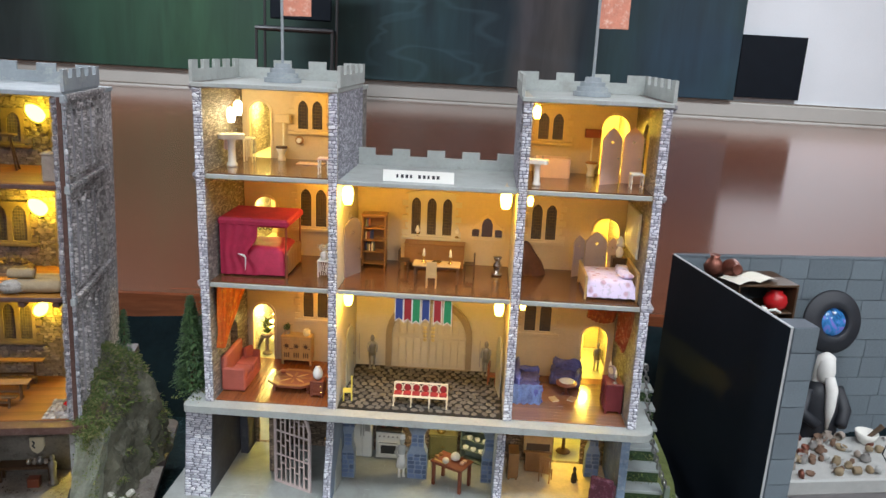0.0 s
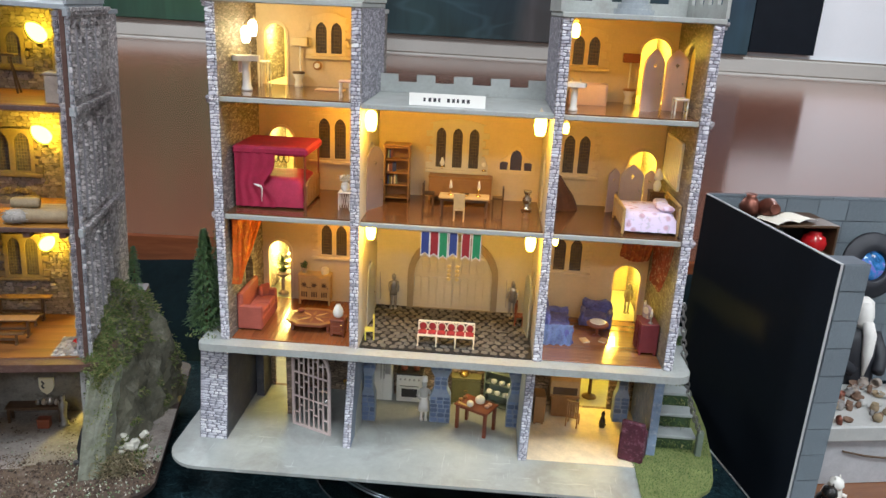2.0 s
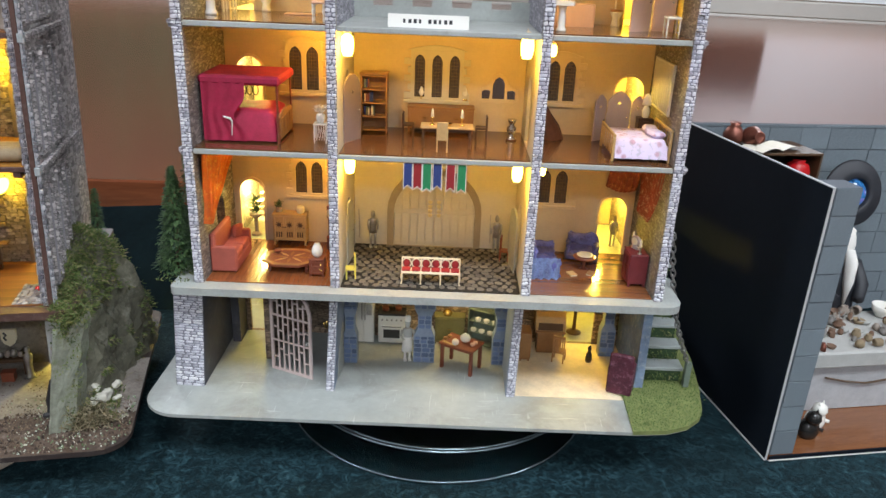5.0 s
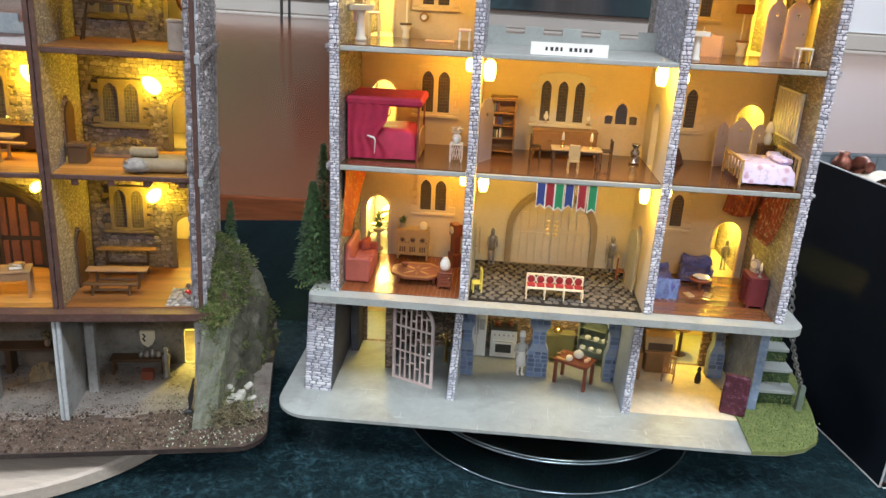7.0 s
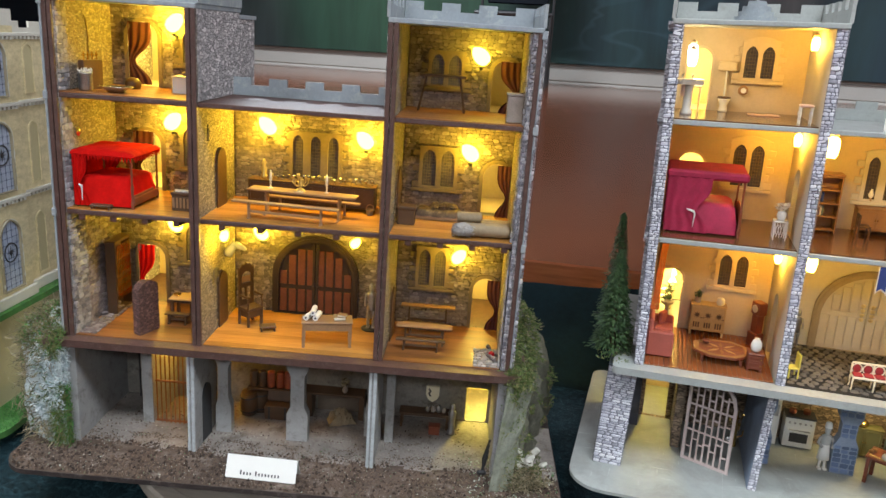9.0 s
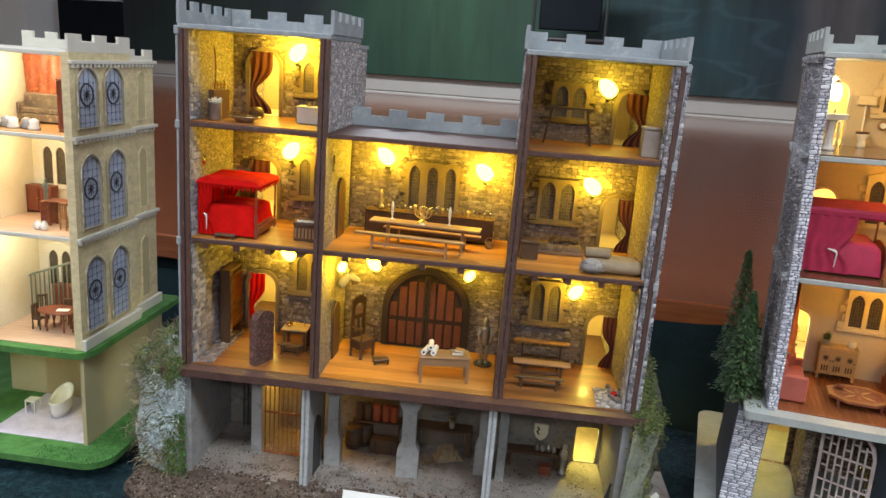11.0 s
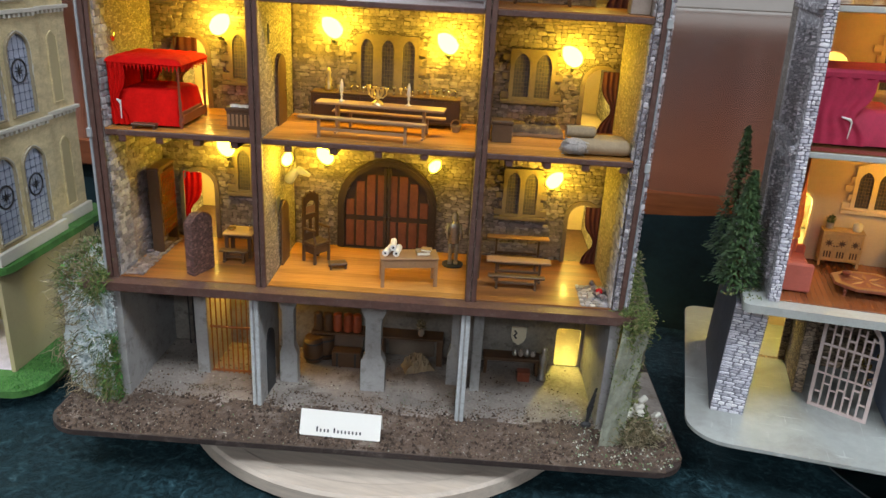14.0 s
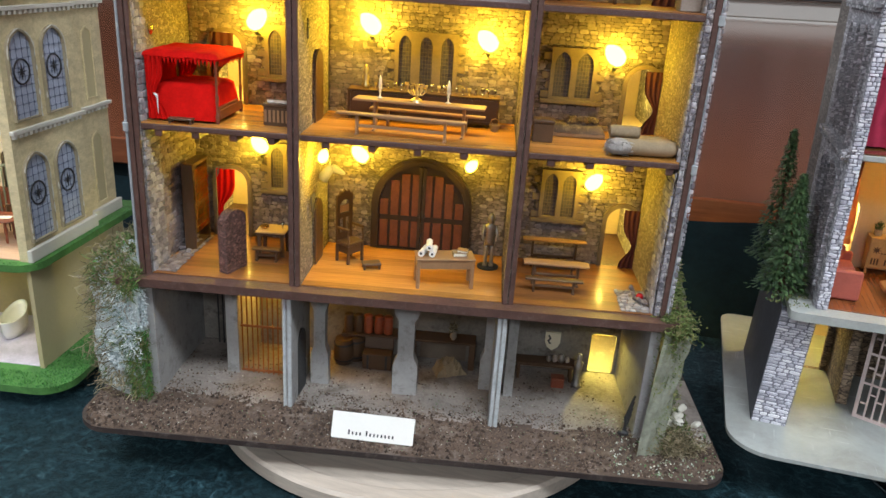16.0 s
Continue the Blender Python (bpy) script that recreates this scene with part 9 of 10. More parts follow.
tufts("fur_hair", None, lambda r: ((13 * math.cos(a_ := r.uniform(0, 6.3)) * (q_ := r.uniform(0.3, 1)), 12 * math.sin(a_) * q_, r.uniform(-8, 6)), (math.cos(a_), math.sin(a_), 0.2)), 500, M["grey_fur"], "shaggy grey hair", "", (2, 5), 31, t)
b = B()
for k in range(40):
    rr_ = random.Random(k + 90)
    lathe(b, ((3, 0), (5, 3), (2, 7)), 0, 0, 0, 7, m=Matrix.Translation(((170 + rr_.uniform(0, 34)) * MM, (92 + rr_.uniform(0, 20)) * MM, (G2 + 10 + rr_.uniform(0, 6)) * MM)) @ Matrix.Scale(rr_.uniform(0.5, 1), 4))
tagged(single("heaped_furs", b, M["brown_cloth"], FJ, "heap of dark furs on the bedroll", "furs"), kind="stuff")
t = thing("chest", at(FJ, 142, 58, G2), "small dark carved chest in the dormitory", "chest")
b = B()
box(b, -11, 11, -9, 9, 0, 20, 0.6)
part("body", b, M["dark_oak"], t)
b = B()
box(b, -12, 12, -10, 10, 20.1, 24, 0.8)
part("lid", b, M["dark_oak"], t)
curtain_pair(at(FJ, 277, DJ - 5.5, 409, 180), 24, 73, M["dark_curtain"], "dark red curtain tied back across the arch")
# ---- brown castle: tower rooms ----
t = thing("bow", at(FJ, -276, 62, 540, 90), "dark wooden hunting bow hung on the wall", "bow")
b = B()
tube(b, [(-3 + 9 * math.cos(a), -1, 30 * math.sin(a)) for a in [-1.35 + 0.27 * i for i in range(11)]], 0.9, 6)
part("stave", b, M["dark_oak"], t)
b = B()
tube(b, [(-1, -1, -29), (-1, -1, 29)], 0.3, 4)
part("string", b, M["cord"], t)
t = thing("weapon_rack", at(FJ, -262, 46, G3, 80), "dark wooden weapon rack with gilt hilts", "rack")
b = B()
box(b, -18, 18, -4, 4, 0, 36, 0.6)
part("body", b, M["dark_oak"], t)
for k in range(4):
    b = B()
    tube(b, [(-12 + 8 * k, 0, 36), (-12 + 8 * k, 0, 46)], 0.8, 6)
    tube(b, [(-15 + 8 * k, 0, 42), (-9 + 8 * k, 0, 42)], 0.7, 6)
    part("hilt", b, M["gold"], t)
vase(at(FJ, -258, 24, G3), ((7, 0), (8, 3), (8, 20), (8.6, 22), (7, 22)), M["pewter"], "grey pail on the floor", "pail", "pail")
tufts("white_flowers", FJ, lambda r: ((-258 + r.uniform(-7, 7), 24 + r.uniform(-6, 6), G3 + 22 + r.uniform(0, 4)), (0, 0, 1)), 90, M["white_china"], "bunch of white flowers in the pail", "flowers", (2, 4), 33)
t = thing("silver_platter", at(FJ, -222, 26, G3), "polished silver oval platter on a low stand", "platter")
b = B()
lathe(b, ((10, 0), (12, 3), (21, 7), (22, 8), (18, 7.6), (9, 6)), 0, 0, 0, 24, 0.7)
part("dish", b, M["silver"], t, smooth=True)
vase(at(FJ, -230, 92, G3) @ Matrix.Scale(0.6, 4), ((15, 0), (17, 8), (17, 14), (12, 22), (4, 24)), M["dark_oak"], "round dark wooden stool or cask", "cask", "cask")
t = thing("chest", at(FJ, -152, 84, G3) @ Matrix.Diagonal((1, 1, 0.7, 1)), "white painted chest with cloth on top", "chest")
b = B()
box(b, -18, 18, -12, 12, 0, 28, 0.8)
part("body", b, M["white_cloth"], t)
b = B()
box(b, -19, 19, -13, 13, 28.1, 31, 0.8)
part("lid", b, M["white_cloth"], t)
drape("folded_cloth", at(FJ, -162, 82, G3 + 28), 24, 6, M["sacking"], "tan folded cloth on the chest", 3, 3)
curtain_pair(at(FJ, -254, DJ - 5, 565), 40, 82, M["dark_curtain"], "dark red curtain tied back across the arch")
curtain_pair(at(FJ, 277, DJ - 5.5, 548, 180), 34, 68, M["dark_curtain"], "dark red curtain tied back across the arch")
t = thing("easel_table", at(FJ, 176, 96, G3), "dark wooden trestle with splayed legs", "trestle")
b = B()
box(b, -30, 30, -8, 8, 44, 47, 0.6)
part("top", b, M["dark_oak"], t)
for x in (-22, 22):
    for s in (-1, 1):
        b = B()
        tube(b, [(x, 0, 44), (x + 8 * (1 if x > 0 else -1), 6 * s, 0)], 1.4, 6)
        part("leg", b, M["dark_oak"], t)
t = thing("box_chest", at(FJ, 268, 30, G3), "pale stone-grey box by the wall", "box")
b = B()
box(b, -10, 10, -10, 10, 0, 32, 0.8)
part("body", b, M["clay"], t)
b = B()
box(b, -11, 11, -11, 11, 32.1, 35, 0.6)
part("lid", b, M["clay"], t)
# ---- brown castle: dungeon ----
waisted_pillar(J, 6, 42, 30, M["j_post"], None, 14, 34)
waisted_pillar(J, 108, 71, 22, M["j_post"], None, 14, 34)
waisted_pillar(J, -101, 50, 22, M["j_post"], None, 14, 34)
upright(J, M["j_post"], -218, -203, 53, 141.6)
upright(J, M["j_post"], 128, 140, 60, 72)
t = thing("cage_door", at(FJ, -202, 60, ZB + 0.2), "row of dark iron prison bars", "gate")
for k in range(10):
    b = B()
    tube(b, [(2 + 6.4 * k, 0, 0), (2 + 6.4 * k, 0, 140)], 1.0, 6)
    part("bar", b, M["rust"], t)
for z in (4, 66, 132):
    b = B()
    box(b, 0, 62, -1.2, 1.2, z, z + 2.4, 0.2)
    part("rail", b, M["rust"], t)
t = thing("cage_door", at(FJ, -281 + 4, 132, ZB + 0.2), "row of dark iron prison bars", "gate")
for k in range(6):
    b = B()
    tube(b, [(20 + 6.4 * k, 0, 0), (20 + 6.4 * k, 0, 140)], 1.0, 6)
    part("bar", b, M["iron"], t)
warm_light(FJ, -176, 122, 128, LAMP_W * 1.5, (1.0, 0.55, 0.06), 0.004)
gothic_door("arched_door", at(FJ, -119, 20, ZB + 0.2, 86), 28, 84, M["iron"], "dark grey arched door on the basement post wall", False, 0.2)
for x, y in ((-82, 110), (-68, 122)):
    t = thing("barrel", at(FJ, x, y, ZB + 0.2), "dark wooden barrel with iron hoops", "barrel", "barrels")
    b = B()
    lathe(b, ((11, 0), (13.5, 12), (13.8, 18), (13, 26), (11, 36), (10, 35)), 0, 0, 0, 18)
    part("cask_body", b, M["dark_oak"], t, smooth=True)
    for z in (6, 28):
        b = B()
        lathe(b, ((12.6, z), (13.3, z), (13.4, z + 2), (12.6, z + 2)), 0, 0, 0, 18)
        part("hoop", b, M["iron"], t)
t = thing("wall_shelf", at(FJ, 2, 126, 48), "long dusty dark shelf along the dungeon wall", "shelf")
b = B()
box(b, -88, 88, -13, 14, 0, 3, 0.5)
part("board", b, M["dark_oak"], t)
for x in (-84, 6, 84):
    b = B()
    box(b, x - 4, x + 4, -11, 13, 0.2 - 48 + ZB, -0.2, 0.4)
    part("support", b, M["dark_oak"], t)
b = B()
box(b, 14, 76, 13.2, 15, ZB + 1 - 48, -1, 0.2)
part("back_panel", b, M["j_trim"], t, "pale board under the shelf")
CROCK = ((5.2, 0), (6.2, 1), (6.4, 18), (5.4, 21), (5.6, 22), (6, 24), (5.2, 25), (1, 25.4))
for k, x in enumerate((-78, -65, -52, -38, -26)):
    vase(at(FJ, x, 122, 51.1), CROCK, M["crock_red" if k > 1 else "dark_oak"], "red storage crock on the dungeon shelf" if k > 1 else "dark storage crock on the dungeon shelf", "crock", "jar")
vase(at(FJ, 60, 122, 51.1), ((2.5, 0), (4.5, 4), (4, 8), (2.5, 10), (3.4, 11)), M["clay"], "small dusty clay vase on the shelf", "vase", "vase")
tufts("dried_flowers", FJ, lambda r: ((60 + r.uniform(-5, 5), 122 + r.uniform(-4, 4), 61 + r.uniform(0, 12)), (0, 0, 1)), 140, M["dry_moss"], "dried brown flowers in the vase", "flowers", (3, 7), 35)
t = thing("chest", at(FJ, -36, 104, ZB + 0.6), "dark wooden chest with its lid open", "chest")
b = B()
box(b, -19, 19, -9, 9, 0, 22, 0.8)
part("body", b, M["dark_oak"], t)
b = B()
box(b, -19, 19, -1.5, 1.5, 0, 16, 0.8, Matrix.Translation((0, 9 * MM, 22.4 * MM)) @ Matrix.Rotation(radians(-14), 4, "X"))
part("lid", b, M["dark_oak"], t)
for x in (-12, 12):
    b = B()
    box(b, x - 1.4, x + 1.4, -9.8, -9.1, 1, 21, 0.2)
    part("strap", b, M["iron"], t)


def crumpled(m, w, d, h, mat, label, seed):
    """A folded, slumped piece of coarse cloth."""
    b = B()
    n = 16
    g = {}
    for i in range(n + 1):
        for j in range(n + 1):
            u, v = 2 * i / n - 1, 2 * j / n - 1
            e = max(0, 1 - max(abs(u), abs(v)) ** 3)
            f = noise.fractal((u * 1.7, v * 1.7, seed), 0.6, 2, 4)
            r = 1 + 0.22 * noise.noise((u * 2, v * 2, seed + 5))
            g[i, j] = b.verts.new(Vector((u * w / 2 * r, v * d / 2 * r, max(0.3, h * e * (0.75 + 0.9 * abs(f)) + 2 * abs(f)))) * MM)
    for i in range(n):
        for j in range(n):
            b.faces.new((g[i, j], g[i + 1, j], g[i + 1, j + 1], g[i, j + 1]))
    rim = [g[i, 0] for i in range(n + 1)] + [g[n, j] for j in range(1, n + 1)] + [g[i, n] for i in range(n - 1, -1, -1)] + [g[0, j] for j in range(n - 1, 0, -1)]
    b.faces.new(list(reversed(rim)))
    return single("sack", b, mat, m, label, "sack")


crumpled(at(FJ, 58, 106, ZB + 1.2, 20), 40, 26, 16, M["sacking"], "crumpled tan sack on the earth floor", 3)
table(at(FJ, 182, 116, ZB + 0.2), 76, 22, 26, M["dark_oak"], "rough dark table with tools in the dungeon", r=2)
for k in range(4):
    vase(at(FJ, 186 + 8 * k, 114, ZB + 26.3) @ Matrix.Scale(0.6 + 0.12 * (k % 3), 4), JAR, M["clay" if k % 2 else "pewter"], "small dusty jar on the dungeon table", "jar", "jar")
t = thing("red_box", at(FJ, 198, 96, ZB + 1), "small red wooden box on the dungeon floor", "box")
b = B()
box(b, -8, 8, -6, 6, 0, 12, 0.5)
part("body", b, M["red_wood"], t)
b = B()
box(b, -8.5, 8.5, -6.5, 6.5, 12.1, 14, 0.4)
part("lid", b, M["red_wood"], t)
t = thing("shield", at(FJ, 191, 139, 40), "white shield with a dark device on the dungeon wall", "shield")
b = B()
plate(b, [(-10, 26), (-10, 12), (-7, 5), (0, 0), (7, 5), (10, 12), (10, 26)], [], -2, 2, "xz")
part("plate", b, M["cream_paint"], t)
b = B()
tube(b, [(-6, -2.4, 22), (-3, -2.4, 18), (-6, -2.4, 14), (-3, -2.4, 10)], 1.3, 6)
part("device", b, M["iron"], t, "dark painted device")
b = B()
lathe(b, ((6, 0), (6, 4), (4.4, 6), (4.8, 24), (6.2, 34), (2.6, 38), (3.4, 42), (3.2, 46), (1, 48)), 0, 0, 0, 14)
single("statue", b, M["pewter"], at(FJ, 223, 100, ZB + 1), "small dull grey statue by the dungeon doorway", "statue", smooth=True)
t = thing("fire_iron", at(FJ, 268, -2, ZB + 1), "tangle of black iron tools against the post", "tool")
for k in range(4):
    b = B()
    tube(b, [(2 * k - 3, 0, 0), (3 - k, 2, 14 + 3 * k), (6 + 0.5 * k, 3, 28 + 8 * k)], 1.4, 6)
    lathe(b, ((1, 0), (3.4, 2), (3.4, 5), (1, 7)), 2 * k - 3, 0, 0, 8)
    part("iron", b, M["iron"], t)


def mound(x, y):
    return 0.4 + max(0, 7 * math.exp(-(((x + 235) / 45) ** 2 + ((y - 66) / 26) ** 2)) + 1.5 * noise.noise((x / 30, y / 30, 1)))


b = B()
gx, gy = 90, 30
g = {}
for i in range(gx + 1):
    for j in range(gy + 1):
        x, y = -351 + 722 * i / gx, -79 + 219 * j / gy
        e = min(1, (x + 351) / 14, (371 - x) / 14, (y + 79) / 10)
        g[i, j] = b.verts.new(Vector((x, y, ZB + 0.2 + mound(x, y) * max(0.05, e))) * MM)
for i in range(gx):
    for j in range(gy):
        if (i < 3 or i > gx - 4) and j < 4 - min(i, gx - 1 - i):
            continue
        f = b.faces.new((g[i, j], g[i + 1, j], g[i + 1, j + 1], g[i, j + 1]))
        f.material_index = 1 if -79 + 7.3 * j > -8 + 16 * noise.noise((i / 5, j / 3, 2)) else 0
o = single("earth_floor", b, M["earth"], FJ, "brown crumbly earth and pale sand over the castle base", "earth", smooth=True)
o.data.materials.append(M["sand"])


def on_base(x, y):
    if x < -349 or x > 369 or y < -77:
        return 0
    if y < -40 and (x < -312 and (x + 312) ** 2 + (y + 40) ** 2 > 1360 or x > 332 and (x - 332) ** 2 + (y + 40) ** 2 > 1360):
        return 0
    return mound(x, y)


def on_clump(x, y):
    return on_base(x, y) if noise.noise((x / 34, y / 16, 3)) + 0.5 * noise.noise((x / 11, y / 8, 5)) + 0.55 * noise.noise((x / 2.3, y / 2.3, 8)) > -0.3 + min(0.42, 0.0045 * max(0, y + 20)) - 0.5 * math.exp(-(((x + 235) / 50) ** 2 + ((y - 60) / 30) ** 2)) else 0


crumbs("earth_crumbs", FJ, -352, 371, -80, 30, ZB + 0.3, 13000, M["gravel"], "loose brown grit and small stones on the base", (0.5, 1.4), 2, on_clump)
crumbs("earth_clods", FJ, -350, 368, -79, 8, ZB + 0.2, 2400, M["clod"], "dark brown clods of earth on the base", (1.2, 3.6), 6, on_clump)
crumbs("earth_crumbs", FJ, -280, 270, 20, 130, ZB + 0.3, 1500, M["gravel"], "loose brown grit on the dungeon floor", (0.6, 1.9), 3, on_clump)
crumbs("pale_grit", FJ, -348, 368, -78, 60, ZB + 0.4, 700, M["lichen_leaf"], "scattered pale grit on the earth", (0.4, 1.1), 7, on_base)
crumbs("pale_gravel", FJ, 250, 368, -78, 40, ZB + 0.6, 420, M["lichen_leaf"], "pale gravel on the base", (0.8, 1.9), 4, on_base)
name_card(at(FJ, -17, -60.5, ZB + 1.6, -2), 92, 29, [(-27 + 4.2 * k + (3 if k > 3 else 0), -25.2 + 4.2 * k + (3 if k > 3 else 0), 5, 8.4 + (2.2 if k in (0, 4) else 0)) for k in range(12)], "white folded name card with small dark lettering", 24)




def strands(parent, area, n, mat, label, length, seed, curl=0.5, sag=0.25, width=0.45, name="hair_growth"):
    """Long curling fibres: area(rng) gives a root and an outward direction in mm."""
    rng = random.Random(seed)
    vs, fs = [], []
    for k in range(n):
        p, d = area(rng)
        p = Vector(p)
        d = (Vector(d) + Vector((rng.uniform(-0.9, 0.9), rng.uniform(-0.9, 0.9), rng.uniform(-0.9, 0.9)))).normalized()
        side = d.orthogonal().normalized()
        side.rotate(Matrix.Rotation(rng.uniform(0, 6.28), 3, d))
        step = rng.uniform(*length) / 6
        for i in range(7):
            w = side * width * (1 - i / 8)
            vs += [tuple((p - w) * MM), tuple((p + w) * MM)]
            if i:
                q = len(vs) - 4
                fs.append((q, q + 1, q + 3, q + 2))
            p = p + d * step
            d = (d + Vector((rng.uniform(-curl, curl), rng.uniform(-curl, curl), rng.uniform(-curl, curl) - sag))).normalized()
    me = bpy.data.meshes.new(name)
    me.from_pydata(vs, [], fs)
    me.materials.append(mat)
    o = new(name, me)
    o.parent = parent
    return tagged(o, label, kind="stuff")


def crag(name, m, label, seed, mat, y0, y1, wall, s, width, height, power):
    """A rough rock face against x = wall: width(u) and height(u) run from the front (u = 0) to the back."""
    t = thing(name, m, label, "rock")
    b = B()
    nu, nv = 56, 36
    g = {}
    for i in range(nu + 1):
        for j in range(nv + 1):
            u, v = (i / nu) ** 1.6, j / nv
            w, h = width(u), height(u)
            x = w * (1 - v ** power) + 3
            z = ZB + h * math.sin(v * math.pi / 2) ** 0.9
            nn = noise.fractal((u * 7, v * 5, seed), 0.7, 2.2, 6)
            g[i, j] = b.verts.new(Vector((wall + s * max(1.0, x + 15 * nn * min(1, x / 20)), y0 + (y1 - y0) * u + 8 * nn * (1 if i else 0.4), z + 7 * noise.noise((i / 3, j / 3, seed)))) * MM)
    for i in range(nu):
        for j in range(nv):
            b.faces.new((g[i, j], g[i + 1, j], g[i + 1, j + 1], g[i, j + 1]))
    for i in (0, nu):
        c = b.verts.new(Vector((wall, y0 if i == 0 else y1, ZB)) * MM)
        for j in range(nv):
            b.faces.new((c, g[i, j], g[i, j + 1]))
    bmesh.ops.recalc_face_normals(b, faces=b.faces)
    spots = [((v.co.x / MM, v.co.y / MM, v.co.z / MM), v.normal.copy()) for v in b.verts]
    part("rock_face", b, mat, t)
    return t, spots


def scatter(spots, keep):
    pool = [q for q in spots if keep(q[0])]

    def pick(r):
        p, n = pool[r.randrange(len(pool))]
        return (p[0] + r.uniform(-5, 5), p[1] + r.uniform(-5, 5), p[2] + r.uniform(-4, 4)), n
    return pick


t, spots = crag("crag", FJ, "mossy crag modelled against the castle wall", 7, M["rock"], -12, 215, 290, 1, lambda u: 13 + 66 * min(1, u * 1.25) ** 1.1, lambda u: 152 + (62 * u / 0.62 if u < 0.62 else 62 - 150 * (u - 0.62)), 1.35)
tufts("moss_growth", None, scatter(spots, lambda p: p[2] > 128 + 0.2 * p[1] or noise.noise((p[1] / 30, p[2] / 26, 4)) > 0.2), 12000, M["moss_leaf"], "tufts of green and tan moss", "", (3, 8), 41, t)
tufts("moss_growth", None, lambda r: ((r.uniform(296, 350), r.uniform(-20, 60), ZB + 3), (0, 0, 1)), 700, M["moss_leaf"], "tufts of green and tan moss at the foot", "", (3, 9), 42, t)
b = B()
sg = {}
for i in range(9):
    for j in range(15):
        u, v = i / 8, j / 14
        top_, bot_ = Vector((292 + 30 * u, -9 + 8 * u, 157 - 6 * u)), Vector((277 + 24 * u + 4 * u * u, -38 + 8 * u, ZB + 1))
        p = bot_.lerp(top_, v)
        p.y += 4.5 * noise.fractal((u * 2.2, v * 4, 3), 0.8, 2, 4) - 3
        p.x += 5 * noise.noise((u * 2, v * 5, 9)) if i == 8 else 0
        sg[i, j] = b.verts.new(p * MM)
for i in range(8):
    for j in range(14):
        b.faces.new((sg[i, j], sg[i + 1, j], sg[i + 1, j + 1], sg[i, j + 1]))
for j in range(14):
    q0, q1 = (Vector((sg[8, jj].co.x + 0.004, 0.012, sg[8, jj].co.z)) for jj in (j, j + 1))
    b.faces.new((sg[8, j], b.verts.new(q0), b.verts.new(q1), sg[8, j + 1]))
M["pale_rock"] = paint("pale_rock", (0.21, 0.22, 0.17), 0.85, 0.5, 22, 160, 1.0, dirt=(0.11, 0.135, 0.055))
part("rock_slab", b, M["pale_rock"], t, "pale grey front slab of the crag")
tufts("moss_growth", None, lambda r: ((r.uniform(284, 318), -6 - (v_ := r.uniform(0, 1)) * 28, 150 - 136 * v_ + r.uniform(-6, 6)), (0.3, -1, 0.2)), 700, M["moss_leaf"], "thin moss on the slab", "", (1.5, 4), 49, t)
tufts("moss_growth", None, lambda r: ((304 + r.gauss(0, 8.5), 3 + r.gauss(0, 12), 156 + r.gauss(0, 7)), (r.uniform(-0.3, 1), -0.6, 0.5)), 2600, M["moss_leaf"], "thick mossy clump under the board", "", (2, 6), 47, t)
tufts("dry_growth", None, lambda r: ((318 + r.gauss(0, 9), -24 + r.gauss(0, 7), ZB + 2 + abs(r.gauss(0, 7))), (r.uniform(-1, 1), -0.7, 0.8)), 900, M["dry_moss"], "dry tan moss at the foot", "", (4, 11), 48, t)
for k in range(9):
    rr_ = random.Random(k + 60)
    b = B()
    box(b, -6, 6, -5, 5, -4, 4, 1.4, Matrix.Translation(((330 + rr_.uniform(-14, 22)) * MM, (14 + rr_.uniform(-20, 30)) * MM, (ZB + 6 + rr_.uniform(0, 16)) * MM)) @ Euler((rr_.uniform(-1, 1), rr_.uniform(-1, 1), rr_.uniform(-1, 1))).to_matrix().to_4x4() @ Matrix.Diagonal((rr_.uniform(0.6, 1.4), rr_.uniform(0.6, 1.2), rr_.uniform(0.5, 1.0), 1)))
    part("loose_stone", b, M["y_trim"], t)
strands(t, lambda r: ((304 + r.gauss(0, 8.5), 2 + r.gauss(0, 12), 156 + r.gauss(0, 7)), (r.uniform(-0.3, 1), -0.6, 0.3)), 900, M["moss_leaf"], "tangled green moss", (5, 12), 150, 0.8, 0.12, 0.8)
strands(t, lambda r: ((322 + r.gauss(0, 12), -22 + r.gauss(0, 8), ZB + 3 + abs(r.gauss(0, 10))), (r.uniform(-1, 1), -0.7, 0.6)), 700, M["dry_moss"], "straggling dry tan moss", (10, 24), 151, 0.8, 0.12, 0.7)
M["lichen_rock"] = paint("lichen_rock", (0.50, 0.55, 0.54), 0.9, 0.4, 26, 220, 1.0, dirt=(0.06, 0.15, 0.04))
t, spots = crag("crag", FJ, "lichen-covered crag modelled against the castle wall", 11, M["lichen_rock"], -16, 140, -290, -1, lambda u: 8 + (46 + 12 * math.sin(u * 6)) * min(1, u * 6) ** 0.6, lambda u: 150 + 30 * min(1, u * 4), 4.0)
M["lichen_white"] = islands("lichen_white", ((0, (0.30, 0.40, 0.39)), (0.5, (0.58, 0.66, 0.68)), (1, (0.84, 0.87, 0.87))), 0.9, 300, 0.1, 0.1)
def pale_zone(p):
    return 44 < p[2] < 150 and p[0] > -338 and noise.noise((p[0] / 24, p[2] / 30, 6)) > -0.25


def tan_zone(p):
    return p[0] < -328 or p[2] < 42 or (p[2] > 132 and p[0] < -306)


def green_zone(p):
    return (p[0] > -314 and p[2] < 104) or p[2] > 140 or noise.noise((p[0] / 22, p[2] / 22, 9)) > 0.34


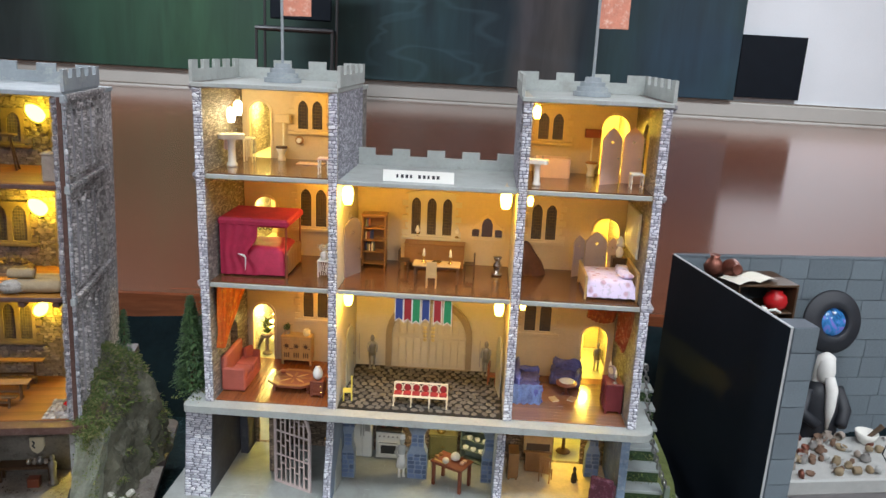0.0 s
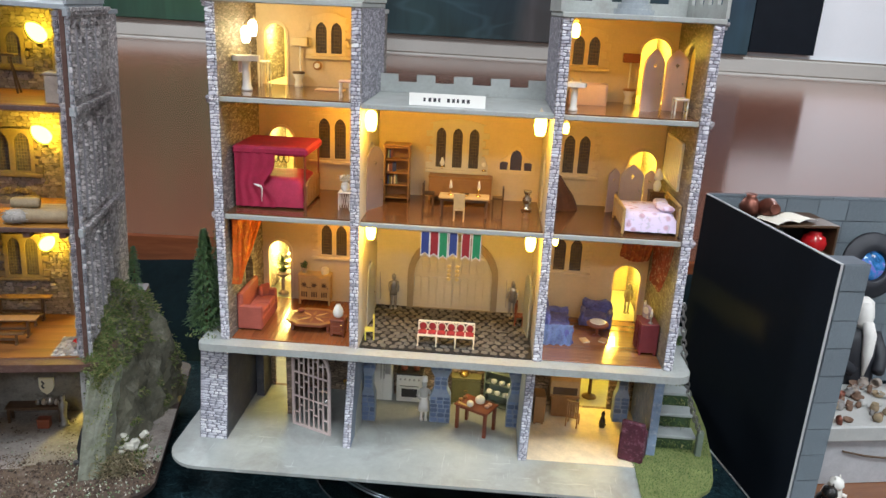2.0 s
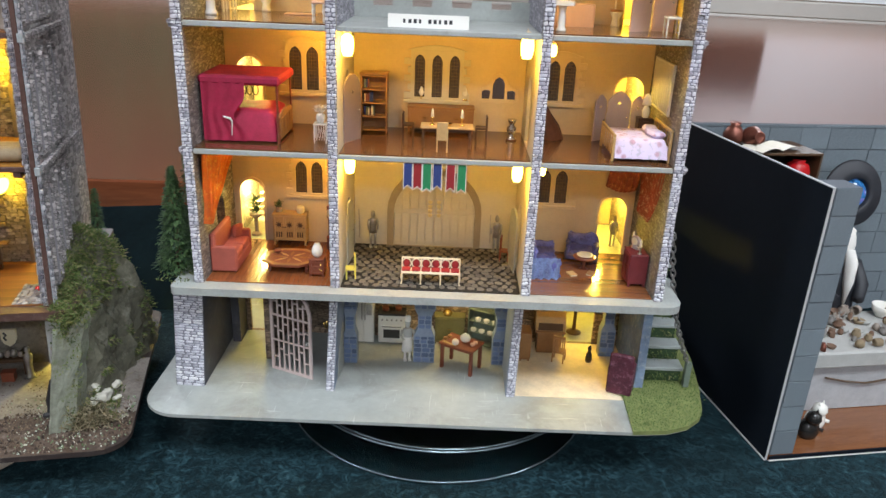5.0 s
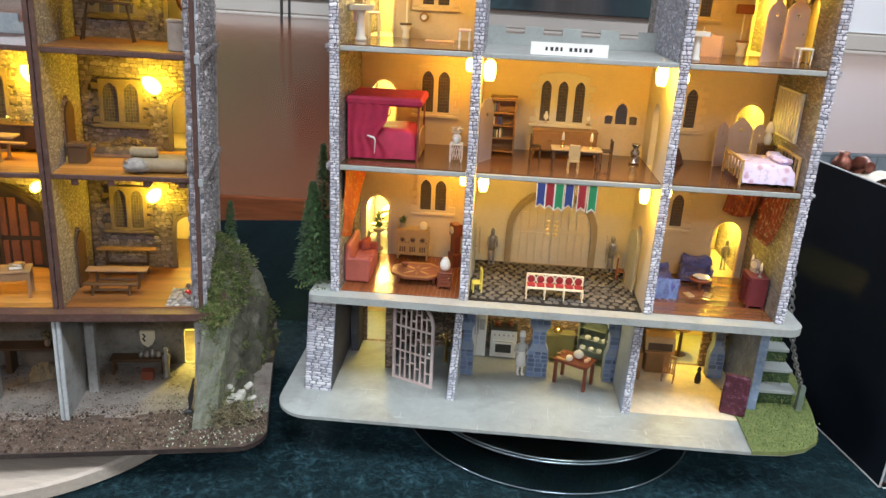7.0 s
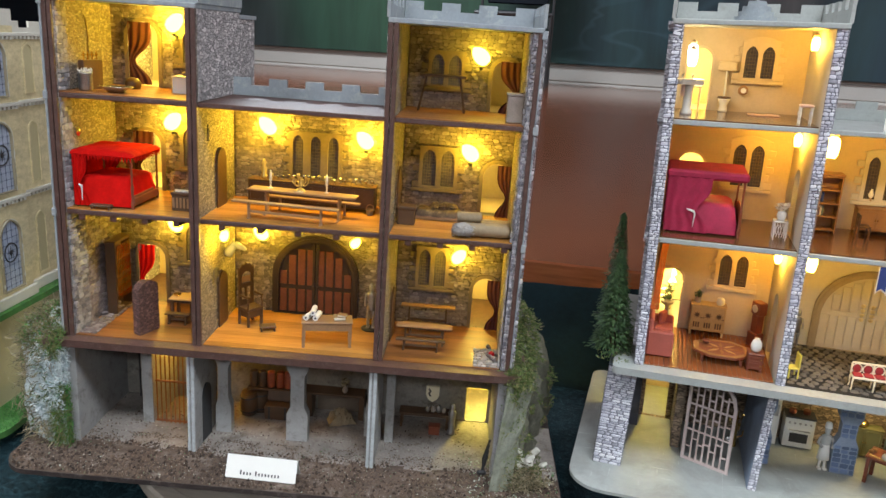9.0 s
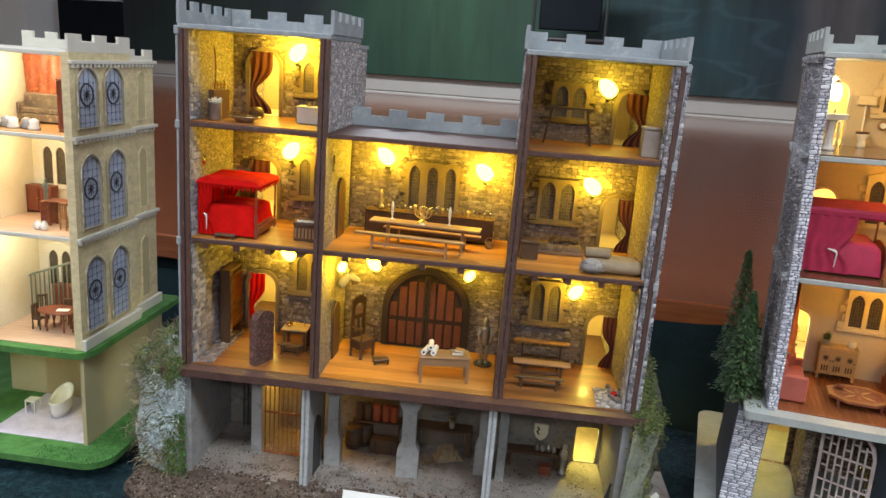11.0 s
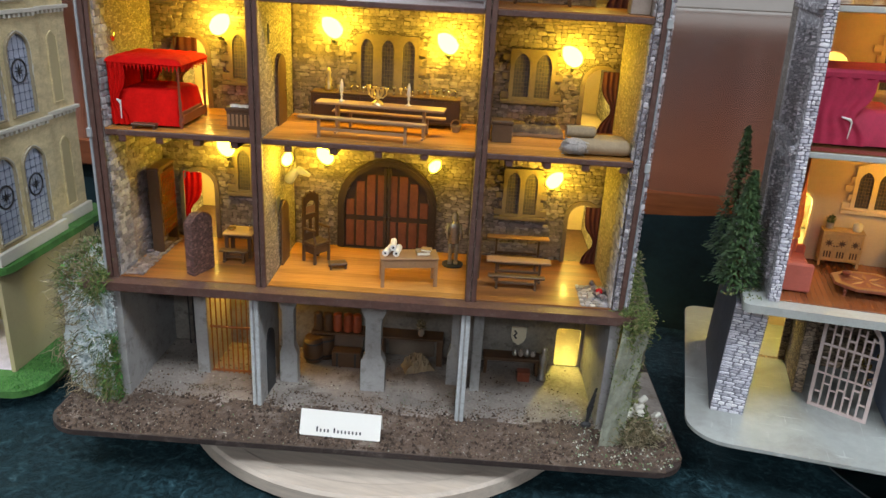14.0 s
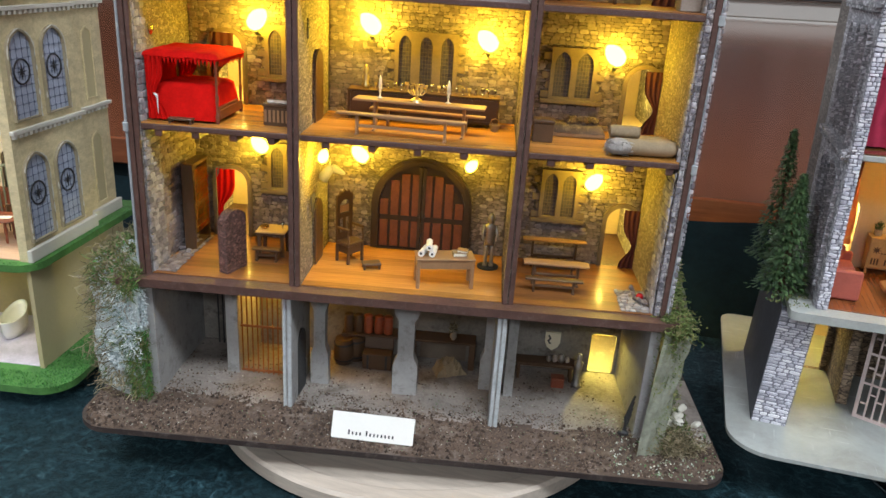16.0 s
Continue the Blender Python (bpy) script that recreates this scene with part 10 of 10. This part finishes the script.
def front(r):
    return (r.uniform(-308, -285), r.uniform(-18, -8), r.uniform(12, 100)), (-0.1, -1, 0.1)


tufts("lichen_growth", None, scatter(spots, pale_zone), 6000, M["lichen_white"], "puffs of pale grey lichen", "", (1.2, 4.2), 43, t)
strands(t, scatter(spots, pale_zone), 2600, M["lichen_white"], "curled threads of pale lichen", (6, 13), 143, 1.1, 0.0, 1.1)
strands(t, scatter(spots, tan_zone), 1900, M["dry_moss"], "straggling dry tan moss", (14, 34), 145, 0.85, 0.12, 0.75)
strands(t, scatter(spots, green_zone), 2600, M["moss_leaf"], "tangled green moss", (8, 20), 146, 0.8, 0.12, 0.85)
tufts("moss_growth", None, scatter(spots, green_zone), 5000, M["grass_vivid"], "tufts of green moss", "", (1.6, 5), 44, t)
strands(t, front, 700, M["moss_leaf"], "tangled green moss", (8, 18), 147, 0.6, 0.15, 0.55)
tufts("moss_growth", None, front, 1500, M["grass_vivid"], "tufts of green moss", "", (2, 6), 144, t)
strands(t, lambda r: ((r.uniform(-305, -285), r.uniform(-16, -8), r.uniform(96, 152)), (-0.1, -1, 0.1)), 500, M["lichen_white"], "curled threads of pale lichen", (5, 11), 148, 0.9, 0.05, 0.7)
conifer(at(FJ, 306, 200, 120), 130, 22, "dark green model conifer on the crag", 8, 900)
# ---- grey block room: shelf, vessels, figures ----
t = thing("wall_shelf", at(FB, 126, 306, 268), "dark brown open wall shelf box", "shelf")
for nm, q in (("top", (-52, 56, -42, 42, 92, 96)), ("bottom", (-52, 56, -42, 42, 0, 4)), ("side_panel", (-52, -48, -42, 42, 4.1, 91.9)), ("side_panel", (52, 56, -42, 42, 4.1, 91.9)), ("shelf", (-47.9, 51.9, -40, 40, 44, 47))):
    b = B()
    box(b, *q, 0.6)
    part(nm, b, M["dark_oak"], t)
for x, y, tip in ((52, 314, 0), (76, 300, 80)):
    b = B()
    lathe(b, ((8, 0), (15, 8), (17, 17), (12, 27), (7, 32), (9, 37), (7, 36)), 0, 0, 0 if tip == 0 else -16, 16, m=Matrix.Rotation(radians(tip), 4, "X"))
    single("copper_jug", b, M["copper"], at(FB, x, y, 364.4 + (17 if tip else 0)), "dark copper jug lying on the shelf top" if tip else "dark copper jug standing on the shelf top", "jug", smooth=True)
b = B()
gg = {}
for i in range(11):
    for j in range(5):
        gg[i, j] = b.verts.new(Vector((-46 + 92 * i / 10, -22 + 44 * j / 4, 3 + 5 * abs(math.sin(i * 0.63)) + 1.5 * noise.noise((i, j, 2)))) * MM)
for i in range(10):
    for j in range(4):
        b.faces.new((gg[i, j], gg[i + 1, j], gg[i + 1, j + 1], gg[i, j + 1]))
single("open_book", b, M["candle"], at(FB, 104, 286, 364.6, 18), "open cream book lying on the shelf top", "book")
vase(at(FB, 153, 280, 315.3), ((10, 0), (18, 8), (20, 18), (16, 28), (9, 32), (11, 35)), M["red_glaze"], "shiny red glazed round pot on the shelf", "pot", "pot", 18)
vase(at(FB, 98, 276, 315.3), ((7, 0), (9, 3), (11, 16), (9.6, 18)), M["figure_grey"], "grey pottery beaker on the shelf", "beaker", "pot")
b = B()
lathe(b, ((8, 0), (10, 6), (4, 12)), 0, 0, 0, 10)
tube(b, [(6, 0, 4), (20, -4, 8), (28, -6, 3)], 2.6, 7)
single("bone_ornament", b, M["white_china"], at(FB, 122, 262, 315.3), "pale bone-like ornament on the shelf", "ornament", smooth=True)
t = thing("crystal_disc", at(FB, 275, 300, 288), "round black-framed disc with a glowing blue swirl", "disc")
b = B()
lathe(b, ((53, 4), (56, 7), (53, 10), (38, 14), (27, 18), (25, 14), (25, 3)), 0, 0, 0, 36, m=Matrix.Rotation(radians(78), 4, "X"))
part("rim", b, M["brim_black"], t, smooth=True)
b = B()
lathe(b, ((24.6, 9), (22, 13), (10, 17), (1, 18)), 0, 0, 0, 24, m=Matrix.Rotation(radians(78), 4, "X"))
m_, n_, l_, bs_ = nodes_of("blue_swirl")
f_ = noise_tex(n_, l_, 22, 5, 0.6, warp=2.2)
c_ = ramp(n_, l_, f_, ((0.3, (0.004, 0.02, 0.06)), (0.5, (0.03, 0.16, 0.40)), (0.62, (0.16, 0.12, 0.42)), (0.72, (0.35, 0.65, 0.85))))
l_.new(c_, bs_.inputs["Base Color"])
l_.new(c_, bs_.inputs["Emission Color"])
# faint emission stands in for the swirl's shine; it is no lamp
bs_.inputs["Emission Strength"].default_value = 0.35
bs_.inputs["Roughness"].default_value = 0.15
M["blue_swirl"] = m_

part("crystal", b, M["blue_swirl"], t, smooth=True)
# long-haired doll in a robe, one plain mesh
b = B()
lathe(b, ((44, 0), (42, 30), (36, 80), (32, 110), (30, 136), (20, 150), (9, 156)), 0, 0, 0, 18, 0.8)
for k in (-1, 1):
    tube(b, [(k * 26, 0, 142), (k * 40, -12, 106), (k * 20, -36, 92)], [12, 12, 9], 9)
robe_faces = len(b.faces)
lathe(b, ((8, 154), (13, 162), (14.5, 176), (12, 190), (4, 197)), 0, -3, 0, 16)
lathe(b, ((23, 96), (21, 120), (17, 146), (17, 176), (15, 196), (5, 203)), 3, 6, 0, 16, 0.8)
tube(b, [(0, -15, 168), (0, -25, 150), (-1, -30, 120), (-2, -32, 84)], [8, 10, 8, 2], 9)
o = single("wizard_doll", b, M["white_cloth"], at(FB, 240, 240, 44) @ Matrix.Scale(1.02, 4), "white-haired bearded doll in a dark robe behind the worktable", "doll", smooth=True)
o.data.materials.append(M["brim_black"])
for f in o.data.polygons:
    f.material_index = 1 if f.index < robe_faces else 0
t = thing("workbench", FB, "solid grey plaster workbench crowded with pottery", "bench")
b = B()
box(b, 44, 520, 84, 214, 86, 112, 2.5)
part("slab", b, M["figure_grey"], t)
b = B()
box(b, 50, 520, 94, 206, 8.2, 85.9, 1.0)
part("plinth", b, M["bench_front"], t)
rp = random.Random(17)
kinds = (((8, 0), (13, 2), (17, 12), (15.6, 12.4), (11, 3), (1, 2)), ((10, 0), (11, 1), (11.5, 20), (9.8, 20.3), (9, 3), (1, 2.5)), ((9, 0), (15, 7), (14, 16), (8, 21), (9.8, 25), (8.2, 25), (6.5, 20), (9, 8), (1, 5)), ((6, 0), (10, 6), (9, 14), (6.6, 17), (7.6, 20), (6, 20), (5, 15), (1, 4)))
for k in range(96):
    x, y = (rp.uniform(52, 260) if k % 3 else rp.uniform(62, 400)), rp.uniform(92, 204)
    tip = 0 if rp.random() < 0.65 else 85
    b = B()
    lathe(b, kinds[k % 4], 0, 0, -12 if tip else 0, 14, m=Matrix.Rotation(radians(tip), 4, "X"))
    sc = rp.uniform(0.36, 0.68)
    single("clay_pot", b, M[rp.choice(["clay", "grey_clay", "grey_clay", "brown_clay", "brown_clay", "copper", "figure_grey", "sacking"])], at(FB, x, y, 112.2 + (13 * sc if tip else 0), rp.uniform(0, 360)) @ Matrix.Scale(sc, 4), "small rough pottery vessel on the worktable", "pot", "pots on the worktable", smooth=True)
vase(at(FB, 300, 190, 112.2) @ Matrix.Scale(0.8, 4), ((10, 0), (14, 4), (20, 14), (23, 26), (21, 26), (10, 8)), M["white_china"], "white mortar with a dark pestle", "mortar", "mortar", 18)
b = B()
tube(b, [(303, 188, 124), (320, 182, 148)], [3, 4.6], 8)
single("pestle", b, M["bark"], FB, "dark wooden pestle leaning in the mortar", "pestle")
for k in range(26):
    b = B()
    lathe(b, ((3, 0), (5, 3), (4, 7), (1, 9)), 0, 0, 0, 7)
    single("red_bead", b, M["bead_red"], at(FB, 50 + rp.uniform(0, 26), 87 + rp.uniform(0, 18), 112.2 + 4 * (k // 9)) @ Matrix.Scale(rp.uniform(0.5, 0.9), 4), "small dark red glass bead", "bead", "beads on the worktable", smooth=True)
b = B()
tube(b, [(140, 92, 66), (176, 91, 58), (210, 90, 54), (250, 91, 58)], 1.6, 6)
single("twig", b, M["bark"], FB, "thin dark twig against the table front", "twig")
for x, y, mt in ((84, 36, "black_glaze"), (108, 56, "white_china")):
    b = B()
    lathe(b, ((14, 0), (17, 8), (15, 20), (8, 28)), 0, 0, 0, 14, 0.8)
    lathe(b, ((8, 26), (11, 32), (9, 40), (2, 44)), -4, -6, 0, 12)
    for k in (-1, 1):
        lathe(b, ((2.6, 0), (0.5, 7)), -4 + 5 * k, -6, 40, 6)
    tube(b, [(10, 8, 4), (22, 6, 4), (26, -8, 4)], 2.6, 7)
    single("cat_ornament", b, M[mt], at(FB, x, y, 8.2, 20), "%s seated ornament on the wooden floor" % ("black" if mt[0] == "b" else "white"), "ornament", smooth=True)
b = B()
tube(b, [(196, 40, 300), (206, 30, 240), (190, 26, 190), (214, 30, 160)], 1.0, 5)
single("hanging_wire", b, M["iron"], FB, "thin dark wire hanging by the pillar", "wire")
# ---- yellow castle: rooms ----
for z in (335, 165):
    window(Y, 146, 184, z + 46, z + 106, 2, DY - 6, M["y_trim"], M["pane"], True)
YF1, YF2, YF3 = 165.1, 335.1, 479.1
for z, mt in ((YF1, "pine_plank"), (YF2, "pine_plank"), (YF3, "oak")):
    b = B()
    box(b, 126.4, 278.6, 3, DY - 6.4, z, z + 1, 0.2)
    part("floor_covering", b, M["blush_plank"] if mt == "pine_plank" else M["oak"], Y)
t = thing("round_table", at(FY, 212, 62, YF1 + 1), "dark oval dining table with papers", "table")
b = B()
lathe(b, ((30, 0), (31, 1), (30, 2.4)), 0, 0, 32, 24, 0.7)
part("tabletop", b, M["red_wood"], t)
legs(t, M["red_wood"], -14, 14, -9, 9, 32, 2, True)
for x, y, tn in ((180, 60, 90), (206, 92, 0), (244, 64, -90), (160, 100, 40)):
    chair(at(FY, x, y, YF1 + 1, tn), 15, 14, 18, 40, M["dark_oak"], "dark wooden dining chair with a slatted back", group="chairs in the yellow castle")
b = B()
box(b, -9, 9, -6, 6, 0, 0.6)
single("paper_sheet", b, M["card"], at(FY, 222, 60, YF1 + 35.6, 15), "white paper on the oval table", "paper")
cabinet(at(FY, 190, 128, YF1 + 1), 56, 18, 52, M["red_wood"], "red-brown wooden sideboard by the wall", "sideboard", 3)
t = thing("banister", FY, "grey-green staircase banister with thin balusters", "banister")
for k in range(10):
    b = B()
    tube(b, [(128 + 8 * k, 118, YF1 + 2 + 3 * k), (128 + 8 * k, 118, YF1 + 66 + 3 * k)], 1.2, 6)
    part("baluster", b, M["sage"], t)
b = B()
tube(b, [(126, 118, YF1 + 66), (202, 118, YF1 + 96)], 2, 6)
part("rail", b, M["sage"], t)
cabinet(at(FY, 150, 128, YF2 + 1), 44, 20, 44, M["red_wood"], "red-brown wooden cupboard by the wall", "cupboard", 2)
table(at(FY, 236, 62, YF2 + 1), 56, 26, 38, M["red_wood"], "red-brown writing desk against the wall", "desk")
cabinet(at(FY, 208, 60, YF2 + 1), 18, 20, 36, M["red_wood"], "red-brown drawer pedestal of the desk", "drawers", 1, 3)
chair(at(FY, 250, 40, YF2 + 1, 160), 16, 15, 18, 42, M["oak"], "oak chair drawn up at the desk", name="chair")
figure(at(FY, 206, 58, YF2 + 37.2) @ Matrix.Scale(1.0, 4), 34, M["sage"], "small green-grey statuette on the drawers", "statuette")
for x in (214, 224):
    vase(at(FY, x, 24, YF2 + 1.1), JAR, M["white_china"], "small white jar on the floor", "jar", "jar", 10)
armchair(at(FY, 196, 118, YF3 + 1), 130, 24, 44, M["brown_cloth"], "long dark patterned sofa by the wall", "sofa", seats=3, cat="sofa")
drape("wall_drape", at(FY, 130, 130, 582), 120, 60, M["autumn_silk"], "brown swagged wall drape", 7, 4, None, 0.2)
cabinet(at(FY, 256, 60, YF3 + 1, -90), 50, 20, 74, M["red_wood"], "tall red-brown cabinet by the wall", "tall_cabinet", 2, 2)
for k in range(5):
    vase(at(FY, 150 + 16 * k, 30 + 6 * (k % 2), YF3 + 1.1), ((8, 0), (9, 3), (6, 8), (7, 13), (2, 16)), M["pewter" if k % 2 else "white_china"], "small pewter or white ornament on the floor", "ornament", "ornament")
t = thing("bathtub", at(FY, 192, 86, ZB + 0.2, 100) @ Matrix.Scale(0.88, 4), "white slipper bathtub on the pale floor", "bathtub")
b = B()
n = 20
rings = []
for s_, zz in ((0.82, 2), (0.95, 14), (1.0, 30), (1.06, 34), (0.96, 34), (0.9, 26), (0.76, 8)):
    ring = []
    for k in range(n):
        a = 2 * math.pi * k / n
        up = 12 * max(0, math.cos(a)) if zz > 24 else 0
        ring.append(b.verts.new(Vector((34 * s_ * math.cos(a), 17 * s_ * math.sin(a), zz + up)) * MM))
    rings.append(ring)
for r0, r1 in zip(rings, rings[1:]):
    for k in range(n):
        b.faces.new((r0[k], r0[(k + 1) % n], r1[(k + 1) % n], r1[k]))
b.faces.new(rings[0][::-1])
b.faces.new(rings[-1])
part("tub", b, M["white_china"], t, smooth=True)
stool(at(FY, 148, 76, ZB + 0.2), 18, 24, M["white_china"], "white stool beside the bath")
b = B()
plate(b, rect(126, 284, 4, 142), [], ZB + 0.1, ZB + 1, "xy")
single("floor_covering", b, M["mauve_marble"], FY, "pale mauve marbled floor covering", "rug")
drape("towel", at(FY, 222, 128, 122, 30), 24, 30, M["white_china"], "white towel hanging on the wall", 2, 1.5)
b = B()
rg = random.Random(19)
for k in range(9000):
    x, y = rg.uniform(230, 345), rg.uniform(-48, 260)
    if x < 292 and y > -12:
        continue
    p = Vector((x, y, ZB))
    d = Vector((rg.uniform(-0.6, 0.6), rg.uniform(-0.6, 0.6), 1)).normalized() * rg.uniform(1.5, 3.4)
    s = Vector((rg.uniform(-1, 1), rg.uniform(-1, 1), 0)).normalized() * 0.6
    b.faces.new([b.verts.new(q * MM) for q in (p - s, p + s, p + d)])
for k in range(4000):
    x, y = rg.uniform(240, 306), rg.uniform(-14, 250)
    if x < 292 and y > -2:
        continue
    p = Vector((x, y, 164))
    d = Vector((rg.uniform(-0.2, 0.9), rg.uniform(-0.8, 0.4), 0.8)).normalized() * rg.uniform(1.5, 3.4)
    s = Vector((rg.uniform(-1, 1), rg.uniform(-1, 1), 0)).normalized() * 0.6
    b.faces.new([b.verts.new(q * MM) for q in (p - s, p + s, p + d)])
tagged(part("turf", b, M["grass_vivid"], Y), "bright green turf round the base", kind="stuff")
# ---- chair on the stage ----
t = thing("stacking_chair", FS @ pose(-1.6, 5.9, STAGE, 0, 0, 4), "tall black metal-framed chair against the painted backdrop", "chair")
b = B()
box(b, -345, 345, -225, 220, 640, 685, 14)
part("seat", b, M["black_board"], t)
b = B()
box(b, -300, 300, 205, 235, 760, 1380, 12)
part("backrest", b, M["black_board"], t)
b = B()
tube(b, [(-360, -215, 660), (-190, -240, 660), (190, -240, 660), (360, -215, 660)], 18, 8)
part("front_rail", b, M["iron"], t)
for x in (-352, 352):
    for y, top in ((-215, 665), (212, 1360)):
        b = B()
        tube(b, [(x, y, 0), (x, y, top)], 14, 8)
        part("leg", b, M["iron"], t)
